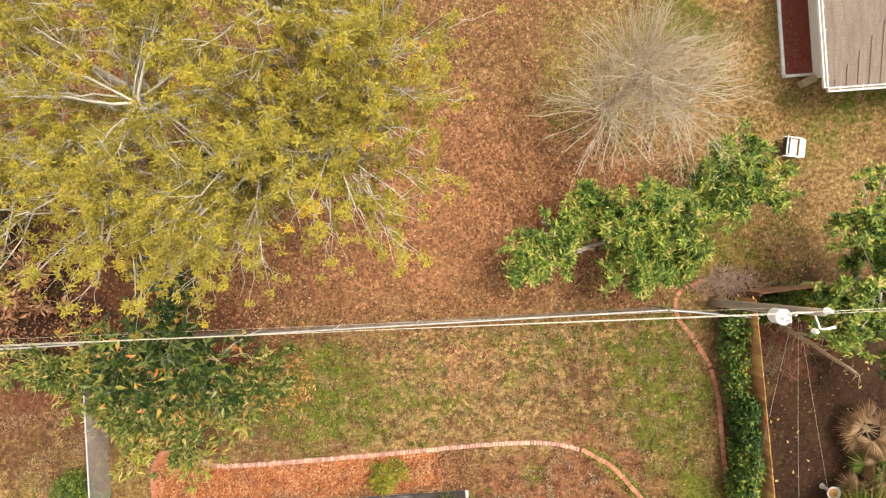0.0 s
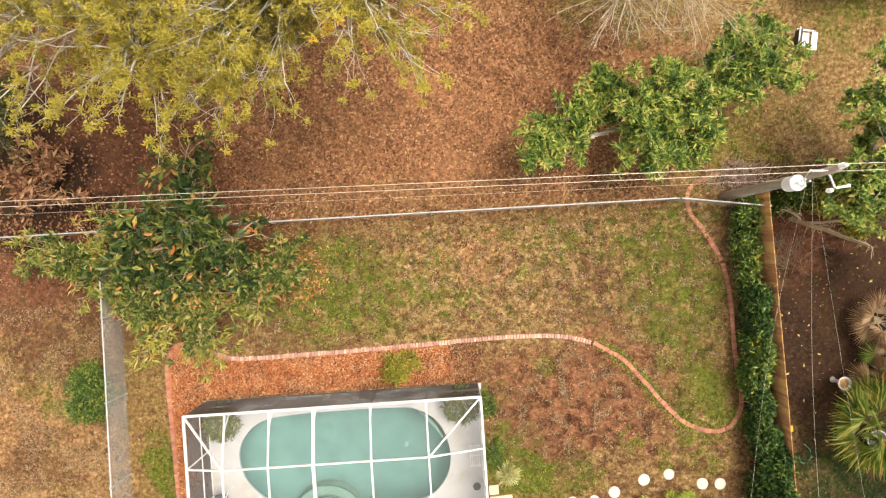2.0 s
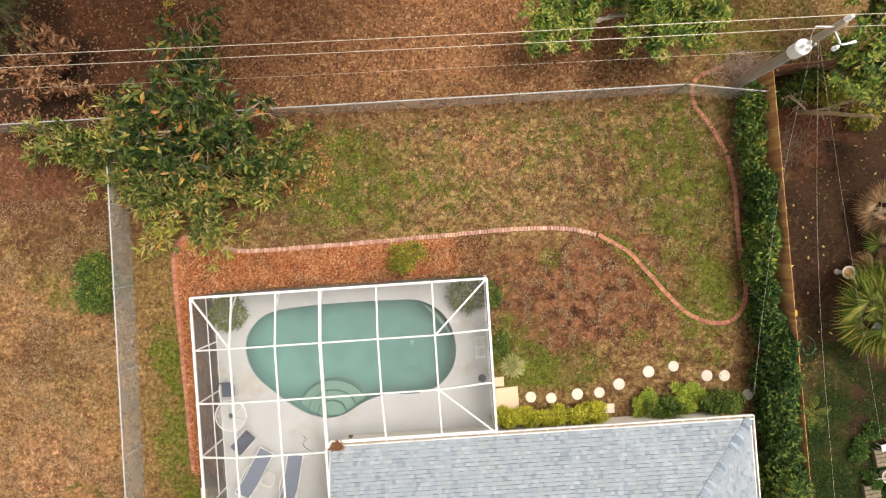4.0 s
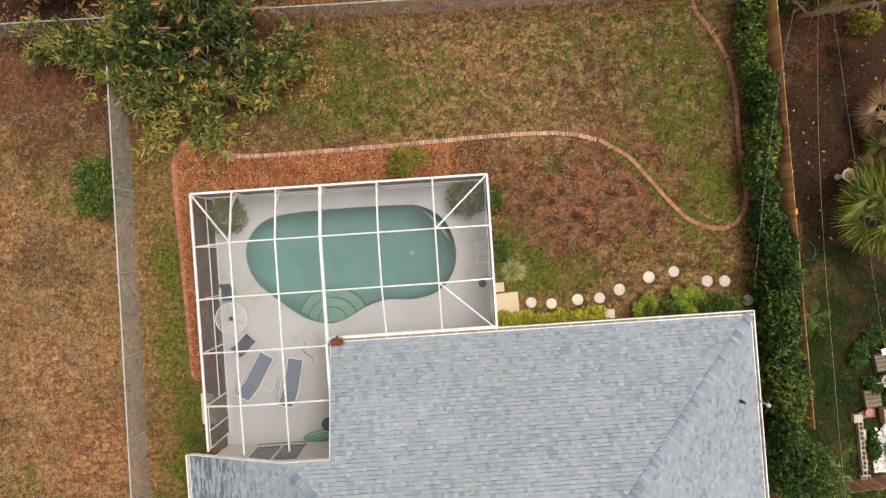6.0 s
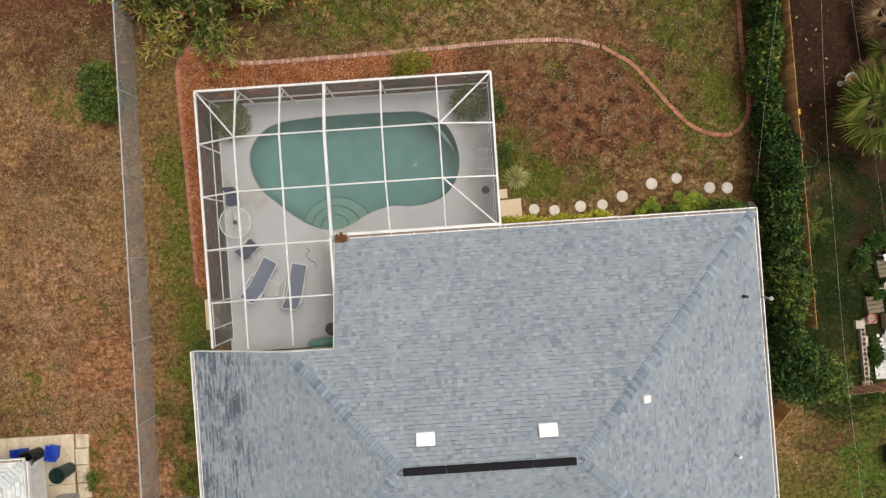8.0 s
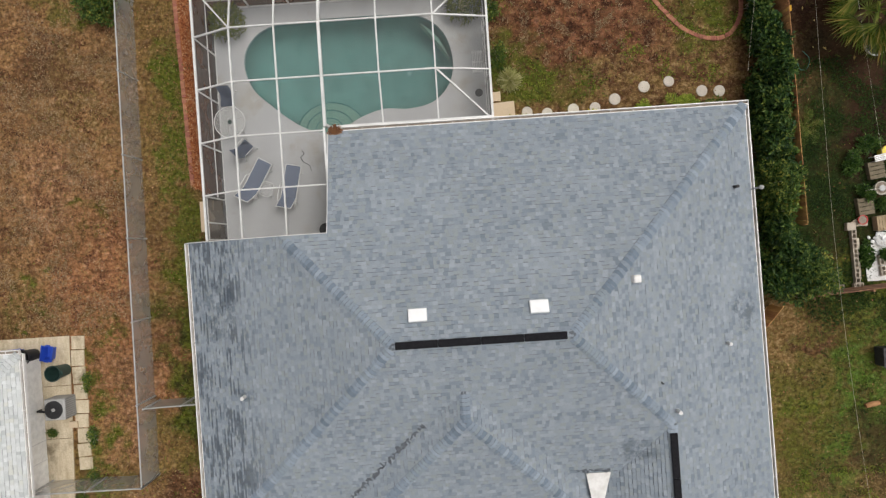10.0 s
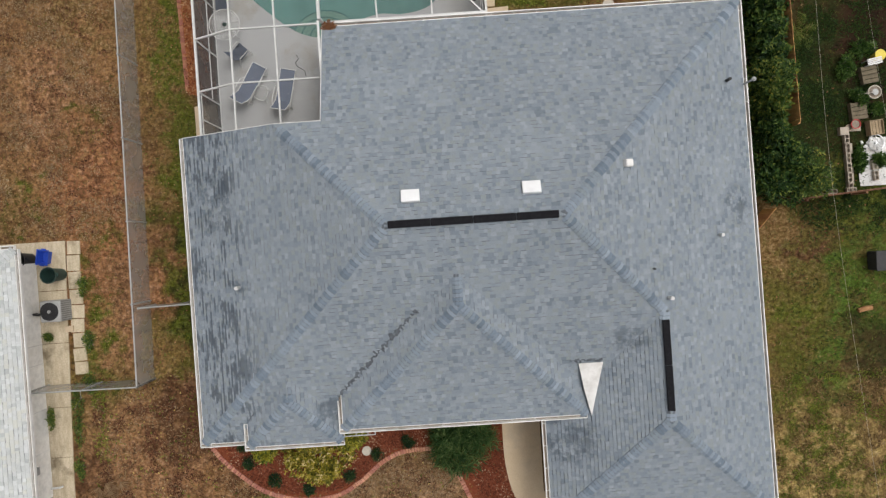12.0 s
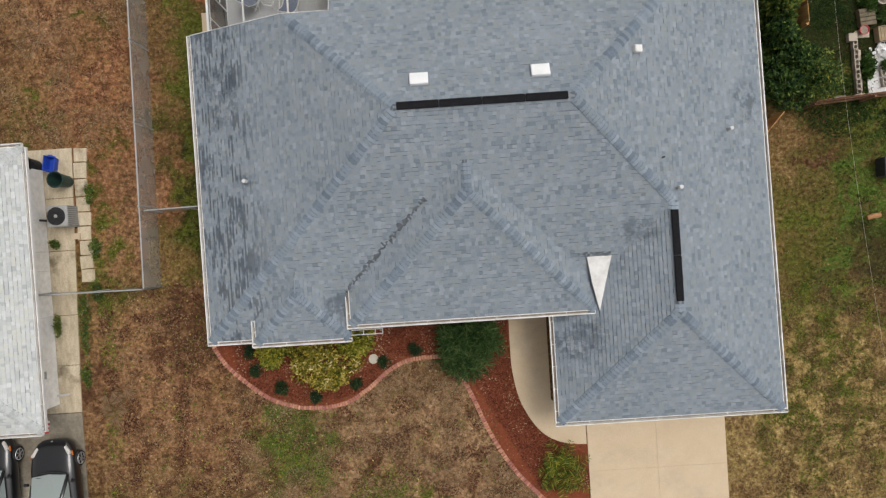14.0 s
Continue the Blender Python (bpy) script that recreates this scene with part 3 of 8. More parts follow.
def deck_of(slopes, name, label):
    """The closed deck under the shingles of one roof volume."""
    bm = bmesh.new()
    up, lo = {}, {}
    for comp, poly, p0, d, z0 in slopes:
        poly = ccw(poly)
        keys = []
        for p in poly:
            z = z0 + S * ((p[0] - p0[0]) * d[0] + (p[1] - p0[1]) * d[1])
            k = (round(p[0], 3), round(p[1], 3))
            if k not in up:
                up[k], lo[k] = bm.verts.new((p[0], p[1], z - 0.012)), bm.verts.new((p[0], p[1], z - 0.17))
            keys.append(k)
        bm.faces.new([up[k] for k in keys])
        bm.faces.new([lo[k] for k in keys][::-1])
    for e in [e for e in bm.edges if e.is_boundary and e.verts[0] in up.values() and e.verts[1] in up.values()]:
        ks = [next(k for k, v in up.items() if v is w) for w in e.verts]
        bm.faces.new((up[ks[0]], lo[ks[0]], lo[ks[1]], up[ks[1]]))
    bmesh.ops.recalc_face_normals(bm, faces=bm.faces)
    return part(name, bm, M_FELT_SHADOW, house, label)


roof = deck_of([s for s in SLOPES if s[0] == "main"], "roof", "blue-grey asphalt shingle hip roof")
for comp, name in (("garage", "garage_roof"), ("front", "porch_roof"), ("bay", "bay_roof")):
    deck_of([s for s in SLOPES if s[0] == comp], name, "")
rng = random.Random(4)
tabs = tabs_for(SLOPES, HEIGHTS, rng)
near = [i for i, (top, low) in enumerate(tabs) if -4.2 < top[0][0] < 1.6 and -22.9 < top[0][1] < -20.9 and len(top) == 4][:290]
pick = set(near)
np_mesh("shingles", *tab_mesh([t for i, t in enumerate(tabs) if i not in pick]), M_SHINGLE, roof)["kind"] = "stuff"
for i in near:
    v, f = tab_mesh([tabs[i]])
    np_mesh("shingle", v, f, M_SHINGLE_ONE, roof)

# caps over the hips and ridges
def cap_mesh(drop):
    bm = bmesh.new()
    rows = []
    for x, z in ((0.0, 0.058), (0.118, 0.042)):
        rows.append([bm.verts.new((x + (0.012 if abs(y) > 0.12 else 0), y, z - abs(y) * drop)) for y in (-0.18, -0.07, 0.07, 0.18)])
        rows.append([bm.verts.new((x + (0.012 if abs(y) > 0.12 else 0), y, z - abs(y) * drop - (0.045 if abs(y) > 0.12 else 0.03))) for y in (-0.18, -0.07, 0.07, 0.18)])
    t0, b0, t1, b1 = rows
    for k in range(3):
        bm.faces.new((t0[k], t1[k], t1[k + 1], t0[k + 1]))
        bm.faces.new((t0[k], t0[k + 1], b0[k + 1], b0[k]))
    for k in (0, 3):
        bm.faces.new((t0[k], b0[k], b1[k], t1[k]))
    bmesh.ops.recalc_face_normals(bm, faces=bm.faces)
    me = bpy.data.meshes.new("ridge_cap")
    bm.to_mesh(me)
    bm.free()
    me.materials.append(M_CAP)
    return me


CAP_HIP, CAP_RIDGE = cap_mesh(S / math.sqrt(2) * 1.3), cap_mesh(S * 1.25)


def caps(a, b, me, step=0.14):
    a, b = Vector(a), Vector(b)
    d = b - a
    ax = d.normalized()
    ay = Vector((0, 0, 1)).cross(ax).normalized()
    rot = Matrix((ax, ay, ax.cross(ay))).transposed().to_4x4()
    # dark strip that shows between the caps as the shadow under each lap
    bm = bmesh.new()
    drop = 1.2 * (S if me is CAP_RIDGE else S / math.sqrt(2))
    ends = [[bm.verts.new(Matrix.Translation(p) @ rot @ Vector((0, y, 0.022 - abs(y) * drop))) for y in (-0.165, -0.05, 0.05, 0.165)] for p in (a, b)]
    for k in range(3):
        bm.faces.new((ends[0][k], ends[1][k], ends[1][k + 1], ends[0][k + 1]))
    part("hip_underlay", bm, M_FELT_SHADOW, roof)
    for i in range(int(d.length / step)):
        m = Matrix.Translation(a + d.normalized() * (i * step)) @ rot @ pose(0, rng.uniform(-0.012, 0.012), 0, 0, 0, rng.uniform(-2, 2))
        share("ridge_cap", me, roof, m)


top_z = 2.4 + S * (YN - YS) / 2
caps((rx[0] - (NY - ry) + 0.2, NY - 0.2, top_z - S * (NY - ry - 0.2)), (rx[0], ry, top_z), CAP_HIP)
caps((XW, YS, 2.4), (rx[0], ry, top_z), CAP_HIP)
caps((XE, YN, 2.4), (rx[1], ry, top_z), CAP_HIP)
gz = 2.4 + S * (XE - gx)
caps((gx, gn, gz), (rx[1], ry, top_z), CAP_HIP)
caps((GX, GY, 2.4), (gx, gy, gz), CAP_HIP)
caps((XE, GY, 2.4), (gx, gy, gz), CAP_HIP)
fz, hz = FZ + S * (fx - FX0), HZ + S * (hx - HX0)
caps((FX0, FY, FZ), (fx, fy, fz), CAP_HIP)
caps((FX1, FY, FZ), (fx, fy, fz), CAP_HIP)
caps((fx, fy, fz), (fx, fn - 0.25, fz), CAP_RIDGE)
caps((HX0, HY, HZ), (hx, hy, hz), CAP_HIP)
caps((HX1, HY, HZ), (hx, hy, hz), CAP_HIP)
caps((hx, hy, hz), (hx, hy + 0.3, hz), CAP_RIDGE)


def ridge_vent(a, b):
    bm = bmesh.new()
    a, b = Vector(a), Vector(b)
    d = (b - a).normalized()
    n = max(2, int((b - a).length / 1.2))
    for i in range(n):
        bar(bm, a + (b - a) * (i / n), a + (b - a) * ((i + 1) / n) - d * 0.015, 0.25, 0.07, 0.015)
    part("ridge_vent", bm, M_VENT, roof, "black plastic ridge vent")


ridge_vent((rx[0] + 0.08, ry + 0.03, top_z + 0.03), (rx[1] - 0.16, ry + 0.03, top_z + 0.03))
ridge_vent((gx, gn - 0.3, gz + 0.03), (gx, gy + 0.36, gz + 0.03))
caps((gx, gn - 0.3, gz), (gx, gn + 0.02, gz), CAP_RIDGE)
caps((gx, gy, gz), (gx, gy + 0.36, gz), CAP_RIDGE)

# dark damp debris along the valleys
def valley_dirt(a, b, w, seed):
    r = random.Random(seed)
    a, b = Vector(a), Vector(b)
    d = (b - a).normalized()
    s = Vector((-d.y, d.x, 0)).normalized()
    bm = bmesh.new()
    n = int((b - a).length / 0.07)
    rows = []
    for i in range(n + 1):
        p = a + d * (i * 0.07)
        l, q = (w * max(0.03, 0.28 + 0.75 * noise.noise(Vector((i * 0.31, k * 9.0, seed))) + r.uniform(-0.12, 0.12)) for k in range(2))
        rows.append([bm.verts.new(v) for v in (p - s * l + Vector((0, 0, S * l * 0.7)), p, p + s * q + Vector((0, 0, S * q * 0.7)))])
    for i, (r0, r1) in enumerate(zip(rows, rows[1:])):
        for k in range(2):
            if noise.noise(Vector((i * 0.55, 4.0 + k * 7.0, seed))) < -0.16:
                continue
            bm.faces.new((r0[k], r1[k], r1[k + 1], r0[k + 1]))
    part("valley_debris", bm, M_VALLEY, roof, "dark damp debris in the roof valley")


valley_dirt((FX0 - 0.1, YS + (FZ - 2.4) / S + 0.13, FZ + 0.06 * S + 0.055), (FX0 + 3.05, YS + (FZ - 2.4) / S + 3.27, FZ + 3.25 * S + 0.06), 0.26, 1)
valley_dirt((3.55, -28.72, 2.4 + S * (3.55 - GX) + 0.05), (gx - 0.9, -28.72 + gx - 0.9 - 3.55, 2.4 + S * (gx - 0.9 - GX) + 0.05), 0.16, 2)
valley_dirt((2.3, -28.6, 3.43), (3.6, -28.62, 3.43), 0.16, 4)
valley_dirt((HX0 - 0.02, YS + 0.78, HZ + 0.04), (HX0 + 0.35, YS + 1.2, HZ + 0.18), 0.06, 3)

# white saddle between the porch roof and the garage roof
bm = bmesh.new()
pts3 = [(2.62, -28.72, 3.42), (3.5, -28.72, 3.42), (3.27, -29.72, 3.25), (3.04, -30.72, 3.12), (2.8, -29.72, 3.25)]
f = bm.faces.new([bm.verts.new(p) for p in (pts3[0], pts3[4], pts3[3], pts3[2], pts3[1])])
r = bmesh.ops.extrude_face_region(bm, geom=[f])
bmesh.ops.translate(bm, vec=(0, 0, -0.05), verts=[v for v in r["geom"] if isinstance(v, bmesh.types.BMVert)])
bmesh.ops.recalc_face_normals(bm, faces=bm.faces)
part("valley_saddle", bm, M_GUTTER, roof, "white membrane saddle in the roof valley")


def gutter(a, b, z, out, past=(0, 0)):
    """An open gutter along an eave; out is the horizontal direction away from the roof, past how far each end runs round a corner."""
    a, b, o = Vector((*a, z)), Vector((*b, z)), Vector((*out, 0))
    d = (b - a).normalized()
    a, b = a - d * past[0], b + d * past[1]
    bm = bmesh.new()
    bar(bm, a + o * 0.018 - Vector((0, 0, 0.10)), b + o * 0.018 - Vector((0, 0, 0.10)), 0.028, 0.2)
    bar(bm, a + o * 0.08 - Vector((0, 0, 0.13)), b + o * 0.08 - Vector((0, 0, 0.13)), 0.11, 0.015)
    bar(bm, a + o * 0.145 - Vector((0, 0, 0.07)), b + o * 0.145 - Vector((0, 0, 0.07)), 0.035, 0.13)
    for e in (a, b):
        bar(bm, e + o * 0.02 - Vector((0, 0, 0.07)), e + o * 0.13 - Vector((0, 0, 0.07)), 0.015, 0.13)
    n = int((b - a).length / 0.85)
    for i in range(n):
        p = a + d * ((i + 0.5) * 0.85)
        bar(bm, p - o * 0.03 + Vector((0, 0, 0.012)), p + o * 0.135 - Vector((0, 0, 0.005)), 0.022, 0.012)
    g = part("gutter", bm, M_GUTTER, house, "white aluminium gutter")
    bm = bmesh.new()
    bar(bm, a + o * 0.07 - Vector((0, 0, 0.112)), b + o * 0.07 - Vector((0, 0, 0.112)), 0.085, 0.02)
    part("debris", bm, M_DEBRIS, g, "damp leaf debris in the gutter")


gutter((NX, YN), (XE, YN), 2.4, (0, 1), (0, 0.16))
gutter((XE, YN), (XE, GY), 2.4, (1, 0))
gutter((GX, GY), (XE, GY), 2.4, (0, -1), (0.16, 0.16))
gutter((GX, GY), (GX, FY + 0.1), 2.4, (-1, 0))
gutter((XW, NY), (XW, YS), 2.4, (-1, 0))
gutter((XW, YS), (HX0, YS), 2.4, (0, -1), (0.16, 0))
gutter((HX0, HY), (HX1, HY), HZ, (0, -1), (0.16, 0.08))
gutter((HX0, HY), (HX0, HY + 0.85), HZ, (-1, 0))
gutter((FX0, FY), (FX1, FY), FZ, (0, -1), (0.16, 0))
gutter((FX0, FY), (FX0, FY + 1.35), FZ, (-1, 0))
for a, b, c, d in ((XW, rx[0] - (NY - ry), NY, NY),):
    bm = bmesh.new()
    bar(bm, (a, NY + 0.012, 2.32), (b, NY + 0.012, 2.32 + S * (b - a)), 0.02, 0.2)
    bar(bm, (b, NY + 0.012, 2.32 + S * (b - a)), (NX, NY + 0.012, 2.32 + S * (b - a)), 0.02, 0.2)
    bar(bm, (NX - 0.012, NY, 2.32 + S * (YN - NY)), (NX - 0.012, YN, 2.32), 0.02, 0.2)
    part("fascia", bm, M_GUTTER, house, "white painted rake board")

# walls below the eaves
def wall(x0, y0, x1, y1, top, base=0.0, t=0.2):
    bm = bmesh.new()
    if abs(x1 - x0) > abs(y1 - y0):
        box(bm, x0, x1, y0 - t / 2, y0 + t / 2, base, top)
    else:
        box(bm, x0 - t / 2, x0 + t / 2, y0, y1, base, top)
    return part("wall", bm, M_WALL, house)


wall(-5.5, -16.1, 9.3, -16.1, 2.24)
wall(9.4, -34.5, 9.4, -16.2, 2.24)
wall(1.95, -34.6, 9.3, -34.6, 2.24)
wall(1.85, -34.7, 1.85, -29.2, 2.24)
wall(-6.6, -29.3, 1.75, -29.3, 2.5)
wall(-6.5, -30.7, -6.5, -29.4, 2.24)
wall(-11.0, -30.8, -6.4, -30.8, 2.24)
wall(-11.1, -30.7, -11.1, -20.1, 2.24)
wall(-5.6, -20.0, -5.6, -16.2, 2.24)
for x0, x1, z0 in ((-11.0, -9.75, 0), (-7.6, -5.7, 0), (-9.75, -7.6, 2.08)):
    wall(x0, -20.1, x1, -20.1, 2.24, z0)
slider = thing("patio_door", "white framed sliding glass patio door standing closed", "door")
slider.parent = house
M_GLASS = fresh("window_glass")[0]
gb = M_GLASS.node_tree.nodes["Principled BSDF"]
gb.inputs["Base Color"].default_value, gb.inputs["Roughness"].default_value, gb.inputs["Transmission Weight"].default_value, gb.inputs["IOR"].default_value = (0.55, 0.6, 0.62, 1), 0.03, 0.85, 1.45
bm = bmesh.new()
for x0, x1, z0, z1 in ((-9.75, -9.67, 0.0, 2.08), (-7.68, -7.6, 0.0, 2.08), (-9.67, -7.68, 2.0, 2.08), (-9.67, -7.68, 0.0, 0.06), (-8.7, -8.62, 0.06, 2.0)):
    box(bm, x0, x1, -20.15, -20.05, z0, z1)
part("frame", bm, M_WHITE, slider)
for x0, x1 in ((-9.66, -8.71), (-8.61, -7.69)):
    part("pane", box(bmesh.new(), x0, x1, -20.11, -20.09, 0.07, 1.99), M_GLASS, slider)
soffit = bmesh.new()
box(soffit, FX0 + 0.03, FX1 - 0.05, FY + 0.03, -29.4, 2.78, 2.82)
part("soffit", soffit, M_WHITEWALL, house)


fr_ = bmesh.new()
for y_ in (-30.98, -31.16):
    bar(fr_, (-6.3, y_, 2.3), (-5.0, y_, 2.3), 0.03, 0.04)
for x_ in (-6.2, -5.75, -5.3, -5.02):
    bar(fr_, (x_, -30.98, 2.3), (x_, -31.16, 2.3), 0.03, 0.03)
bar(fr_, (-6.25, -30.98, 2.28), (-6.25, -30.75, 2.28), 0.03, 0.03)
part("awning_frame", fr_, M_WHITE, house, "small white metal awning frame")

# fixtures on the roof
def on_roof(x, y):
    return max(h(x, y) for h in HEIGHTS.values())


def tilt_at(x, y):
    gx_, gy_ = (on_roof(x + 0.05, y) - on_roof(x - 0.05, y)) / 0.1, (on_roof(x, y + 0.05) - on_roof(x, y - 0.05)) / 0.1
    return Matrix.Translation((x, y, on_roof(x, y))) @ Vector((-gx_, -gy_, 1)).to_track_quat("Z", "Y").to_matrix().to_4x4()


M_SKYLIGHT = surface("white_acrylic", (0.80, 0.81, 0.82), (0.86, 0.87, 0.88), 1.5, 0.3, bump=0, fine=0.6)
for x, y in ((-2.95, -22.45), (1.07, -22.42)):
    bm = box(bmesh.new(), -0.31, 0.31, -0.22, 0.22, -0.02, 0.13, 0.02)
    o = part("skylight", bm, M_SKYLIGHT, roof, "white skylight dome on a low curb")
    o.matrix_basis = tilt_at(x, y)
bm = box(bmesh.new(), -0.13, 0.13, -0.15, 0.15, -0.02, 0.2, 0.03)
o = part("roof_vent", bm, M_GUTTER, roof, "white box roof vent")
o.matrix_basis = tilt_at(4.45, -21.75)
for x, y, r, h, mt in ((-9.5, -25.2, 0.07, 0.34, M_WHITE), (8.13, -24.42, 0.065, 0.3, M_WHITE), (5.8, -26.48, 0.07, 0.36, M_WHITE), (5.25, -25.42, 0.03, 0.2, M_DARK), (8.95, -18.75, 0.06, 0.3, M_DARK)):
    bm = bmesh.new()
    pipe(bm, [(x, y, on_roof(x, y) - 0.05), (x, y, on_roof(x, y) + h)], r, 10)
    part("vent_pipe", bm, mt, roof)
# service mast at the eastern eave
bm = bmesh.new()
pipe(bm, [(9.75, -18.85, 2.2), (9.75, -18.85, 3.1)], 0.035, 8)
lathe(bm, [(0.03, 0.0), (0.08, 0.03), (0.08, 0.1), (0.02, 0.14)], (9.75, -18.85, 3.06), 10)
part("service_mast", bm, M_GALV, roof)

# the eastern eave is not quite square to the rest: it runs in by a hand or two towards the north
def run_in(x, y):
    w = min(max(x / 9.7, 0.0), 1.0) ** 2
    return x - 0.0165 * w * (y + 23.3)


for ob in house.children_recursive:
    if ob.type != "MESH":
        continue
    if ob.data.users > 1:
        t = ob.matrix_basis.translation
        ob.matrix_basis.translation = (run_in(t.x, t.y), t.y, t.z)
    elif ob.matrix_basis.translation.length < 1e-6:
        for v in ob.data.vertices:
            v.co.x = run_in(v.co.x, v.co.y)


# ---- pool cage ----
cage = thing("pool_cage", "white aluminium screened pool enclosure against the house", "pool enclosure")
CX0, CX1, CY0, CY1, CZ = -10.84, 0.22, -9.82, -15.6, 2.28
RX0, RX1, RYN, RYS, RZ = -9.3, -1.81, -11.72, -13.7, 2.86
COLS = [-9.3, -7.65, -6.0, -3.9, -1.82]


def beam(pts, w=0.05, h=0.09, name="roof_beam"):
    bm = bmesh.new()
    for a, b in zip(pts, pts[1:]):
        bar(bm, a, b, w, h)
    part(name, bm, M_WHITE, cage)


beam([(CX0, CY0, CZ), (CX1, CY0, CZ)], 0.08, 0.08, "eave_beam")
beam([(CX1, CY0, CZ), (CX1, CY1, CZ)], 0.08, 0.08, "eave_beam")
beam([(CX0, CY0, CZ), (CX0, NY + 0.05, CZ)], 0.08, 0.08, "eave_beam")
beam([(-5.9, CY1 + 0.1, CZ + 0.05), (CX1, CY1 + 0.1, CZ + 0.05)], 0.10, 0.12, "eave_beam")
for x in COLS:
    w = 0.10 if x == -6.0 else 0.055
    if x < -6.01:
        beam([(x, CY0, CZ), (x, RYN, RZ), (x, NY + 0.05, RZ)], w)
    elif x == -6.0:
        beam([(x, CY0, CZ), (x, RYN, RZ), (x, CY1 + 0.05, RZ)], w, 0.14)
        beam([(x, CY1 + 0.1, RZ), (x + 0.05, CY1 + 0.12, 2.3)], 0.1, 0.1)
        beam([(x - 0.04, RYS - 1.9, RZ), (x - 0.04, NY, RZ)], 0.08)
    else:
        beam([(x, CY0, CZ), (x, RYN, RZ), (x, RYS, RZ), (x, CY1 + 0.05, CZ + 0.05)], w)
for y, x1, end in ((RYN, CX1, CZ), (RYS, CX1, CZ), (-15.7, -6.0, RZ), (-17.68, -6.0, RZ)):
    pts = [(CX0, y - 0.08, CZ), (RX0, y, RZ), (min(x1, RX1), y, RZ)]
    if x1 > 0:
        pts.append((CX1, y, CZ))
    beam(pts, 0.05, 0.08)
beam([(CX0, CY0, CZ), (RX0, RYN, RZ)])
beam([(CX1, CY0, CZ), (RX1, RYN, RZ)])
beam([(CX1, CY1, CZ), (RX1, RYS, RZ)])


def post(x, y, w=0.055):
    part("post", box(bmesh.new(), x - w / 2, x + w / 2, y - w / 2, y + w / 2, 0.05, CZ), M_WHITE, cage)


for x in [CX0] + COLS + [CX1]:
    post(x, CY0 - 0.05)
for y in (RYN - 0.08, RYS - 0.08, -15.78, -17.76, NY + 0.1):
    post(CX0, y)
for y in (RYN, RYS, CY1 + 0.12):
    post(CX1, y)
beam([(CX0, CY0 - 0.05, 0.9), (CX1, CY0 - 0.05, 0.9)], 0.05, 0.05, "chair_rail")
beam([(CX0, CY0, 0.9), (CX0, -17.7, 0.9)], 0.05, 0.05, "chair_rail")
beam([(CX1, CY0, 0.9), (CX1, CY1 + 0.1, 0.9)], 0.05, 0.05, "chair_rail")
beam([(CX0, -17.78, 2.05), (CX0, NY + 0.1, 2.05)], 0.05, 0.05, "door_header")
beam([(CX0, -18.75, 0.1), (CX0, -18.75, 2.05)], 0.05, 0.05, "door_jamb")
beam([(CX0, CY0 - 0.05, 0.085), (CX1, CY0 - 0.05, 0.085)], 0.05, 0.05, "sill_rail")
beam([(CX0, CY0, 0.08), (CX0, NY, 0.08)], 0.05, 0.05, "sill_rail")
beam([(CX1, CY0, 0.08), (CX1, CY1, 0.08)], 0.05, 0.05, "sill_rail")
# knee braces inside the northern wall
for x in COLS:
    beam([(x, CY0 - 0.02, 1.75), (x, CY0 - 0.62, CZ + 0.18)], 0.04, 0.05, "knee_brace")


def screen(pts, mat, name):
    bm = bmesh.new()
    f = bm.faces.new([bm.verts.new(p) for p in pts])
    o = part(name, bm, mat, cage)
    return o


xs = [CX0] + COLS + [CX1]
for a, b in zip(xs, xs[1:]):
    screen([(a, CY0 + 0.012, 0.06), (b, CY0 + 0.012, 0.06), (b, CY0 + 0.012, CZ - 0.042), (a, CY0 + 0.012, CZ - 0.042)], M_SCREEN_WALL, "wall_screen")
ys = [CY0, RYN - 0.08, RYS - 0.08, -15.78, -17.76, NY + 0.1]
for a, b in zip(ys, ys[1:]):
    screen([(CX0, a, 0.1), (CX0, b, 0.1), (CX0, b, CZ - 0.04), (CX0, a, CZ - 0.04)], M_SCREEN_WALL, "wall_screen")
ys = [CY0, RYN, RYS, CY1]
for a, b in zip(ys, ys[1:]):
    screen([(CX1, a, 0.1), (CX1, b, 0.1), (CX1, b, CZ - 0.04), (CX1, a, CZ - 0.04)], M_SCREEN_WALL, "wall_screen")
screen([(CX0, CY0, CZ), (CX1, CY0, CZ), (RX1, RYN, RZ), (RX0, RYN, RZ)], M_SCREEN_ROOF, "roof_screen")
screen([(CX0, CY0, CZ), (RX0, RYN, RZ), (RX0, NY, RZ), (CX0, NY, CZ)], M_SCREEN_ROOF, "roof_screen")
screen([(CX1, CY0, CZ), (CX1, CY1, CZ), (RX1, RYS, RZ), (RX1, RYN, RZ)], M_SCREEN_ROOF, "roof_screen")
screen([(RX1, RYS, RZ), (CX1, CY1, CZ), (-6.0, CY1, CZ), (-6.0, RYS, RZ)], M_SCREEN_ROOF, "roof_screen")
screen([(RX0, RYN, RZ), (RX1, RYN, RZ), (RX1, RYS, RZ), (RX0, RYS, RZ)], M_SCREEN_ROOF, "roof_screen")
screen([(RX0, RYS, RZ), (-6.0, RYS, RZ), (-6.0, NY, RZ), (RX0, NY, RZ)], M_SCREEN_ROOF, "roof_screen")

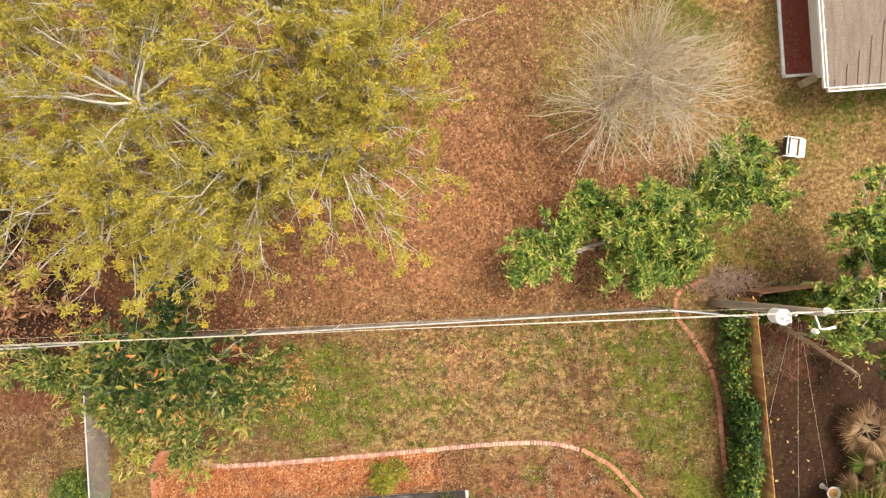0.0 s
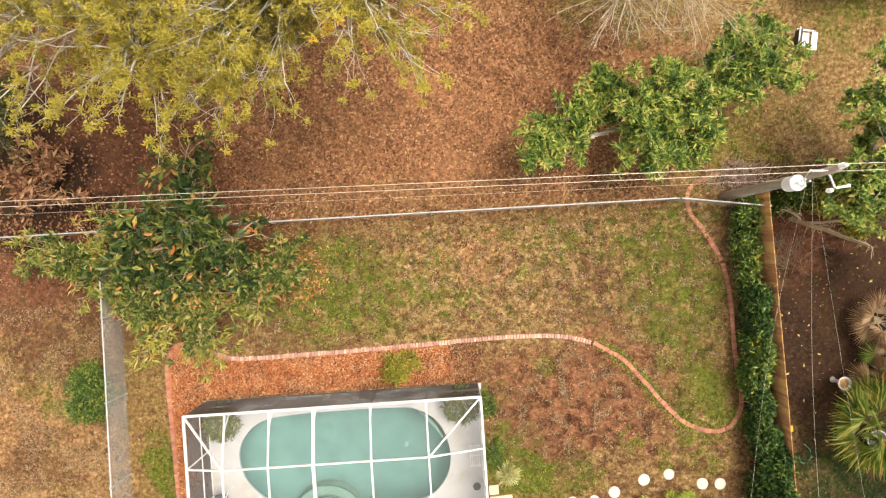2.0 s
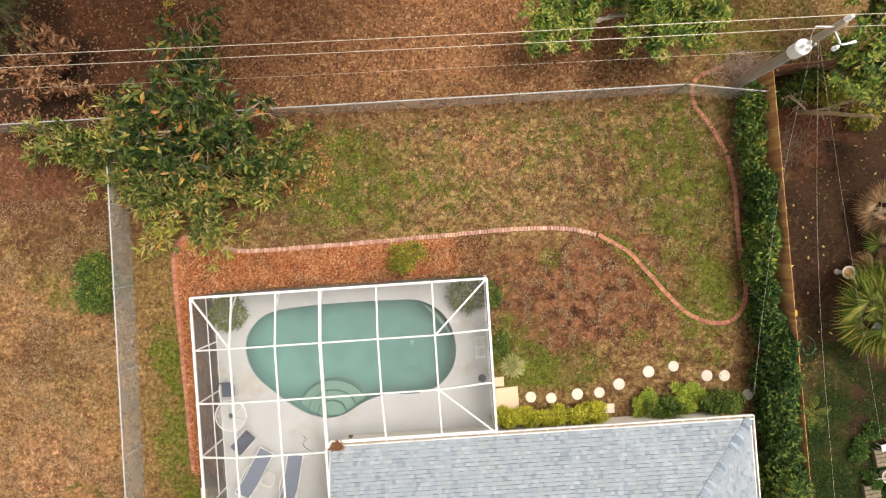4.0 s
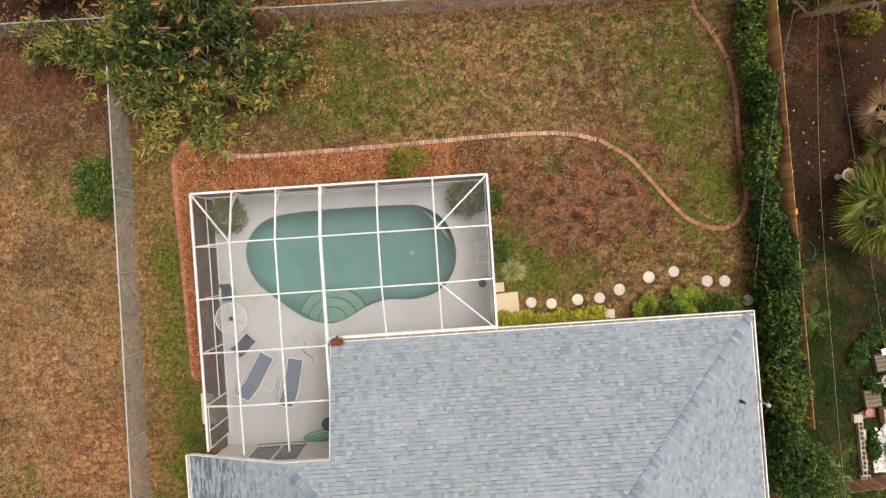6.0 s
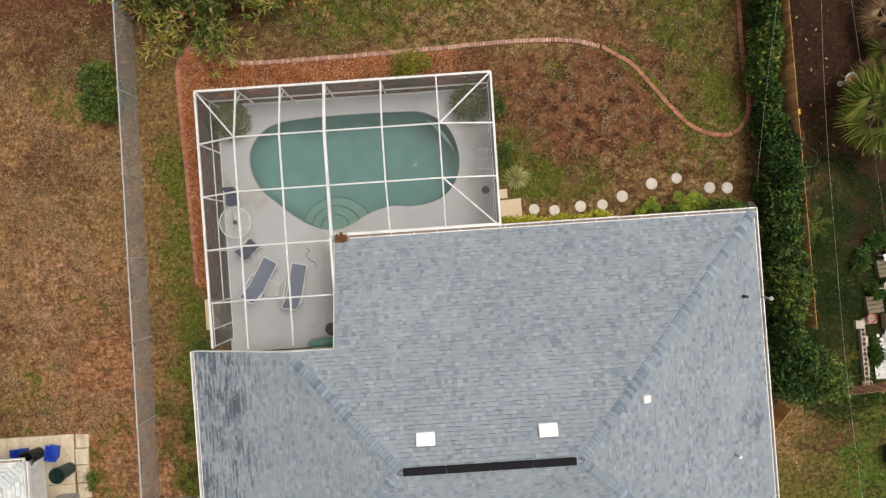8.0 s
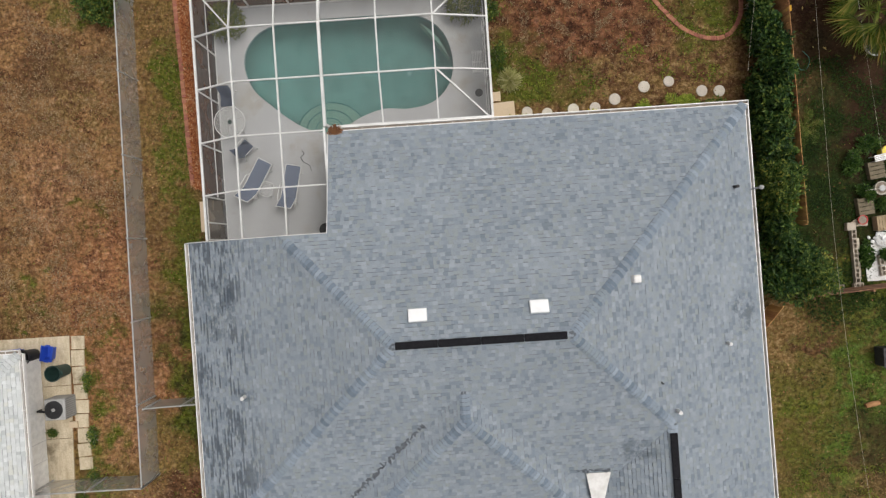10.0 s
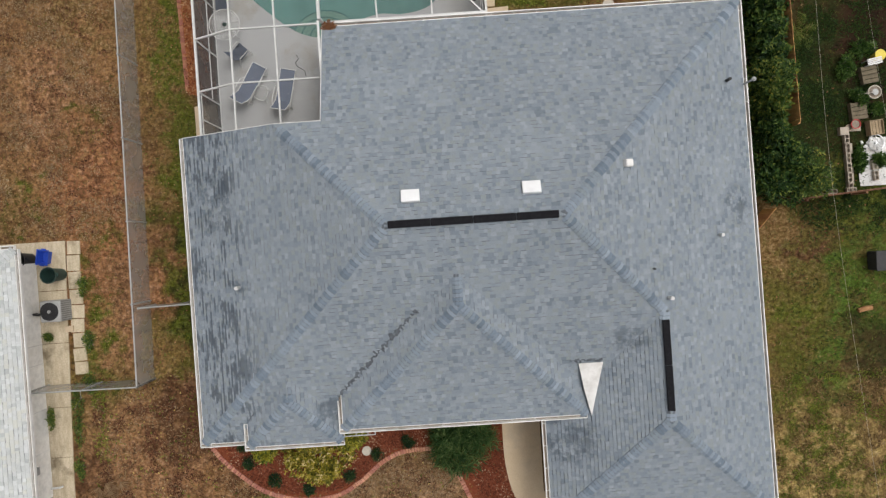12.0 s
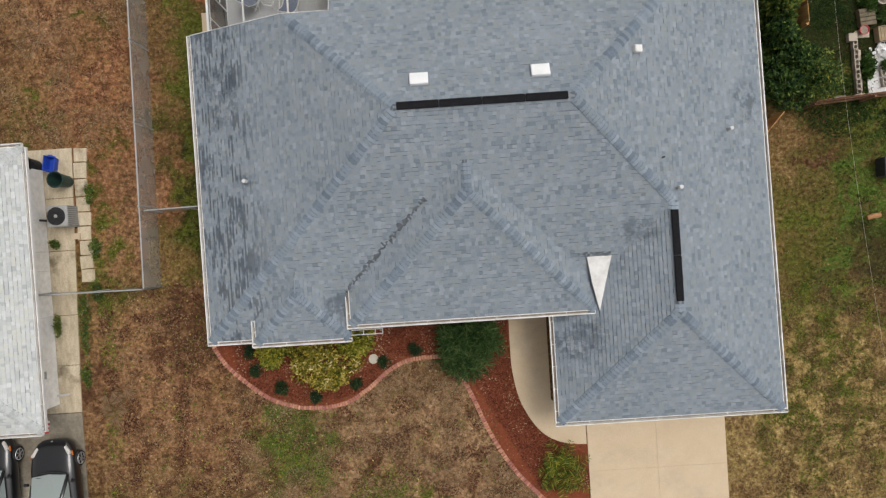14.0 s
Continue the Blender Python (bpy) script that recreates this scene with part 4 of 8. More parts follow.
# ---- deck and pool ----
deck_line = [(-10.95, -9.815), (0.36, -9.815), (0.36, -15.99), (-5.71, -15.99), (-5.71, -19.99), (-10.95, -19.99)]
bm = sheet_with_hole("deck", deck_line, pool_line, 0.06, M_DECK)
for a, b in zip(deck_line, deck_line[1:] + deck_line[:1]):
    bm.faces.new([bm.verts.new(p) for p in ((*a, 0.06), (*a, -0.05), (*b, -0.05), (*b, 0.06))])
tagged(part("pool_deck", bm, M_DECK), "pale grey painted concrete pool deck", "deck", kind="structure")
pool = thing("swimming_pool", "kidney-shaped swimming pool of blue-green water", "pool")
M_PLASTER = surface("pool_plaster", (0.38, 0.46, 0.43), (0.42, 0.50, 0.47), 0.35, 0.8, bump=0.0, dirt=(0.33, 0.42, 0.39), dirt_amount=0.3, fine=4)
M_WATERTILE = surface("waterline_tile", (0.13, 0.22, 0.24), (0.2, 0.3, 0.3), 12, 0.3)
M_WATER, wt = fresh("pool_water")[:2]
tp = wt.nodes.new("ShaderNodeBsdfTransparent")
tp.inputs["Color"].default_value = (0.425, 0.645, 0.64, 1)
gl = wt.nodes.new("ShaderNodeBsdfGlossy")
gl.inputs["Roughness"].default_value = 0.05
fr = wt.nodes.new("ShaderNodeFresnel")
fr.inputs["IOR"].default_value = 1.33
mx = wt.nodes.new("ShaderNodeMixShader")
wt.links.new(fr.outputs[0], mx.inputs[0])
wt.links.new(tp.outputs[0], mx.inputs[1])
wt.links.new(gl.outputs[0], mx.inputs[2])
wt.links.new(mx.outputs[0], wt.nodes["Material Output"].inputs["Surface"])
wbump = wt.nodes.new("ShaderNodeBump")
wbump.inputs["Strength"].default_value, wbump.inputs["Distance"].default_value = 0.03, 0.02
wt.links.new(noise_fac(wt, 3.0, 3), wbump.inputs["Height"])
wt.links.new(wbump.outputs[0], gl.inputs["Normal"])


def pool_inset(k):
    c = Vector((-5.4, -12.7))
    return [tuple(c + (Vector(p) - c) * k) for p in pool_line]


bm = bmesh.new()
rings = [[bm.verts.new((*p, z)) for p in pool_inset(k)] for k, z in ((1.0, 0.06), (0.998, -0.30), (0.985, -0.9), (0.9, -1.3), (0.6, -1.5))]
n = len(pool_line)
for r0, r1 in zip(rings, rings[1:]):
    for i in range(n):
        bm.faces.new((r0[i], r1[i], r1[(i + 1) % n], r0[(i + 1) % n]))
bm.faces.new(rings[-1])
bmesh.ops.recalc_face_normals(bm, faces=bm.faces)
bmesh.ops.reverse_faces(bm, faces=bm.faces)
part("basin", bm, M_PLASTER, pool, smooth=True)
bm = bmesh.new()
r0, r1 = [[bm.verts.new((*p, z)) for p in pool_inset(k)] for k, z in ((0.9985, 0.03), (0.9965, -0.16))]
for i in range(n):
    bm.faces.new((r0[i], r1[i], r1[(i + 1) % n], r0[(i + 1) % n]))
part("waterline_tile", bm, M_WATERTILE, pool)
bm = bmesh.new()
bm.faces.new([bm.verts.new((*p, -0.08)) for p in pool_inset(0.9975)])
water = part("water", bm, M_WATER, pool, "still blue-green water")
water.visible_shadow = False
# curved entry steps in the bay
M_STEP = surface("step_plaster", (0.50, 0.50, 0.42), (0.58, 0.58, 0.50), 1.5, 0.8, bump=0.0, dirt=(0.36, 0.40, 0.35), dirt_amount=0.4)
for rr, z in ((0.5, -0.22), (0.88, -0.42), (1.25, -0.66)):
    bm = bmesh.new()
    arc = [(-6.38 + rr * math.cos(a) * 1.15, -15.1 + rr * math.sin(a)) for a in (math.pi * k / 20 for k in range(21))]
    plate(bm, arc + [(-6.38 - rr * 0.9, -15.2), (-6.38 + rr * 0.9, -15.2)][::1], z - 0.6, z)
    part("step", bm, M_STEP, pool)
    bm = bmesh.new()
    pipe(bm, [(x, y, z + 0.005) for x, y in arc], 0.022, 5)
    part("step_trim", bm, M_WATERTILE, pool)
# seat ledge in the north-eastern curve
bm = plate(bmesh.new(), [(-2.35, -10.82), (-1.95, -11.12), (-1.6, -11.5), (-1.36, -11.95), (-1.2, -12.35), (-1.36, -12.1), (-1.6, -11.75), (-1.95, -11.3)], -0.95, -0.38)
part("seat_ledge", bm, M_STEP, pool, "pale plaster seat ledge under water")
bm = lathe(bmesh.new(), [(0.10, 0), (0.10, 0.03), (0.02, 0.04)], (-2.95, -12.6, -1.48), 12)
part("main_drain", bm, M_WHITE, pool)

# ---- beds, edging, paving ----
def slab(name, outline, z0, z1, mat, label, category, kind="structure"):
    return tagged(part(name, plate(bmesh.new(), outline, z0, z1), mat), label, category, kind=kind)


EDGE_NORTH = [(-12.18, -17.0), (-12.3, -12.5), (-12.4, -9.0), (-12.32, -8.05), (-12.0, -7.53), (-11.5, -7.45), (-10.9, -7.65), (-10.24, -7.97), (-9.4, -8.18), (-7.4, -8.2), (-3.2, -8.14), (1.4, -8.03), (3.7, -8.14), (5.1, -8.52)]
EDGE_LOOP = [(5.1, -8.52), (6.2, -9.25), (7.05, -10.26), (7.7, -11.1), (8.55, -11.98), (9.6, -12.42), (10.4, -12.25), (10.85, -11.6), (10.93, -10.8), (10.8, -9.6), (10.76, -8.2), (10.73, -6.85), (10.48, -5.44), (9.86, -4.25), (9.35, -3.5), (9.28, -2.75), (9.65, -2.27), (10.7, -1.95)]
EDGE_FRONT = [(-12.36, -31.64), (-11.93, -32.38), (-11.04, -33.27), (-9.91, -34.06), (-8.5, -34.43), (-7.07, -34.33), (-6.09, -33.82), (-5.09, -33.05), (-4.12, -32.66), (-2.7, -32.62)]
EDGE_WALK = [(-2.2, -33.2), (-1.63, -34.58), (-1.02, -36.05), (-0.16, -37.53), (0.94, -38.8), (2.3, -40.4)]
bm = box(bmesh.new(), -0.05, 0.05, -0.088, 0.088, -0.04, 0.075, 0.012)
BRICK = bpy.data.meshes.new("brick")
bm.to_mesh(BRICK)
bm.free()
BRICK.materials.append(M_BRICK)


BRICK_RED = BRICK.copy()
for v in BRICK_RED.vertices:
    v.co.x *= 1.14
BRICK_RED.materials.clear()
BRICK_RED.materials.append(surface("old_red_brick", (0.32, 0.125, 0.078), (0.41, 0.18, 0.118), 5, 0.9, bump=0.5, piece="object", spread=0.14, dirt=(0.2, 0.11, 0.06), dirt_amount=0.5))


BRICK_FRONT = BRICK.copy()
BRICK_FRONT.materials.clear()
BRICK_FRONT.materials.append(surface("rose_brick", (0.42, 0.165, 0.11), (0.55, 0.27, 0.20), 5, 0.85, bump=0.5, piece="object", spread=0.2, dirt=(0.22, 0.13, 0.09), dirt_amount=0.5))


def edging(ctrl, label, seed, sink=0.0, me=BRICK):
    """A soldier course of bricks set side by side along a curve."""
    r = random.Random(seed)
    e = thing("brick_edging", label, "garden edging", group="brick garden edgings")
    pts = spline(ctrl, 0.118)
    for a, b in zip(pts, pts[1:]):
        d = b - a
        share("brick", me, e, Matrix.Translation((a.x, a.y, r.uniform(-0.02, 0.012) - sink)) @ pose(0, r.uniform(-0.012, 0.012), 0, r.uniform(-4, 4), r.uniform(-4, 4), math.degrees(math.atan2(d.y, d.x)) + r.uniform(-4, 4)))
    return e


edging(EDGE_NORTH[:8], "sunken dark red brick edging beside the pool cage bed", 1, 0.03, BRICK_RED)
edging(EDGE_NORTH[7:], "pinkish red brick edging along a mulched bed", 5)
edging(EDGE_LOOP[:13], "low red brick edging curving round green lawn", 2, 0.01, BRICK_RED)
edging(EDGE_LOOP[12:], "half-buried red brick edging beside the tall hedge", 6, 0.05, BRICK_RED)
edging(EDGE_FRONT, "pinkish red brick edging round the front garden bed", 3, 0.0, BRICK_FRONT)
edging(EDGE_WALK, "pinkish red brick edging beside the front walk", 4, 0.0, BRICK_FRONT)
n_edge = [(p.x, p.y) for p in spline(EDGE_NORTH[:11], 0.3)]
slab("mulch_bed_1", n_edge + [(-0.9, -8.2), (-0.5, -8.9), (-0.7, -9.74), (-10.96, -9.74), (-10.96, -17.3), (-11.6, -17.5)], -0.03, 0.022, M_MULCH, "red wood mulch bed beside the pool cage", "mulch bed")
M_DARKMULCH = surface("dark_red_mulch", (0.20, 0.055, 0.026), (0.30, 0.09, 0.045), 9, 0.95, bump=1.0, dist=0.03, dirt=(0.10, 0.035, 0.02), dirt_amount=0.6, spec=0.1)
f_edge = [(p.x, p.y) for p in spline(EDGE_FRONT, 0.3)] + [(p.x, p.y) for p in spline(EDGE_WALK, 0.3)]
walk_out = [(p.x, p.y) for p in spline([(0.0, -30.5), (-0.02, -32.2), (0.0, -33.3), (0.18, -34.4), (0.5, -35.2), (0.95, -35.9), (1.5, -36.35), (2.2, -36.6), (2.93, -36.66)], 0.3)]
slab("mulch_bed_2", f_edge + [(2.94, -40.4)] + [(2.94, -36.7)] + walk_out[::-1] + [(0.0, -29.42), (-6.38, -29.42), (-6.38, -30.92), (-12.2, -30.95)], -0.03, 0.022, M_DARKMULCH, "dark red mulch bed in front of the house", "mulch bed")
slab("front_walk", walk_out + [(2.93, -35.3), (1.96, -35.0), (1.55, -34.7), (1.55, -29.42), (0.0, -29.42)], -0.05, 0.05, M_CONCRETE, "curved pale concrete front walk", "walkway")
drive = thing("driveway", "pale concrete driveway cast in jointed slabs", "driveway", kind="structure")
for x0, x1 in ((2.96, 5.837), (5.843, 8.72)):
    for k in range(8):
        y1 = -34.72 - 3.1 * k
        part("slab", box(bmesh.new(), x0, x1, y1 - 3.095, y1, -0.05, 0.055, 0.004), M_CONCRETE, drive)
STONE = bpy.data.meshes.new("stepping_stone")
bm = lathe(bmesh.new(), [(0.215, 0.0), (0.225, 0.03), (0.215, 0.055), (0.19, 0.06)], sides=18)
bm.to_mesh(STONE)
bm.free()
M_STONE = surface("cast_stone", (0.52, 0.47, 0.40), (0.62, 0.57, 0.49), 4, 0.85, bump=0.4, piece="object", spread=0.08, dirt=(0.36, 0.31, 0.25), dirt_amount=0.5)
STONE.materials.append(M_STONE)
for x, y, s in ((1.86, -14.94, 1), (2.69, -15.04, 1), (3.77, -14.95, 1.05), (4.67, -14.94, 1), (5.5, -14.65, 1.08), (6.74, -14.22, 1.08), (7.77, -14.06, 1.0), (9.11, -14.54, 1.05), (9.83, -14.59, 1.05), (10.74, -15.43, 1.0)):
    o = new("stepping_stone", STONE)
    o.matrix_basis = pose(x, y, -0.02, 0, 0, x * 50) @ Matrix.Diagonal((s, s, 1, 1))
    tagged(o, "round pale concrete stepping stone set in weedy soil", "stepping stone", group="stepping stones")
for x0, x1, y0, y1 in ((4.87, 5.24, -15.8, -15.43),):
    slab("paver", [(x0, y0), (x1, y0), (x1, y1), (x0, y1)], -0.02, 0.05, M_STONE, "square pale concrete paver in soil", "paver", "")
slab("landing_1", [(0.42, -15.4), (1.36, -15.35), (1.34, -14.45), (0.42, -14.5)], -0.05, 0.06, M_CONCRETE, "small concrete landing beside the pool cage", "landing")
slab("landing_2", [(0.42, -14.42), (0.8, -14.4), (0.8, -14.02), (0.42, -14.05)], -0.05, 0.05, M_CONCRETE, "small concrete paver beside the pool cage", "landing")
slab("landing_3", [(-11.9, -19.0), (-11.0, -19.0), (-11.0, -17.75), (-11.9, -17.75)], -0.05, 0.12, M_CONCRETE, "concrete door step beside the pool cage", "landing")

# ---- neighbouring lot to the west ----
M_STAINED = surface("oil_stained_concrete", (0.17, 0.145, 0.11), (0.36, 0.32, 0.25), 0.9, 0.9, bump=0.4, dist=0.006, dirt=(0.10, 0.08, 0.055), dirt_amount=0.8)
pad_edge = [(-17.74, -22.93), (-17.81, -25.0), (-17.89, -27.2), (-17.98, -29.9), (-18.05, -32.0), (-18.1, -34.0)]
for k, (a, b) in enumerate(zip(pad_edge, pad_edge[1:])):
    slab("side_pad_%d" % (k + 1), [(-30, a[1] - 0.012), (a[0], a[1] - 0.012), (b[0], b[1] + 0.012), (-30, b[1] + 0.012)], -0.05, 0.05, M_OLD_CONCRETE, "stained concrete slab beside the neighbouring house", "paving")
slab("side_driveway", [(-30, -34.02), (-18.1, -34.02), (-18.1, -60), (-30, -60)], -0.05, 0.05, M_STAINED, "dark stained concrete driveway of the neighbouring house", "driveway")
pav = thing("paver_row", "row of worn square concrete pavers", "pavers", kind="structure")
r = random.Random(8)
y = -22.95
while y > -28.4:
    L_ = r.uniform(0.55, 0.75)
    o = part("paver", box(bmesh.new(), -0.27, 0.27, -L_ / 2 + 0.02, L_ / 2 - 0.02, -0.03, 0.05, 0.015), M_OLD_CONCRETE, pav)
    o.matrix_basis = pose(-17.43 + r.uniform(-0.03, 0.03), y - L_ / 2, 0, 0, 0, r.uniform(-3, 3))
    y -= L_
side_house = thing("neighbour_house", "white stucco house with a pale grey shingle roof", "house", at=(-0.15, 0, 0))
for args in (((-29.8, -18.85), (-24.0, -23.8)), ((-29.8, -18.85), (-33.6, -33.4)), ((-19.05, -18.85), (-33.4, -24.0))):
    (x0, x1), (y0, y1) = args
    part("wall", box(bmesh.new(), x0, x1, y0, y1, 0.04, 2.2), M_WHITEWALL, side_house)
NW = [("side", [(-18.05, -23.24), (-18.05, -34.08), (-23.47, -28.66)], (-18.05, 0), (-1, 0), 2.4),
      ("side", [(-30, -23.24), (-18.05, -23.24), (-23.47, -28.66), (-30, -28.66)], (0, -23.24), (0, -1), 2.4),
      ("side", [(-30, -34.08), (-18.05, -34.08), (-23.47, -28.66), (-30, -28.66)], (0, -34.08), (0, 1), 2.4)]
bm = bmesh.new()
for comp, poly, p0, d, z0 in NW:
    poly = ccw(poly)
    zs = [z0 + S * ((p[0] - p0[0]) * d[0] + (p[1] - p0[1]) * d[1]) for p in poly]
    up = [bm.verts.new((p[0], p[1], z - 0.01)) for p, z in zip(poly, zs)]
    lo = [bm.verts.new((p[0], p[1], z - 0.15)) for p, z in zip(poly, zs)]
    bm.faces.new(up)
    bm.faces.new(lo[::-1])
    for i in range(len(up)):
        bm.faces.new((up[i], lo[i], lo[(i + 1) % len(up)], up[(i + 1) % len(up)]))
side_roof = part("roof", bm, M_PALE_FELT, side_house)
side_tabs = [t for t in tabs_for([(c, clip(ccw(p), [(-21.5, -40), (-17, -40), (-17, -20), (-21.5, -20)]), a, b, z) for c, p, a, b, z in NW], {}, random.Random(6))]
np_mesh("shingles", *tab_mesh(side_tabs), M_PALE_SHINGLE, side_roof)["kind"] = "stuff"
CAP_PALE = CAP_HIP.copy()
CAP_PALE.materials.clear()
CAP_PALE.materials.append(surface("pale_ridge_cap", (0.42, 0.44, 0.44), (0.56, 0.58, 0.58), 4, 0.9, piece="object", spread=0.12))
for a, b in (((-18.05, -23.24, 2.4), (-23.47, -28.66, 2.4 + S * 5.42)), ((-18.05, -34.08, 2.4), (-23.47, -28.66, 2.4 + S * 5.42))):
    a, b = Vector(a), Vector(b)
    d = b - a
    for i in range(28):
        share("ridge_cap", CAP_PALE, side_roof, Matrix.Translation(a + d.normalized() * i * 0.15) @ d.to_track_quat("X", "Z").to_matrix().to_4x4())
house, keep = side_house, house
gutter((-18.05, -23.24), (-18.05, -34.08), 2.4, (1, 0))
gutter((-30, -23.24), (-18.05, -23.24), 2.4, (0, 1))
gutter((-30, -34.08), (-18.05, -34.08), 2.4, (0, -1))
house = keep
for yy in (-25.9, -27.2, -28.0, -29.9, -31.6):
    part("panel_joint", bar(bmesh.new(), (-18.84, yy, 0.05), (-18.84, yy, 2.1), 0.03, 0.02), M_GUTTER, side_house)
bm = box(bmesh.new(), -18.85, -18.72, -32.35, -32.05, 0.9, 1.5, 0.01)
box(bm, -18.73, -18.71, -32.29, -32.11, 1.2, 1.44)
part("meter_box", bm, M_GALV, side_house)
bm = pipe(bmesh.new(), [(-18.8, -25.9, 0.3), (-18.8, -25.9, 0.5), (-18.4, -25.95, 0.5)], 0.05, 8)
part("refrigerant_pipe", bm, M_DARK, side_house)
bm = pipe(bmesh.new(), [(-18.78, -33.2, 0.25), (-18.45, -33.2, 0.22), (-18.38, -33.2, 0.1)], 0.045, 8)
part("hose_bib", bm, M_WHITE, side_house)

# air conditioner
M_AC = surface("grey_ac_cabinet", (0.34, 0.34, 0.33), (0.42, 0.42, 0.41), 6, 0.6, bump=0.1, dirt=(0.25, 0.24, 0.22))
ac = thing("air_conditioner", "grey outdoor air conditioner unit with a round top grille", "air conditioner", at=(-18.05, -25.8, 0.05), rz=0)
bm = bmesh.new()
box(bm, -0.42, 0.42, -0.43, 0.43, 0.0, 0.78, 0.04)
part("cabinet", bm, M_AC, ac)
bm = lathe(bmesh.new(), [(0.37, 0.782), (0.37, 0.80), (0.345, 0.80), (0.335, 0.785)], (-0.02, 0, 0), 24)
part("fan_well", bm, M_DARK, ac, "dark fan opening")
bm = bmesh.new()
for k in range(1, 6):
    rr = 0.06 * k
    pipe(bm, [(-0.02 + rr * math.cos(a), rr * math.sin(a), 0.81) for a in (2 * math.pi * i / 20 for i in range(21))], 0.004, 4, False)
for k in range(8):
    a = math.pi * k / 8
    bar(bm, (-0.02 + 0.32 * math.cos(a), 0.32 * math.sin(a), 0.812), (-0.02 - 0.32 * math.cos(a), -0.32 * math.sin(a), 0.812), 0.007, 0.007)
part("grille", bm, M_DARK, ac)
bm = lathe(bmesh.new(), [(0.07, 0.80), (0.07, 0.83), (0.03, 0.84)], (-0.02, 0, 0), 14)
part("fan_hub", bm, M_AC, ac)
bm = bmesh.new()
for k in range(10):
    box(bm, 0.421, 0.432, -0.40 + 0.085 * k, -0.36 + 0.085 * k, 0.08, 0.72)
part("louvres", bm, surface("grey_louvre", (0.18, 0.18, 0.175), (0.25, 0.25, 0.24), 6, 0.6), ac)
slab("ac_block", [(-17.95, -26.75), (-17.6, -26.75), (-17.6, -26.5), (-17.95, -26.5)], 0.04, 0.14, M_CONCRETE, "pale concrete block on the side pad", "block", "")

M_BLUE = surface("blue_plastic", (0.015, 0.06, 0.42), (0.03, 0.09, 0.52), 4, 0.45, bump=0.05)
M_GREENBIN = surface("dark_green_plastic", (0.015, 0.04, 0.035), (0.03, 0.065, 0.055), 4, 0.5, bump=0.05)


def recycling_bin(at, rz):
    b = thing("recycling_bin", "open blue plastic recycling bin on concrete", "bin", group="recycling bins", at=at, rz=rz)
    bm = bmesh.new()
    rings = [[bm.verts.new((sx * w, sy * d, z)) for sx, sy in ((-1, -1), (1, -1), (1, 1), (-1, 1))] for w, d, z in ((0.23, 0.17, 0.0), (0.29, 0.22, 0.36), (0.32, 0.25, 0.36), (0.32, 0.25, 0.33), (0.30, 0.23, 0.33))]
    rings.insert(0, [bm.verts.new((sx * 0.22, sy * 0.16, 0.03)) for sx, sy in ((-1, -1), (1, -1), (1, 1), (-1, 1))])
    inner = [bm.verts.new((sx * 0.275, sy * 0.205, 0.355)) for sx, sy in ((-1, -1), (1, -1), (1, 1), (-1, 1))]
    for r0, r1 in zip([rings[0], rings[1], rings[2], rings[3]], [inner, rings[2], rings[3], rings[4]]):
        for k in range(4):
            bm.faces.new((r0[k], r0[(k + 1) % 4], r1[(k + 1) % 4], r1[k]))
    bm.faces.new(rings[0])
    bm.faces.new(rings[1][::-1])
    for k in range(4):
        bm.faces.new((inner[k], inner[(k + 1) % 4], rings[2][(k + 1) % 4], rings[2][k]))
    part("tub", bm, M_BLUE, b)
    for s in (-1, 1):
        part("handle", box(bmesh.new(), s * 0.31, s * 0.36, -0.09, 0.09, 0.28, 0.33, 0.01), M_BLUE, b)
    return b


recycling_bin((-18.5, -23.58, 0.05), 80)
recycling_bin((-19.85, -23.56, 0.05), 4)


def trash_can(at, mat, label, top):
    c = thing("trash_can", label, "trash can", group="trash cans", at=at)
    part("can", lathe(bmesh.new(), [(0.24, 0.0), (0.30, top), (0.335, top), (0.335, top - 0.04), (0.30, top - 0.05), (0.29, top - 0.02), (0.23, 0.05)], sides=24), mat, c)
    for s in (-1, 1):
        part("handle", bar(bmesh.new(), (s * 0.33, -0.08, top - 0.1), (s * 0.33, 0.08, top - 0.1), 0.05, 0.03), mat, c)


trash_can((-17.98, -24.33, 0.05), M_GREENBIN, "open dark green plastic trash can on concrete", 0.85)
trash_can((-19.22, -23.62, 0.05), M_DARK, "black plastic trash can beside the white wall", 0.8)

# flag on a short staff under the neighbour's eave
M_FLAG = surface("striped_flag_white", (0.7, 0.66, 0.64), (0.75, 0.7, 0.68), 4, 0.8)
M_FLAGRED = surface("striped_flag_red", (0.42, 0.05, 0.05), (0.5, 0.08, 0.07), 4, 0.8)
fl = thing("house_flag", "small red and white striped flag on a staff", "flag")
part("staff", pipe(bmesh.new(), [(-18.95, -33.68, 1.2), (-18.75, -34.4, 1.85)], 0.015, 6), M_WHITE, fl)
for k in range(6):
    part("stripe", bar(bmesh.new(), (-18.93 + 0.02 * k, -33.95 - 0.07 * k, 1.45 + 0.05 * k), (-18.55 + 0.02 * k, -33.97 - 0.07 * k, 1.40 + 0.05 * k), 0.075, 0.01), M_FLAGRED if k % 2 else M_FLAG, fl)

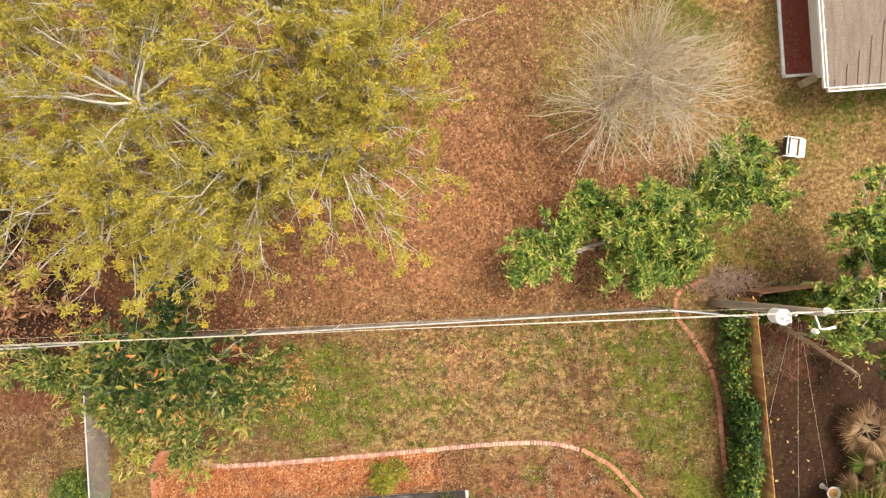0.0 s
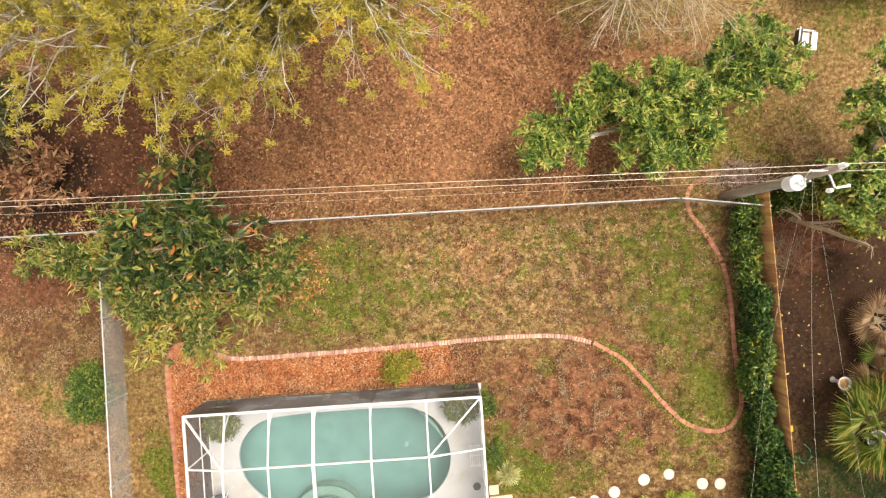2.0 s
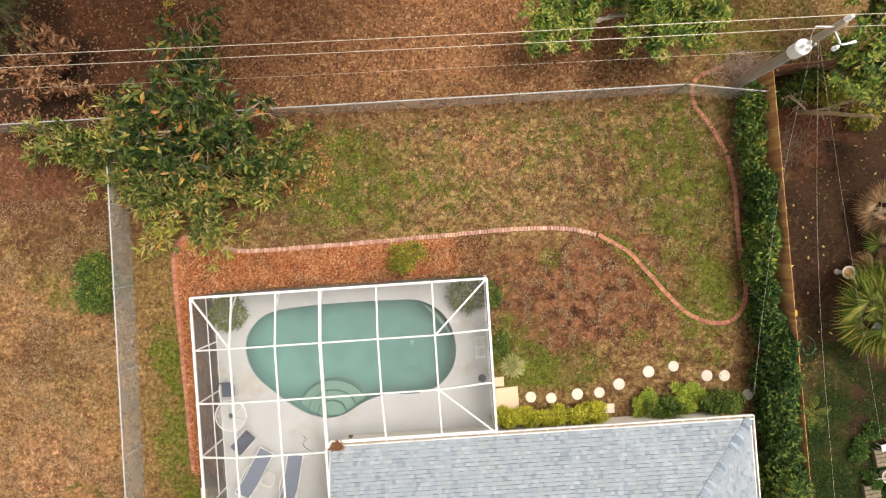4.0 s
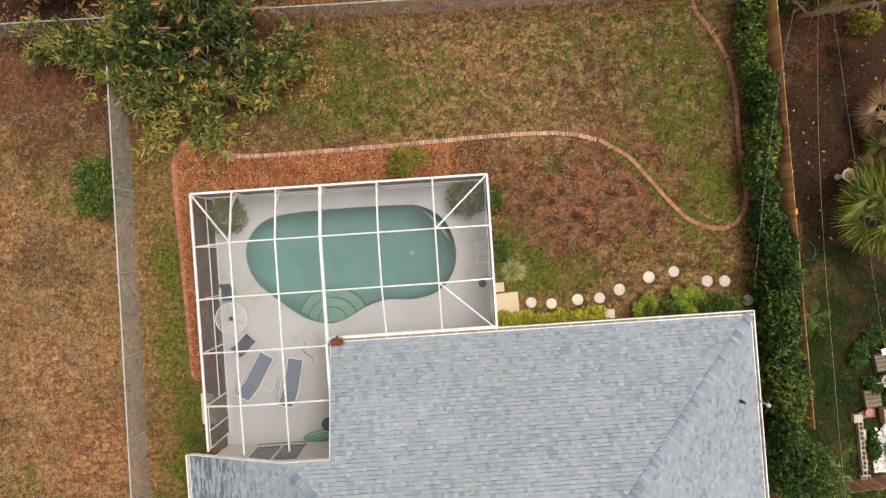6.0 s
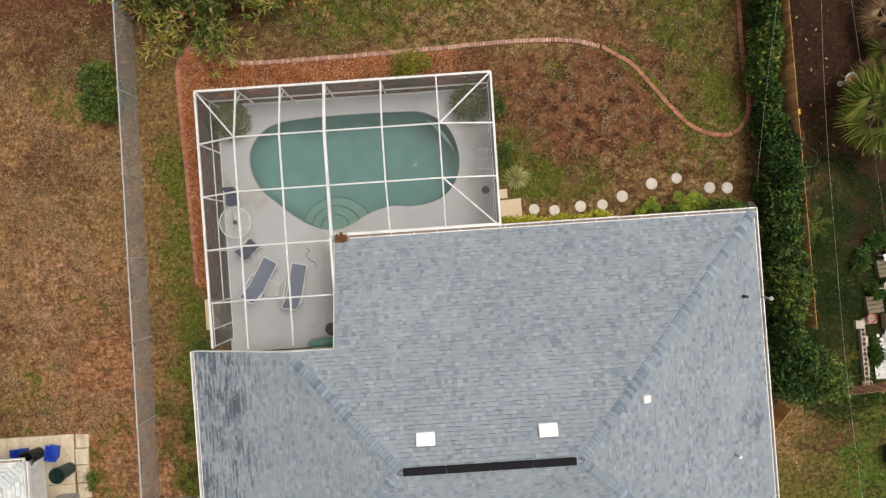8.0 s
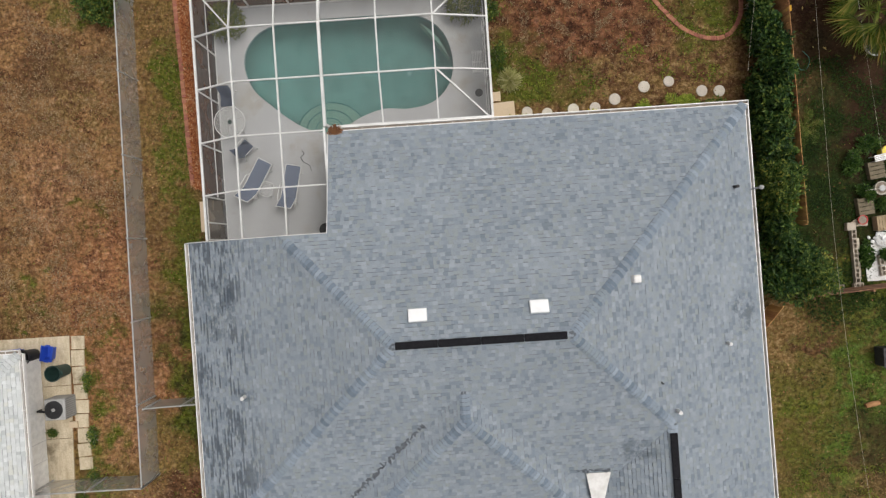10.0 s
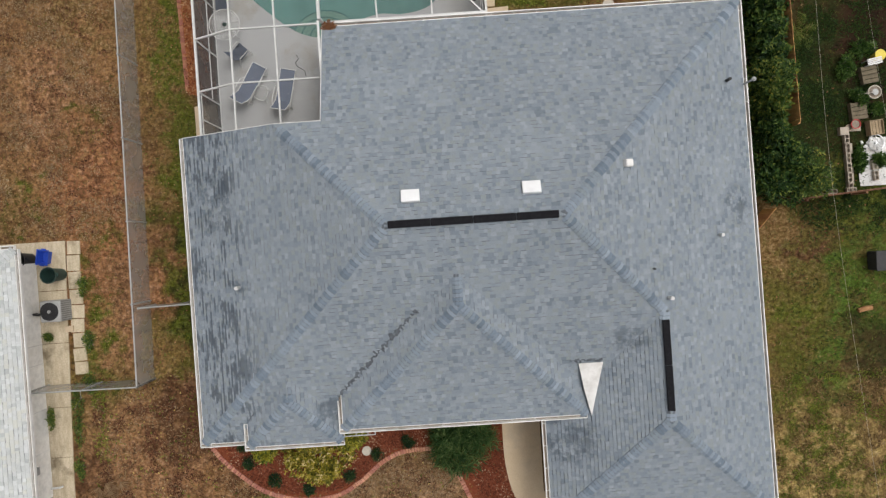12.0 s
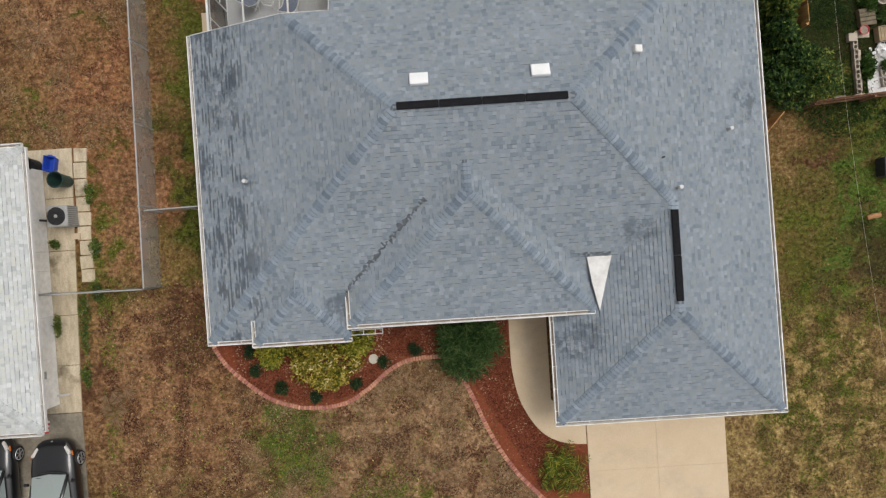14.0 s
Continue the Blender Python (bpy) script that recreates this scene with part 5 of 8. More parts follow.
# ---- cars ----
M_PAINT = fresh("black_car_paint")[0]
pb = M_PAINT.node_tree.nodes["Principled BSDF"]
pb.inputs["Base Color"].default_value, pb.inputs["Roughness"].default_value, pb.inputs["Metallic"].default_value = (0.012, 0.012, 0.014, 1), 0.28, 0.2
pb.inputs["Coat Weight"].default_value = 0.7
M_CARGLASS = fresh("car_glass")[0]
pb = M_CARGLASS.node_tree.nodes["Principled BSDF"]
pb.inputs["Base Color"].default_value, pb.inputs["Roughness"].default_value, pb.inputs["Specular IOR Level"].default_value = (0.26, 0.30, 0.29, 1), 0.06, 1.0
M_TYRE = surface("tyre_rubber", (0.015, 0.015, 0.015), (0.03, 0.03, 0.03), 10, 0.85)
M_RIM = surface("alloy_rim", (0.55, 0.55, 0.56), (0.65, 0.65, 0.66), 6, 0.3, metal=0.8, bump=0)
M_LAMP = surface("clear_lamp", (0.55, 0.53, 0.5), (0.65, 0.63, 0.6), 9, 0.15, bump=0)
M_AMBER = surface("amber_lamp", (0.6, 0.16, 0.03), (0.65, 0.2, 0.05), 9, 0.2, bump=0)


def loft(bm, sections, cap=True):
    rings = [[bm.verts.new(p) for p in s] for s in sections]
    k = len(rings[0])
    for r0, r1 in zip(rings, rings[1:]):
        for i in range(k):
            bm.faces.new((r0[i], r0[(i + 1) % k], r1[(i + 1) % k], r1[i]))
    if cap:
        bm.faces.new(rings[0][::-1])
        bm.faces.new(rings[-1])
    bmesh.ops.recalc_face_normals(bm, faces=bm.faces)
    return bm


def car_section(y, w, z0, z1, r=0.5, n=20):
    """A rounded cross-section of width w between two heights."""
    out = []
    for k in range(n):
        a = 2 * math.pi * k / n
        c, s = math.cos(a), math.sin(a)
        out.append((w / 2 * math.copysign(abs(c) ** r, c), y, (z0 + z1) / 2 + (z1 - z0) / 2 * math.copysign(abs(s) ** r, s)))
    return out


def car(at, rz, label):
    """A saloon; its nose points along +y."""
    c = thing("car", label, "car", group="parked cars", at=at, rz=rz)
    body = [(2.34, 0.55, 0.42, 0.56), (2.30, 0.95, 0.34, 0.61), (2.20, 1.28, 0.26, 0.67), (2.0, 1.55, 0.2, 0.75), (1.7, 1.73, 0.2, 0.83), (1.2, 1.83, 0.2, 0.93), (0.75, 1.86, 0.2, 0.97), (-0.8, 1.86, 0.2, 0.98), (-1.6, 1.84, 0.2, 0.99), (-2.05, 1.74, 0.25, 0.97), (-2.25, 1.5, 0.35, 0.85), (-2.3, 1.3, 0.4, 0.7)]
    part("body", loft(bmesh.new(), [car_section(y, w, a, b, 0.6, 32) for y, w, a, b in body]), M_PAINT, c, "glossy black body", True)
    cab = [(0.98, 1.50, 0.90, 0.97), (0.2, 1.40, 0.9, 1.36), (-0.1, 1.34, 0.9, 1.42), (-0.9, 1.32, 0.9, 1.43), (-1.3, 1.36, 0.9, 1.30), (-1.75, 1.42, 0.9, 1.02)]
    part("roof", loft(bmesh.new(), [car_section(y, w, a, b, 0.4) for y, w, a, b in cab]), M_PAINT, c, "", True)

    def pane(pts, name):
        bm = bmesh.new()
        f = bm.faces.new([bm.verts.new(p) for p in pts])
        q = bmesh.ops.extrude_face_region(bm, geom=[f])
        bmesh.ops.translate(bm, vec=(0, 0, 0.012), verts=[v for v in q["geom"] if isinstance(v, bmesh.types.BMVert)])
        bmesh.ops.recalc_face_normals(bm, faces=bm.faces)
        part(name, bm, M_CARGLASS, c)

    pane([(-0.70, 1.0, 1.0), (0, 1.08, 1.01), (0.70, 1.0, 1.0), (0.56, 0.16, 1.385), (0, 0.13, 1.40), (-0.56, 0.16, 1.385)], "windshield")
    pane([(-0.55, -1.28, 1.345), (0.55, -1.28, 1.345), (0.62, -1.72, 1.08), (-0.62, -1.72, 1.08)], "rear_window")
    for s in (-1, 1):
        pane([(s * 0.765, 0.75, 1.02), (s * 0.69, 0.15, 1.33), (s * 0.68, -0.38, 1.35), (s * 0.78, -0.38, 1.0)], "side_window")
        pane([(s * 0.78, -0.45, 1.0), (s * 0.68, -0.45, 1.35), (s * 0.69, -1.1, 1.3), (s * 0.78, -1.3, 1.02)], "side_window")
        m = part("mirror", loft(bmesh.new(), [[(s * (0.88 + dx), 0.72 + 0.06 * math.cos(a), 1.0 + 0.06 * math.sin(a)) for a in (2 * math.pi * k / 8 for k in range(8))] for dx in (0.0, 0.16)]), M_PAINT, c)
        hl = bmesh.new()
        bar(hl, (s * 0.56, 2.06, 0.66), (s * 0.77, 1.74, 0.75), 0.13, 0.10, 0.02)
        h = part("headlight", hl, M_LAMP, c)
        part("indicator", bar(bmesh.new(), (s * 0.80, 1.86, 0.66), (s * 0.86, 1.68, 0.70), 0.05, 0.06, 0.01), M_AMBER, h)
        for y in (1.42, -1.38):
            w = part("wheel", loft(bmesh.new(), [[(s * x, y + rr * math.cos(a), 0.32 + rr * math.sin(a)) for a in (2 * math.pi * k / 22 for k in range(22))] for x, rr in ((0.70, 0.29), (0.73, 0.32), (0.90, 0.32), (0.935, 0.29))]), M_TYRE, c)
            bm = bmesh.new()
            for k in range(6):
                a = 2 * math.pi * k / 6
                bar(bm, (s * 0.935, y, 0.32), (s * 0.94, y + 0.22 * math.cos(a), 0.32 + 0.22 * math.sin(a)), 0.075, 0.02)
            pipe(bm, [(s * 0.93, y + 0.225 * math.cos(a), 0.32 + 0.225 * math.sin(a)) for a in (2 * math.pi * k / 20 for k in range(21))], 0.022, 5, False)
            part("rim", bm, M_RIM, w)
    part("hood_seam", pipe(bmesh.new(), [(-0.70, 1.03, 0.985), (-0.4, 1.12, 0.995), (0, 1.16, 1.0), (0.4, 1.12, 0.995), (0.70, 1.03, 0.985)], 0.018, 5), M_DARK, c)
    part("grille_badge", box(bmesh.new(), -0.05, 0.05, 2.27, 2.31, 0.56, 0.63, 0.01), M_RIM, c)
    part("wiper", bar(bmesh.new(), (-0.5, 0.98, 1.04), (0.05, 0.90, 1.075), 0.02, 0.015), M_DARK, c)


car((-18.95, -37.25, 0.05), 2, "black saloon car parked on a stained concrete driveway")
car((-21.55, -36.9, 0.05), 0, "black car parked close beside another car")

# ---- fences ----
def chain_fence(pts, h, label, spacing=3.3):
    f = thing("chain_link_fence", label, "fence", group="chain link fences")
    for (a, b) in zip(pts, pts[1:]):
        a, b = Vector((*a, 0)), Vector((*b, 0))
        n = max(1, round((b - a).length / spacing))
        part("top_rail", pipe(bmesh.new(), [a + Vector((0, 0, h)), b + Vector((0, 0, h))], 0.028, 6), M_GALV, f)
        bm = bmesh.new()
        q = [a.copy(), b.copy(), b + Vector((0, 0, h)), a + Vector((0, 0, h))]
        bm.faces.new([bm.verts.new(p + Vector((0, 0, 0.03 if i < 2 else 0))) for i, p in enumerate(q)])
        part("wire_mesh", bm, M_CHAINLINK, f)
        for k in range(n + 1):
            p = a.lerp(b, k / n)
            bm = pipe(bmesh.new(), [p, p + Vector((0, 0, h + 0.04))], 0.03 if 0 < k < n else 0.04, 8)
            lathe(bm, [(0.035, 0), (0.04, 0.03), (0.015, 0.06)], p + Vector((0, 0, h + 0.03)), 8)
            part("post", bm, M_GALV, f)


chain_fence([(-14.0, -2.75), (-14.4, -28.95)], 1.5, "galvanised chain link fence between two lots")
chain_fence([(-30, -2.6), (-14.0, -2.7), (8.46, -2.92), (11.85, -3.45)], 1.4, "galvanised chain link fence along the back lot line")
chain_fence([(-18.82, -28.92), (-14.4, -28.95)], 1.5, "short chain link fence against the neighbouring house", 2.2)
chain_fence([(-14.15, -25.85), (-11.2, -25.8)], 1.4, "short chain link fence and gate beside the house", 1.4)

bm = box(bmesh.new(), -0.011, 0.011, -0.068, 0.068, 0.05, 1.8, 0.004)
BOARD = bpy.data.meshes.new("board")
bm.to_mesh(BOARD)
bm.free()
BOARD.materials.append(M_FENCEWOOD)


# darker boards; on the back lot fence the tone stands for board shadow
M_DARKFENCE = surface("dark_worn_shaded_board", (0.20, 0.10, 0.055), (0.33, 0.18, 0.10), 3, 0.9, bump=0.6, dist=0.01, piece="object", spread=0.25, stretch=(8, 8, 1))
BOARD_DARK = BOARD.copy()
BOARD_DARK.materials.clear()
BOARD_DARK.materials.append(M_DARKFENCE)


def board_fence(a, b, label, h=1.0, me=BOARD, wood=M_FENCEWOOD):
    f = thing("wooden_fence", label, "fence", group="wooden fences")
    a, b = Vector((*a, 0)), Vector((*b, 0))
    d = b - a
    rz = math.degrees(math.atan2(d.y, d.x)) - 90
    r = random.Random(int(a.x * 10))
    n = int(d.length / 0.142)
    side = Vector((d.y, -d.x, 0)).normalized()
    for k in range(n):
        p = a + d.normalized() * (k + 0.5) * 0.142
        share("board", me, f, Matrix.Translation(p) @ pose(r.uniform(-0.003, 0.003), 0, r.uniform(-0.006, 0.004), r.uniform(-0.2, 0.2), r.uniform(-0.2, 0.2), rz) @ Matrix.Diagonal((1, 1, h, 1)))
    for z in (0.35 * h, 1.5 * h):
        part("rail", bar(bmesh.new(), a + side * 0.035 + Vector((0, 0, z)), b + side * 0.035 + Vector((0, 0, z)), 0.04, 0.09), wood, f)
    for k in range(int(d.length / 2.4) + 1):
        p = a + d.normalized() * min(k * 2.4, d.length) + side * 0.1
        part("post", box(bmesh.new(), p.x - 0.045, p.x + 0.045, p.y - 0.045, p.y + 0.045, 0, 1.55 * h, 0.008), wood, f)
    return f


board_fence((12.08, -20.3), (11.62, -2.6), "weathered orange-brown board fence behind a hedge")
board_fence((12.0, -2.5), (15.2, -2.35), "weathered brown board fence along the back lot line, toned dark for shade", 0.9, BOARD_DARK, M_DARKFENCE)
board_fence((12.7, -23.2), (16.6, -22.95), "low leaning weathered board fence in the side yard", 0.6, BOARD_DARK, M_DARKFENCE)
board_fence((10.1, -24.9), (11.4, -23.5), "short reddish board gate beside the house", 0.6)
sg = tagged(part("warning_sign", box(bmesh.new(), -0.012, 0.012, -0.11, 0.11, -0.09, 0.09, 0.004), surface("yellow_sign", (0.75, 0.42, 0.03), (0.8, 0.48, 0.05), 5, 0.5)), "small yellow sign on a board fence", "sign")
sg.matrix_basis = pose(11.93, -11.97, 1.64, 0, 50, 0)

# ---- utility pole and lines ----
up_ = thing("utility_pole", "grey wooden utility pole with a white transformer", "utility pole")
PB, PT = Vector((10.7, -2.9, 0)), Vector((11.12, -2.64, 6.6))
part("pole", pipe(bmesh.new(), [PB.lerp(PT, k / 6) for k in range(7)], [0.17 - 0.009 * k for k in range(7)], 14), M_POLEWOOD, up_, "", True)
tr = part("transformer", lathe(bmesh.new(), [(0.20, 0.0), (0.245, 0.03), (0.245, 0.50), (0.262, 0.51), (0.262, 0.56), (0.20, 0.62), (0.05, 0.65)], (10.68, -2.9, 4.68), 20), M_WHITE_METAL, up_, "white cylindrical transformer")
for dx, dy in ((0.1, 0.08), (0.08, -0.12), (-0.1, -0.02)):
    part("bushing", lathe(bmesh.new(), [(0.03, 0), (0.06, 0.05), (0.035, 0.08), (0.06, 0.13), (0.03, 0.2)], (10.68 + dx, -2.9 + dy, 5.3), 10), M_WHITE_METAL, tr)
for z in (4.8, 5.1):
    part("bracket", bar(bmesh.new(), (10.85, -2.82, z), (11.02, -2.72, z), 0.08, 0.06), M_GALV, up_)
part("pin_insulator", lathe(bmesh.new(), [(0.03, 0), (0.09, 0.06), (0.05, 0.12), (0.10, 0.18), (0.06, 0.3), (0.05, 0.36)], (11.13, -2.58, 6.6), 12), M_WHITE_METAL, up_, "white porcelain insulator")
bm = bar(bmesh.new(), (11.08, -2.68, 6.15), (11.22, -3.2, 6.2), 0.05, 0.05)
part("cutout_arm", bm, M_GALV, up_)
part("fuse_cutout", pipe(bmesh.new(), [(11.24, -3.2, 6.22), (11.45, -3.18, 6.26), (11.62, -3.15, 6.3)], [0.03, 0.035, 0.05], 8), M_WHITE_METAL, up_, "white fuse cutout")
part("arrester", lathe(bmesh.new(), [(0.05, 0), (0.08, 0.06), (0.05, 0.1), (0.08, 0.16), (0.05, 0.26)], (11.1, -3.26, 6.0), 10), M_WHITE_METAL, up_)
part("dead_end_clamp", pipe(bmesh.new(), [(11.06, -2.66, 6.3), (10.42, -2.62, 6.32)], 0.018, 6), M_WHITE_METAL, up_)
part("jumper", pipe(bmesh.new(), [(10.42, -2.62, 6.32), (10.5, -2.78, 5.95), (10.72, -2.98, 5.5)], 0.014, 5), M_WIRE, up_)
part("riser", pipe(bmesh.new(), [(10.82, -3.04, 0.1), (11.05, -2.86, 5.3)], 0.04, 6), M_GALV, up_)


def cable(a, b, sag, rad, label, mids=None):
    a, b = Vector(a), Vector(b)
    pts = [a.lerp(b, k / 24) - Vector((0, 0, sag * 4 * (k / 24) * (1 - k / 24))) for k in range(25)] if mids is None else spline([a, *mids, b], 1.2)
    o = part("overhead_cable", pipe(bmesh.new(), pts, rad, 5), M_WIRE)
    tagged(o, label, "cable", group="overhead cables")


far_w = -42.0
cable((11.13, -2.56, 6.98), (far_w, -1.27, 7.4), 0.5, 0.0085, "pale overhead power line between poles")
cable((11.0, -2.68, 6.3), (far_w, -1.3, 6.1), 0.4, 0.0085, "pale overhead power line between poles")
cable((10.95, -2.72, 4.3), (far_w, -1.4, 4.2), 0.5, 0.004, "thin overhead telephone line between poles")
cable((11.13, -2.56, 6.98), (45, -3.3, 7.3), 0.5, 0.0085, "pale overhead power line between poles")
cable((11.05, -2.7, 6.4), (45, -3.6, 6.9), 0.5, 0.008, "pale overhead power line between poles")
cable((10.86, -2.95, 5.4), (9.45, -15.75, 2.75), 0, 0.0028, "thin service drop cable to the house mast", [(10.04, -7.48, 4.5), (9.7, -11.5, 3.6)])
cable((10.75, -2.9, 5.9), (12.6, -46, 6.2), 0, 0.003, "pale overhead service line along the side yard", [(10.95, -9.2, 4.9), (11.25, -16, 4.4), (11.7, -26, 4.4)])
cable((10.9, -2.85, 5.7), (15.6, -30, 3.0), 0.3, 0.0024, "thin service cable over the side yard")

# ---- patio furniture ----
M_SLING = surface("navy_sling_fabric", (0.11, 0.135, 0.19), (0.15, 0.175, 0.235), 12, 0.85, bump=0.3, dirt=(0.11, 0.12, 0.15))
M_TABLEGLASS = mesh_cloth("frosted_table_glass", (0.62, 0.62, 0.60), 0.22)


def lounger(at, rz):
    """A sling lounger, foot end along +y, with its backrest raised."""
    c = thing("sun_lounger", "navy sling sun lounger with a white frame and raised back", "lounger", group="sun loungers", at=at, rz=rz)
    for s in (-1, 1):
        part("side_rail", pipe(bmesh.new(), [(s * 0.31, 0.98, 0.30), (s * 0.31, 0.9, 0.35), (s * 0.31, -0.35, 0.35), (s * 0.31, -0.72, 0.33)], 0.022, 6), M_WHITE, c)
        part("back_rail", pipe(bmesh.new(), [(s * 0.30, -0.35, 0.36), (s * 0.30, -0.60, 0.63), (s * 0.29, -0.80, 0.93)], 0.02, 6), M_WHITE, c)
        part("arm_rest", pipe(bmesh.new(), [(s * 0.33, 0.25, 0.34), (s * 0.37, 0.12, 0.55), (s * 0.38, -0.35, 0.60), (s * 0.34, -0.58, 0.60)], 0.02, 6), M_WHITE, c)
        for y, d in ((0.68, 0.08), (-0.42, -0.14)):
            part("leg", pipe(bmesh.new(), [(s * 0.31, y, 0.34), (s * 0.34, y + d, 0.0)], 0.02, 6), M_WHITE, c)
    bm = bmesh.new()
    prof = ((0.96, 0.32), (0.88, 0.36), (0.4, 0.345), (-0.1, 0.345), (-0.35, 0.365), (-0.6, 0.63), (-0.80, 0.925))
    rows = [[bm.verts.new((x, y, z - 0.025 * (1 - (x / 0.29) ** 2))) for x in (-0.29, -0.1, 0.1, 0.29)] for y, z in prof]
    for a, b in zip(rows, rows[1:]):
        for k in range(3):
            bm.faces.new((a[k], a[k + 1], b[k + 1], b[k]))
    bmesh.ops.recalc_face_normals(bm, faces=bm.faces)
    bmesh.ops.solidify(bm, geom=bm.faces, thickness=0.012)
    bmesh.ops.recalc_face_normals(bm, faces=bm.faces)
    part("sling", bm, M_SLING, c, "navy mesh sling")
    part("cross_bar", pipe(bmesh.new(), [(-0.31, 0.98, 0.30), (0.31, 0.98, 0.30)], 0.02, 6), M_WHITE, c)
    part("cross_bar", pipe(bmesh.new(), [(-0.29, -0.80, 0.93), (0.29, -0.80, 0.93)], 0.02, 6), M_WHITE, c)
    part("cross_bar", pipe(bmesh.new(), [(-0.34, -0.56, 0.02), (0.34, -0.56, 0.02)], 0.018, 6), M_WHITE, c)


lounger((-9.5, -17.15, 0.06), -31)
lounger((-8.06, -17.5, 0.06), -13)


def patio_chair(at, rz):
    c = thing("patio_chair", "navy sling patio chair with a pale metal frame", "chair", group="patio chairs", at=at, rz=rz)
    for s in (-1, 1):
        part("frame_side", pipe(bmesh.new(), [(s * 0.28, 0.3, 0.0), (s * 0.28, 0.26, 0.6), (s * 0.28, -0.2, 0.62), (s * 0.27, -0.42, 0.0)], 0.016, 6), M_WHITE, c)
    bm = bmesh.new()
    rows = [[bm.verts.new((x, y, z)) for x in (-0.26, 0, 0.26)] for y, z in ((0.28, 0.43), (0.0, 0.41), (-0.2, 0.40), (-0.3, 0.6), (-0.42, 0.95))]
    for a, b in zip(rows, rows[1:]):
        for k in range(2):
            bm.faces.new((a[k], a[k + 1], b[k + 1], b[k]))
    bmesh.ops.solidify(bm, geom=bm.faces, thickness=0.012)
    part("sling", bm, M_SLING, c, "", True)


patio_chair((-10.35, -13.72, 0.06), 180)
patio_chair((-9.75, -15.75, 0.06), -45)
tb = thing("patio_table", "round frosted glass patio table with a white rim", "table", at=(-10.2, -14.7, 0.06))
part("glass_top", lathe(bmesh.new(), [(0.60, 0.70), (0.61, 0.705), (0.60, 0.71)], sides=32), M_TABLEGLASS, tb)
part("rim", pipe(bmesh.new(), [(0.62 * math.cos(a), 0.62 * math.sin(a), 0.705) for a in (2 * math.pi * k / 36 for k in range(37))], 0.016, 6, False), M_WHITE, tb)
for k in range(4):
    a = math.pi / 4 + k * math.pi / 2
    part("leg", pipe(bmesh.new(), [(0.12 * math.cos(a), 0.12 * math.sin(a), 0.68), (0.3 * math.cos(a), 0.3 * math.sin(a), 0.3), (0.5 * math.cos(a), 0.5 * math.sin(a), 0.0)], 0.018, 6), M_WHITE, tb)
part("umbrella_hub", lathe(bmesh.new(), [(0.07, 0.69), (0.09, 0.72), (0.06, 0.8), (0.02, 0.84)], sides=12), M_GREENBIN, tb)
M_POTPLANT = leafy("potted_leaves", [(0.2, (0.05, 0.08, 0.012)), (0.8, (0.22, 0.24, 0.045))])
st = thing("side_table", "small white plastic side table on the deck", "table", at=(-9.0, -17.45, 0.06), rz=-20)
part("top", plate(bmesh.new(), [(0.25 * math.copysign(abs(math.cos(a)) ** 0.55, math.cos(a)), 0.29 * math.copysign(abs(math.sin(a)) ** 0.55, math.sin(a))) for a in (2 * math.pi * k / 28 for k in range(28))], 0.37, 0.385), M_TABLEGLASS, st, "clear plastic top")
part("rim", pipe(bmesh.new(), [(0.26 * math.copysign(abs(math.cos(a)) ** 0.55, math.cos(a)), 0.30 * math.copysign(abs(math.sin(a)) ** 0.55, math.sin(a)), 0.385) for a in (2 * math.pi * k / 28 for k in range(29))], 0.014, 5, False), M_WHITE, st)
for sx in (-1, 1):
    for sy in (-1, 1):
        part("leg", pipe(bmesh.new(), [(sx * 0.18, sy * 0.22, 0.38), (sx * 0.21, sy * 0.25, 0.0)], 0.014, 6), M_WHITE, st)
tw = tagged(part("fallen_twig", pipe(bmesh.new(), [(-7.55, -15.9, 0.075), (-7.45, -16.05, 0.08), (-7.62, -16.2, 0.075), (-7.5, -16.4, 0.08), (-7.25, -16.55, 0.08), (-7.2, -16.8, 0.075)], [0.012, 0.014, 0.016, 0.014, 0.012, 0.008], 5), M_DARK), "thin crooked dark twig lying on the deck", "twig")
gb_ = thing("deck_rack", "white slatted plastic rack lying on the deck", "rack", at=(-0.09, -12.75, 0.06))
for k in range(6):
    part("slat", box(bmesh.new(), -0.19 + 0.07 * k, -0.155 + 0.07 * k, -0.46, 0.46, 0.03, 0.06, 0.006), M_WHITE, gb_)
for y in (-0.4, 0, 0.4):
    part("batten", box(bmesh.new(), -0.2, 0.24, y - 0.03, y + 0.03, 0.0, 0.03), M_WHITE, gb_)
tagged(part("skimmer_lid", lathe(bmesh.new(), [(0.16, 0.06), (0.16, 0.085), (0.14, 0.09)], (-0.08, -14.02, 0), 18), M_DARK), "round dark skimmer lid in the deck", "lid")
M_TEAL = surface("teal_green_plastic", (0.06, 0.20, 0.15), (0.09, 0.27, 0.20), 4, 0.5)
fl_ = thing("pool_float", "teal green plastic pool float against the wall", "pool float", at=(-7.0, -19.78, 0.06), rz=4)
bm = loft(bmesh.new(), [[(x, w * math.cos(a), 0.13 + 0.12 * math.sin(a)) for a in (2 * math.pi * k / 12 for k in range(12))] for x, w in ((-0.75, 0.06), (-0.6, 0.17), (-0.2, 0.22), (0.5, 0.22), (1.0, 0.2))])
part("hull", bm, M_TEAL, fl_, "", True)
part("trim", pipe(bmesh.new(), [(-0.7, 0.1, 0.24), (-0.2, 0.2, 0.25), (0.5, 0.2, 0.25), (1.0, 0.18, 0.25)], 0.02, 5), M_DECK, fl_)
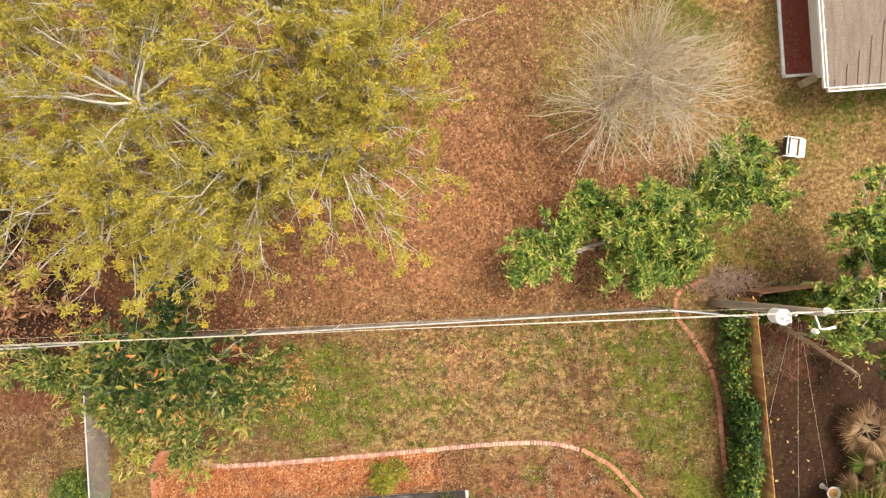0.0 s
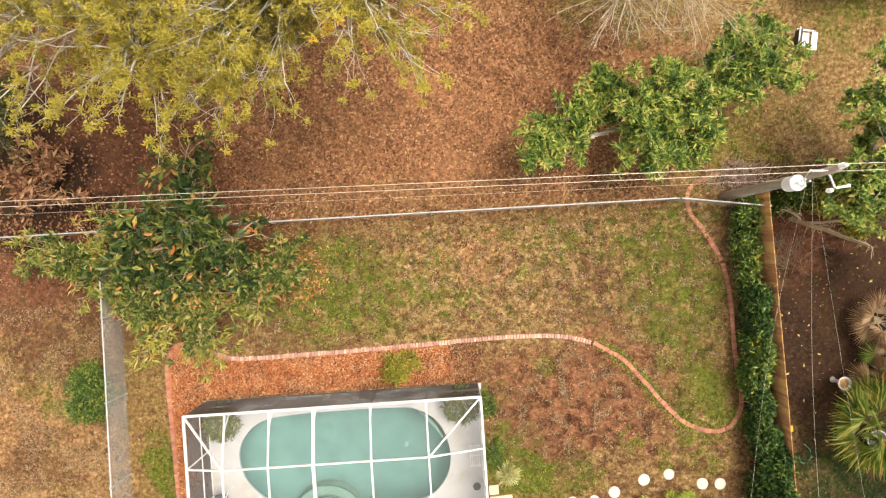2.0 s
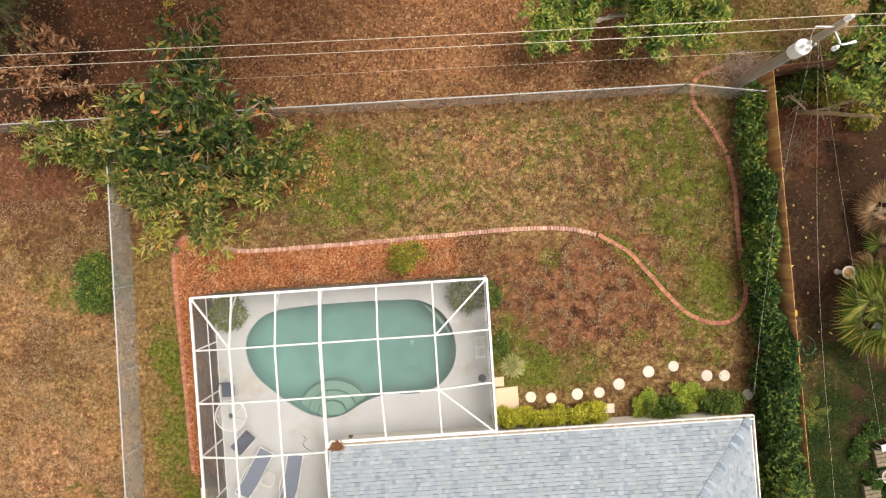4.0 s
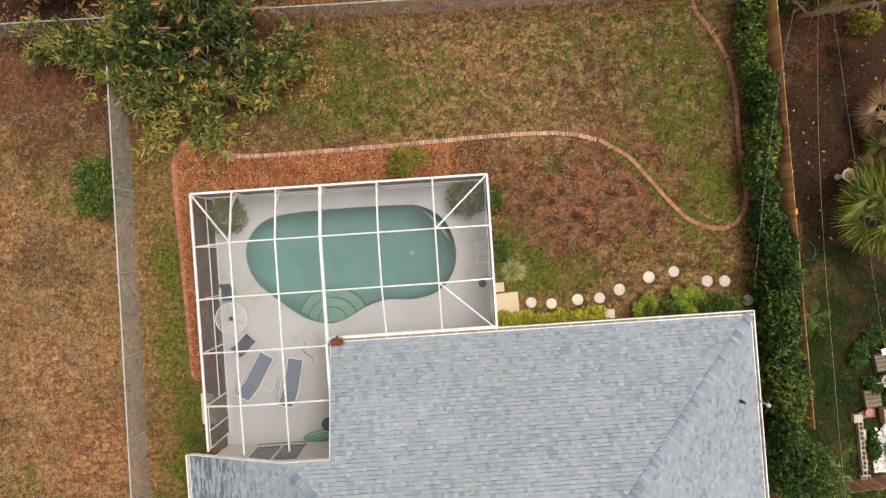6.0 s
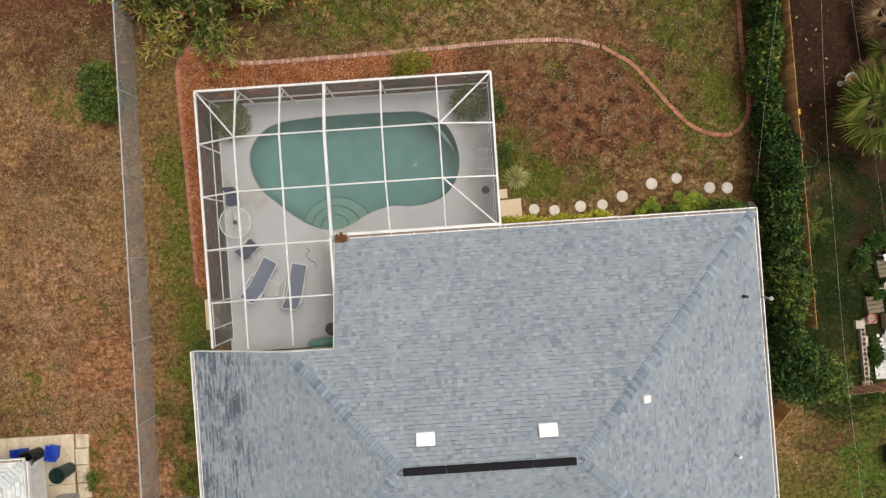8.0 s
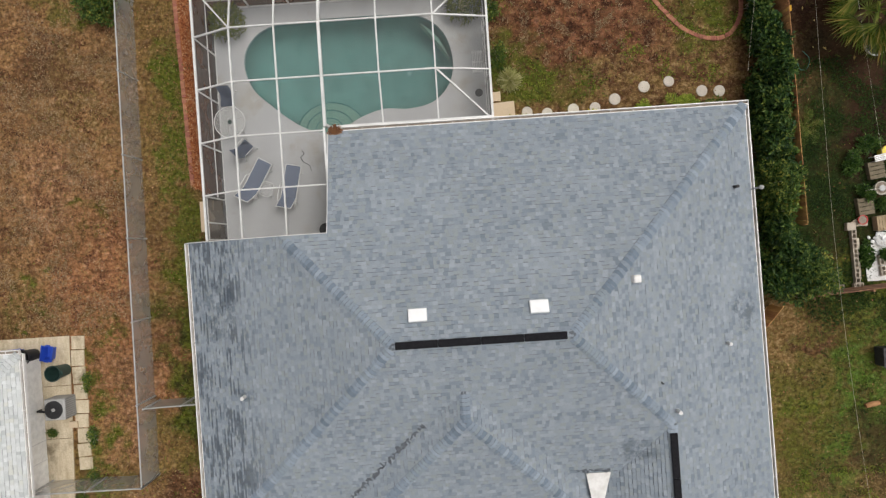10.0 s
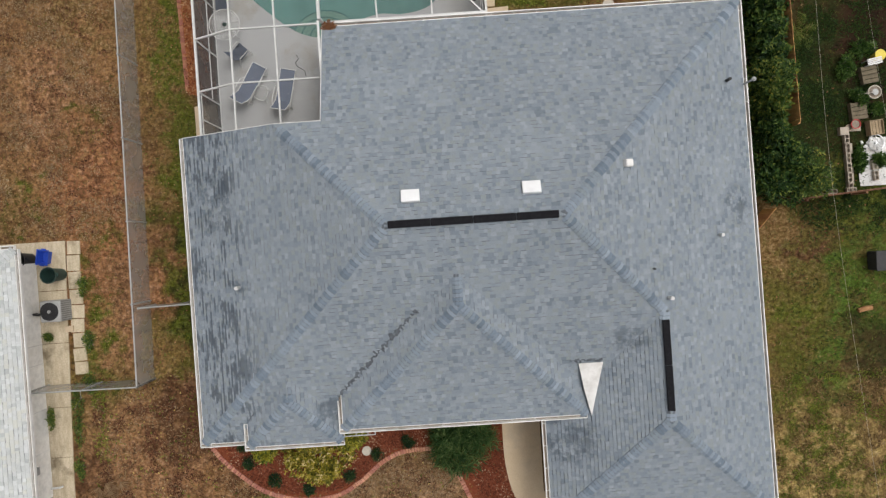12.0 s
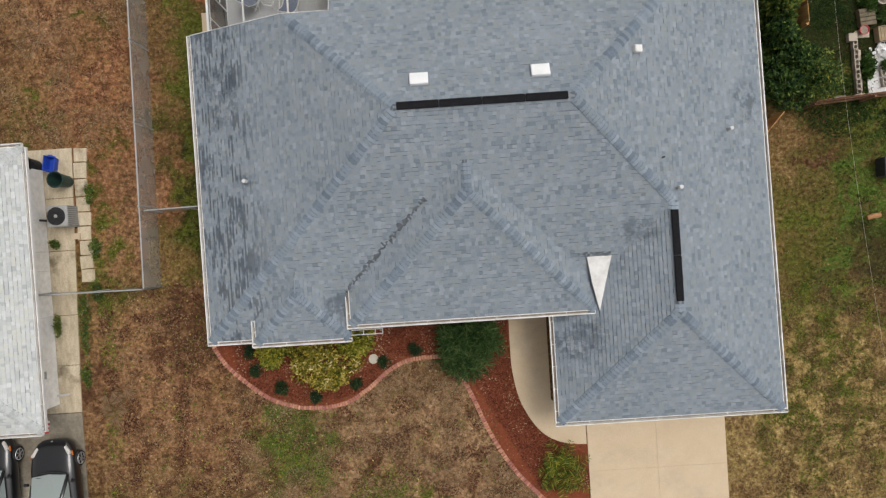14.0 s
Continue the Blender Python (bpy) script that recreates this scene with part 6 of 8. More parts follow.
bg = thing("garden_pot", "dark planter pot beside the lanai wall", "pot", at=(-6.7, -19.25, 0.06))
part("pot", lathe(bmesh.new(), [(0.15, 0), (0.24, 0.4), (0.26, 0.4), (0.26, 0.36), (0.22, 0.34)], sides=18), M_DARK, bg)


# ---- leaves and branches ----
def leaves(C, D, N, L, W, rs, fold=0.18, jag=0.0):
    """Folded pointed leaves: base points C, directions D, normals N, lengths L, widths W."""
    n = len(C)
    D = D / (np.linalg.norm(D, axis=1, keepdims=True) + 1e-9)
    side = np.cross(D, N)
    side /= np.linalg.norm(side, axis=1, keepdims=True) + 1e-9
    up = np.cross(side, D)
    L, W = np.broadcast_to(L, n)[:, None], np.broadcast_to(W, n)[:, None]
    mid = C + D * L * 0.45
    droop = up * L * 0.12
    V = np.stack([C, mid + side * W / 2 + up * W * fold, C + D * L - droop, mid - side * W / 2 + up * W * fold], 1).reshape(-1, 3)
    i = np.arange(n)[:, None] * 4
    F = np.concatenate([i + [[0, 1, 2]], i + [[0, 2, 3]]], 0)
    return V, F


def unit(rs, n):
    v = rs.normal(size=(n, 3))
    return v / np.linalg.norm(v, axis=1, keepdims=True)


def tufts(anchors, out, per, L, W, rs, spread=0.7, up=0.3, jitter=0.06):
    """Leaf clusters round anchor points, fanned outwards."""
    C = np.repeat(anchors, per, 0)
    O = np.repeat(out, per, 0)
    n = len(C)
    D = O * (1 - spread) + unit(rs, n) * spread + np.array([0, 0, up * 0.5])
    N = unit(rs, n) * 0.6 + np.array([0, 0, 1.0])
    s = rs.uniform(0.65, 1.25, n)
    return leaves(C + rs.normal(size=(n, 3)) * jitter, D, N, L * s, W * s, rs)


class Tubes:
    """Collects tapered twigs into one mesh."""

    def __init__(self):
        self.v, self.f, self.n = [], [], 0

    def add(self, pts, r0, r1, sides=4):
        pts = np.asarray(pts, float)
        k = len(pts)
        d = np.gradient(pts, axis=0)
        d /= np.linalg.norm(d, axis=1, keepdims=True) + 1e-9
        ref = np.array([0.3, 0.2, 0.93]) if abs(d[0, 2]) < 0.9 else np.array([1.0, 0, 0])
        u = np.cross(d, ref)
        u /= np.linalg.norm(u, axis=1, keepdims=True) + 1e-9
        w = np.cross(d, u)
        r = np.linspace(r0, r1, k)[:, None, None]
        a = np.linspace(0, 2 * math.pi, sides, endpoint=False)
        ring = pts[:, None, :] + r * (np.cos(a)[None, :, None] * u[:, None, :] + np.sin(a)[None, :, None] * w[:, None, :])
        self.v.append(ring.reshape(-1, 3))
        for i in range(k - 1):
            for j in range(sides):
                p, q = self.n + i * sides + j, self.n + i * sides + (j + 1) % sides
                self.f.append((p, q, q + sides, p + sides))
        self.n += k * sides

    def mesh(self, name, mat, parent):
        return np_mesh(name, np.concatenate(self.v), self.f, mat, parent, smooth=True)


def bend(a, b, rs, wob=0.12, k=6, lift=0.0):
    """A crooked way from a to b."""
    a, b = np.asarray(a, float), np.asarray(b, float)
    t = np.linspace(0, 1, k)[:, None]
    ln = np.linalg.norm(b - a)
    off = np.cumsum(rs.normal(size=(k, 3)) * wob * ln / k, 0)
    off -= t * off[-1]
    return a + (b - a) * t + off + np.array([0, 0, 1.0]) * lift * ln * (t * (1 - t)) * 4


def grow(name, label, category, base, fork, lobes, rs, bark, leafmat, r_trunk=0.2, branches=16, twigs=7, twig_len=0.8, per=10, leaf=(0.2, 0.08), group="", leaf_spread=0.7, inner=0.35, wob=0.14, keep=1.0, drop=0.0, twig_r=0.012):
    """A tree: trunk to the fork, a limb to each lobe (centre, radii), branches to the lobe's skin, twigs and leaves along them."""
    t = thing(name, label, category, group=group, at=base)
    base = np.asarray(base, float)
    tb = Tubes()
    fork = np.asarray(fork, float) - base
    tk = Tubes()
    tk.add(bend((0, 0, 0), fork, rs, 0.08), r_trunk, r_trunk * 0.75, 9)
    tk.mesh("trunk", bark, t)
    A, O = [], []
    for c, rad in lobes:
        c = np.asarray(c, float) - base
        rad = np.broadcast_to(np.asarray(rad, float), 3)
        ln = np.linalg.norm(c - fork)
        limb = bend(fork, c, rs, wob, 9, 0.06)
        lm = Tubes()
        lm.add(limb, r_trunk * 0.6, r_trunk * 0.22, 7)
        lm.mesh("limb", bark, t)
        for _ in range(branches):
            d = unit(rs, 1)[0]
            d[2] = abs(d[2]) * 0.9 - 0.12 - drop * rs.random()
            tip = c + d * rad * rs.uniform(0.75, 1.12)
            st = limb[rs.integers(3, 9)]
            br = bend(st, tip, rs, wob, 7, 0.05)
            tb.add(br, r_trunk * 0.2 * rs.uniform(0.6, 1.2), 0.012, 5)
            for _ in range(twigs):
                i = rs.integers(2, 7)
                o = d * 0.6 + unit(rs, 1)[0] * 0.75
                o[2] += 0.12
                e = br[i] + o * twig_len * rs.uniform(0.4, 1.1)
                tw = bend(br[i], e, rs, wob * 1.2, 4)
                tb.add(tw, twig_r, twig_r * 0.4, 3)
                if rs.random() < keep:
                    for p in (tw[3], tw[2]) if rs.random() < inner else (tw[3],):
                        A.append(p)
                        O.append(o / np.linalg.norm(o))
    tb.mesh("branchwork", bark, t)["kind"] = "stuff"
    if per and A:
        V, F = tufts(np.array(A), np.array(O), per, leaf[0], leaf[1], rs, leaf_spread)
        np_mesh("crown", V, F, leafmat, t)["kind"] = "stuff"
    return t


M_PALEBARK = surface("pale_lichen_bark", (0.34, 0.31, 0.24), (0.54, 0.50, 0.41), 5, 0.9, bump=0.6)
M_GREYTWIG = surface("grey_twig", (0.34, 0.28, 0.20), (0.48, 0.40, 0.29), 7, 0.9, bump=0.4)
M_LIMB = surface("pale_broken_limb", (0.36, 0.27, 0.15), (0.52, 0.42, 0.27), 6, 0.9, bump=0.5)
M_DARKTWIG = surface("dark_twig", (0.12, 0.10, 0.065), (0.22, 0.18, 0.12), 7, 0.9, bump=0.4)
M_DEADWOOD = surface("dead_wood", (0.30, 0.22, 0.13), (0.44, 0.34, 0.22), 6, 0.9, bump=0.5)
M_OAKLEAF = leafy("yellow_green_leaves", [(0.0, (0.15, 0.12, 0.022)), (0.35, (0.27, 0.225, 0.034)), (0.65, (0.38, 0.315, 0.045)), (0.88, (0.40, 0.35, 0.05)), (1.0, (0.62, 0.33, 0.03))], scale=0.8, drift_weight=2.0, leaf_weight=0.4)
M_MANGO = leafy("mango_leaves", [(0.0, (0.022, 0.062, 0.016)), (0.35, (0.10, 0.18, 0.034)), (0.6, (0.25, 0.32, 0.055)), (0.82, (0.42, 0.42, 0.10)), (1.0, (0.54, 0.40, 0.17))], scale=1.7, drift_weight=1.7, leaf_weight=0.7)
M_MAGNOLIA = leafy("magnolia_leaves", [(0.0, (0.010, 0.030, 0.008)), (0.45, (0.040, 0.072, 0.015)), (0.75, (0.10, 0.135, 0.026)), (0.92, (0.20, 0.23, 0.05)), (0.97, (0.44, 0.36, 0.10)), (1.0, (0.5, 0.19, 0.05))], 0.4, scale=1.2, drift_weight=0.6)
M_CUTLEAF = leafy("wilting_leaves", [(0.0, (0.03, 0.06, 0.01)), (0.45, (0.10, 0.14, 0.025)), (0.75, (0.28, 0.27, 0.07)), (0.93, (0.42, 0.36, 0.14)), (1.0, (0.46, 0.18, 0.05))], scale=0.9)
M_SPRAY = leafy("yellow_spray_leaves", [(0.0, (0.10, 0.14, 0.02)), (0.5, (0.28, 0.29, 0.05)), (0.9, (0.48, 0.42, 0.13)), (1.0, (0.50, 0.24, 0.06))], scale=0.9)
M_DRYLEAF = leafy("dried_leaves", [(0.0, (0.07, 0.026, 0.012)), (0.5, (0.28, 0.13, 0.062)), (1.0, (0.52, 0.32, 0.18))], 0.8, 0.9)
M_GREYLEAF = leafy("grey_green_leaves", [(0.0, (0.03, 0.045, 0.012)), (1.0, (0.11, 0.12, 0.035))], 0.8, 0.9)
M_HEDGE = leafy("hedge_leaves", [(0.0, (0.010, 0.034, 0.009)), (0.5, (0.037, 0.088, 0.018)), (0.82, (0.082, 0.15, 0.028)), (1.0, (0.2, 0.25, 0.045))], scale=2.0, drift_weight=1.0)
M_LIME = leafy("variegated_leaves", [(0.0, (0.16, 0.20, 0.015)), (0.5, (0.44, 0.43, 0.04)), (1.0, (0.68, 0.60, 0.10))], scale=1.5)
M_CREAM = leafy("cream_spotted_leaves", [(0.0, (0.04, 0.055, 0.008)), (0.4, (0.20, 0.19, 0.02)), (0.75, (0.50, 0.40, 0.05)), (1.0, (0.82, 0.68, 0.40))], scale=2.2, drift_weight=1.6, leaf_weight=0.7)
M_FRONTLEAF = leafy("front_shrub_leaves", [(0.0, (0.05, 0.085, 0.012)), (0.5, (0.25, 0.25, 0.022)), (0.9, (0.50, 0.44, 0.05)), (1.0, (0.5, 0.45, 0.15))], scale=2.0)
M_DARKLEAF = leafy("dark_shrub_leaves", [(0.0, (0.006, 0.022, 0.008)), (0.7, (0.02, 0.055, 0.016)), (1.0, (0.06, 0.10, 0.02))], scale=1.5)
M_BEDLEAF = leafy("bed_shrub_leaves", [(0.0, (0.07, 0.10, 0.01)), (0.5, (0.24, 0.25, 0.03)), (0.9, (0.44, 0.38, 0.06)), (1.0, (0.5, 0.22, 0.05))], scale=2.0)
M_JUNIPER = leafy("feathery_leaves", [(0.0, (0.025, 0.07, 0.02)), (0.6, (0.08, 0.16, 0.05)), (1.0, (0.20, 0.27, 0.09))], scale=1.5)
M_MIDLEAF = leafy("shrub_leaves", [(0.0, (0.02, 0.055, 0.012)), (0.55, (0.08, 0.145, 0.025)), (0.9, (0.20, 0.25, 0.045)), (1.0, (0.34, 0.32, 0.05))], scale=1.8)
M_SIDEPLANT = leafy("garden_plant_leaves", [(0.0, (0.012, 0.042, 0.006)), (0.6, (0.045, 0.11, 0.014)), (1.0, (0.13, 0.21, 0.04))], scale=2.0)
M_PALM = leafy("palm_fronds", [(0.0, (0.04, 0.085, 0.016)), (0.5, (0.11, 0.17, 0.03)), (0.85, (0.24, 0.27, 0.06)), (1.0, (0.38, 0.32, 0.12))], 0.4, scale=1.2)
M_FRONTPALM = leafy("front_palm_fronds", [(0.0, (0.03, 0.07, 0.01)), (0.5, (0.12, 0.16, 0.02)), (0.85, (0.30, 0.30, 0.04)), (1.0, (0.44, 0.40, 0.09))], scale=2.0, drift_weight=0.5)
M_BRUSHWOOD = surface("reddish_brushwood", (0.20, 0.12, 0.09), (0.42, 0.31, 0.25), 5, 0.9, bump=0.4)
M_FERN = leafy("fern_fronds", [(0.0, (0.10, 0.17, 0.02)), (0.6, (0.26, 0.33, 0.04)), (1.0, (0.42, 0.44, 0.08))], scale=1.5)
M_BRIGHTPALM = leafy("bright_palm_fronds", [(0.0, (0.05, 0.10, 0.016)), (0.45, (0.17, 0.24, 0.04)), (0.8, (0.34, 0.37, 0.08)), (1.0, (0.52, 0.40, 0.14))], 0.4, scale=1.2)
M_DRYPALM = leafy("dry_fronds", [(0.0, (0.20, 0.11, 0.05)), (1.0, (0.50, 0.36, 0.22))], scale=1.2)

# big yellowing trees over the back lot
rs = np.random.default_rng(11)
grow("yellow_tree", "tall tree with yellow-green leaves and pale branches", "tree", (-9.5, 5.6, 0), (-9.0, 5.2, 4.6),
     [((-7.2, 4.0, 9.6), (3.2, 2.8, 2.2)), ((-8.5, 1.6, 8.6), (3.0, 2.4, 2.0)), ((-11.5, 2.6, 8.4), (3.0, 2.6, 1.8)), ((-12.6, 5.4, 9.2), (3.0, 2.8, 2.0)), ((-8.6, 8.0, 9.4), (3.4, 2.6, 2.0)), ((-13.5, 9.0, 8.4), (3.4, 3, 2.0))],
     rs, M_PALEBARK, M_OAKLEAF, 0.22, 34, 15, 0.95, 36, (0.105, 0.038), group="yellowing trees", keep=0.8, twig_r=0.010, leaf_spread=0.95)
grow("yellow_tree", "tall tree with yellow-green leaves and pale branches", "tree", (-3.6, 5.8, 0), (-3.5, 5.6, 4.5),
     [((-2.6, 2.4, 9.3), (2.4, 2.2, 2.0)), ((-4.6, 2.3, 9.6), (2.4, 2.2, 2.0)), ((-6.0, 1.1, 8.6), (2.0, 1.6, 1.5)), ((-1.4, 4.8, 9.4), (2.2, 2.5, 2.2)), ((-3.6, 5.8, 10.6), (3.0, 2.4, 2.0)), ((-2.8, 8.8, 9.0), (3.6, 2.4, 2.0))],
     rs, M_PALEBARK, M_OAKLEAF, 0.2, 34, 15, 0.95, 36, (0.105, 0.038), group="yellowing trees", keep=0.8, twig_r=0.010, leaf_spread=0.95)
# bare grey tree
grow("bare_tree", "bare tree with a haze of fine grey twigs", "tree", (7.1, 5.5, 0), (7.0, 5.3, 2.2),
     [((7.1, 5.2, 5.0), (2.7, 2.3, 2.0)), ((5.7, 4.2, 4.2), (2.4, 2.2, 1.9)), ((8.4, 4.2, 4.2), (2.2, 2.1, 1.9)), ((7.1, 6.2, 4.4), (2.3, 1.6, 1.8))],
     rs, M_GREYTWIG, M_OAKLEAF, 0.075, 54, 16, 1.0, 0, wob=0.13, twig_r=0.0055)
# mango
grow("mango_tree", "leafy green mango tree with pale flower tips", "tree", (7.3, 0.2, 0), (7.2, 0.1, 1.3),
     [((7.3, 0.9, 3.0), (1.2, 1.0, 0.8)), ((8.4, 0.2, 3.0), (1.1, 1.1, 0.8)), ((6.5, 0.2, 2.8), (1.0, 1.1, 0.7)), ((7.2, -1.0, 2.6), (1.4, 0.8, 0.7)), ((8.6, -0.9, 2.4), (0.9, 0.8, 0.6)), ((10.6, 2.5, 2.7), (1.1, 1.0, 0.7)), ((11.6, 1.6, 2.4), (1.1, 0.9, 0.6)), ((10.5, 1.2, 2.2), (0.8, 0.7, 0.5)), ((5.4, 1.3, 2.1), (0.7, 0.5, 0.4)), ((4.1, 0.3, 2.0), (0.9, 0.55, 0.4)), ((3.0, -0.7, 1.9), (0.8, 0.6, 0.4))],
     rs, M_BARK, M_MANGO, 0.16, 16, 7, 0.42, 20, (0.27, 0.07), leaf_spread=0.9, inner=0.3)
# magnolia with broken limbs
grow("magnolia_tree", "dark green magnolia tree with large glossy leaves", "tree", (-10.2, -3.3, 0), (-10.0, -3.1, 1.3),
     [((-9.6, -2.3, 3.2), (1.3, 1.2, 1.0)), ((-8.4, -3.4, 2.6), (1.5, 1.2, 0.9)), ((-9.6, -4.2, 2.2), (1.4, 1.1, 0.8)), ((-9.9, -0.8, 3.0), (0.5, 0.9, 0.6)), ((-11.4, -2.3, 2.4), (1.1, 0.9, 0.7)), ((-12.6, -3.6, 1.8), (1.3, 0.9, 0.5)), ((-11.3, -4.6, 1.5), (1.2, 1.0, 0.5))],
     rs, M_LIMB, M_MAGNOLIA, 0.2, 9, 5, 0.78, 9, (0.40, 0.14), leaf_spread=0.75, inner=0.25, keep=0.84, wob=0.2)
grow("broken_branches", "fallen leafy branches with wilting yellow-green leaves", "branches", (-11.6, -5.4, 0.05), (-11.5, -5.3, 0.5),
     [((-13.4, -3.4, 1.3), (1.8, 1.1, 0.6)), ((-12.4, -5.2, 1.1), (1.5, 1.2, 0.6)), ((-10.8, -6.4, 0.8), (1.0, 1.3, 0.5)), ((-9.2, -5.4, 1.1), (1.6, 1.0, 0.6)), ((-15.6, -3.4, 0.9), (1.6, 0.9, 0.5)), ((-7.3, -4.4, 0.8), (1.0, 0.8, 0.4))],
     rs, M_LIMB, M_CUTLEAF, 0.09, 17, 5, 0.6, 9, (0.32, 0.10), leaf_spread=0.6, inner=0.6)
grow("broken_branches", "long bare broken shoots with sprays of yellow-green leaves", "branches", (-11.0, -5.6, 0.05), (-11.0, -5.6, 0.7),
     [((-10.4, -7.7, 0.6), (0.7, 0.9, 0.4)), ((-12.7, -7.2, 0.6), (0.8, 0.9, 0.4)), ((-15.4, -4.6, 0.8), (1.2, 0.7, 0.4)), ((-8.1, -6.0, 0.7), (0.9, 0.8, 0.4)), ((-16.6, -3.2, 0.9), (0.9, 0.6, 0.4)), ((-13.2, -6.0, 0.8), (0.9, 0.7, 0.4)), ((-14.4, -2.6, 1.2), (0.8, 0.6, 0.4))],
     rs, M_LIMB, M_SPRAY, 0.06, 9, 3, 0.45, 7, (0.34, 0.075), leaf_spread=0.55, inner=0.3)
grow("dried_branches", "heap of cut branches with dried tan leaves", "branches", (-16.7, -0.4, 0.05), (-16.7, -0.4, 0.35),
     [((-16.9, 0.5, 0.6), (1.1, 0.8, 0.4)), ((-16.5, -0.8, 0.5), (1.2, 0.8, 0.35))],
     rs, M_DEADWOOD, M_DRYLEAF, 0.06, 13, 5, 0.5, 7, (0.34, 0.10), leaf_spread=0.7, inner=0.6)
grow("grey_shrub_tree", "small grey-green half-bare tree", "tree", (-18.3, 1.9, 0), (-18.2, 1.9, 1.0),
     [((-17.6, 1.8, 2.4), (1.7, 1.6, 1.0)), ((-19.2, 2.6, 2.6), (1.8, 1.6, 1.0))],
     rs, M_DARKTWIG, M_GREYLEAF, 0.1, 36, 10, 0.7, 18, (0.12, 0.035), leaf_spread=0.7)
# tree on the eastern lot
grow("green_tree", "dense green broadleaf tree in the neighbouring yard", "tree", (15.2, -2.8, 0), (15.0, -2.8, 1.8),
     [((14.6, -2.2, 4.2), (1.7, 1.8, 1.2)), ((15.0, 0.4, 3.6), (1.5, 1.2, 1.0)), ((16.2, -5.6, 3.2), (0.9, 1.0, 0.8)), ((16.6, -3.0, 4.0), (2.0, 2.6, 1.2)), ((13.7, -3.4, 3.2), (1.0, 1.0, 0.9))],
     rs, M_BARK, M_MANGO, 0.18, 18, 8, 0.5, 16, (0.22, 0.09), leaf_spread=0.85, inner=0.6)
# leaning dead tree by the pole
rs = np.random.default_rng(5)
dt = thing("dead_tree", "leaning dead tree with bare pale limbs", "tree", at=(13.5, -4.0, 0))
stem = bend((0, 0, 0), (0.08, -1.13, 4.2), rs, 0.05, 10)
fork = bend((0.02, -0.2, 0.9), (0.75, -0.15, 2.9), rs, 0.08, 8)
bough = bend((0.0, -0.05, 0.5), (-1.0, 0.35, 1.2), rs, 0.14, 7)
tk = Tubes()
tk.add(stem, 0.10, 0.055, 8)
tk.mesh("trunk", M_DEADWOOD, dt)
tb = Tubes()
tb.add(fork, 0.06, 0.025, 6)
tb.add(bough, 0.05, 0.014, 6)
for src, n_, ln in ((stem, 14, 0.7), (fork, 12, 0.6), (bough, 16, 0.7)):
    for _ in range(n_):
        p = src[rs.integers(2, len(src))]
        b_ = bend(p, p + unit(rs, 1)[0] * np.array([1.0, 1.0, 0.5]) * ln * rs.uniform(0.35, 1.0), rs, 0.3, 5)
        b_[:, 2] = np.maximum(b_[:, 2], 0.03)
        tb.add(b_, 0.016, 0.006, 4)
        tb.add(bend(b_[3], b_[3] + unit(rs, 1)[0] * np.array([0.4, 0.4, 0.15]), rs, 0.3, 4), 0.008, 0.004, 3)
tb.mesh("branchwork", M_DEADWOOD, dt)["kind"] = "stuff"
# cut brush by the back fence corner
bp = thing("brush_pile", "pile of cut grey twigs and prunings", "brush pile", at=(11.36, -2.12, 0))
tb = Tubes()
for _ in range(320):
    p = rs.normal(size=3) * np.array([0.6, 0.28, 0.12]) + np.array([0, 0, 0.2])
    d = rs.normal(size=3) * np.array([1, 1, 0.2])
    tb.add(bend(p - d * 0.2, p + d * 0.25, rs, 0.25, 4), 0.014, 0.006, 3)
tb.mesh("branchwork", M_BRUSHWOOD, bp)["kind"] = "stuff"


# ---- shrubs ----
def shrub(name, label, at, rad, n, leafmat, leaf=(0.1, 0.05), seed=1, group="", flat=0.75, stems=14, rz=0):
    rs = np.random.default_rng(seed)
    t = thing(name, label, "shrub", group=group, at=at, rz=rz)
    rad = np.asarray(rad, float)
    tb = Tubes()
    blobs = unit(rs, 9) * rad * 0.62
    blobs[:, 2] = np.abs(blobs[:, 2]) * flat + rad[2] * 0.35
    for _ in range(stems):
        e = blobs[rs.integers(0, 9)] + rs.normal(size=3) * rad * 0.2
        e[2] = max(e[2], 0.08)
        tb.add(bend(rs.normal(size=3) * np.array([0.08, 0.08, 0]), e, rs, 0.2, 5), 0.02, 0.006, 4)
    tb.mesh("stems", M_BARK, t)
    c = blobs[rs.integers(0, 9, n)]
    d = unit(rs, n)
    A = c + d * rad * 0.5 * rs.uniform(0.35, 1.05, n)[:, None] ** 0.6
    A[:, 2] = np.maximum(A[:, 2], 0.03)
    V, F = tufts(A, d + np.array([0, 0, 0.5]), 4, leaf[0], leaf[1], rs, 0.7, jitter=0.03)
    np_mesh("foliage", V, F, leafmat, t)["kind"] = "stuff"
    return t


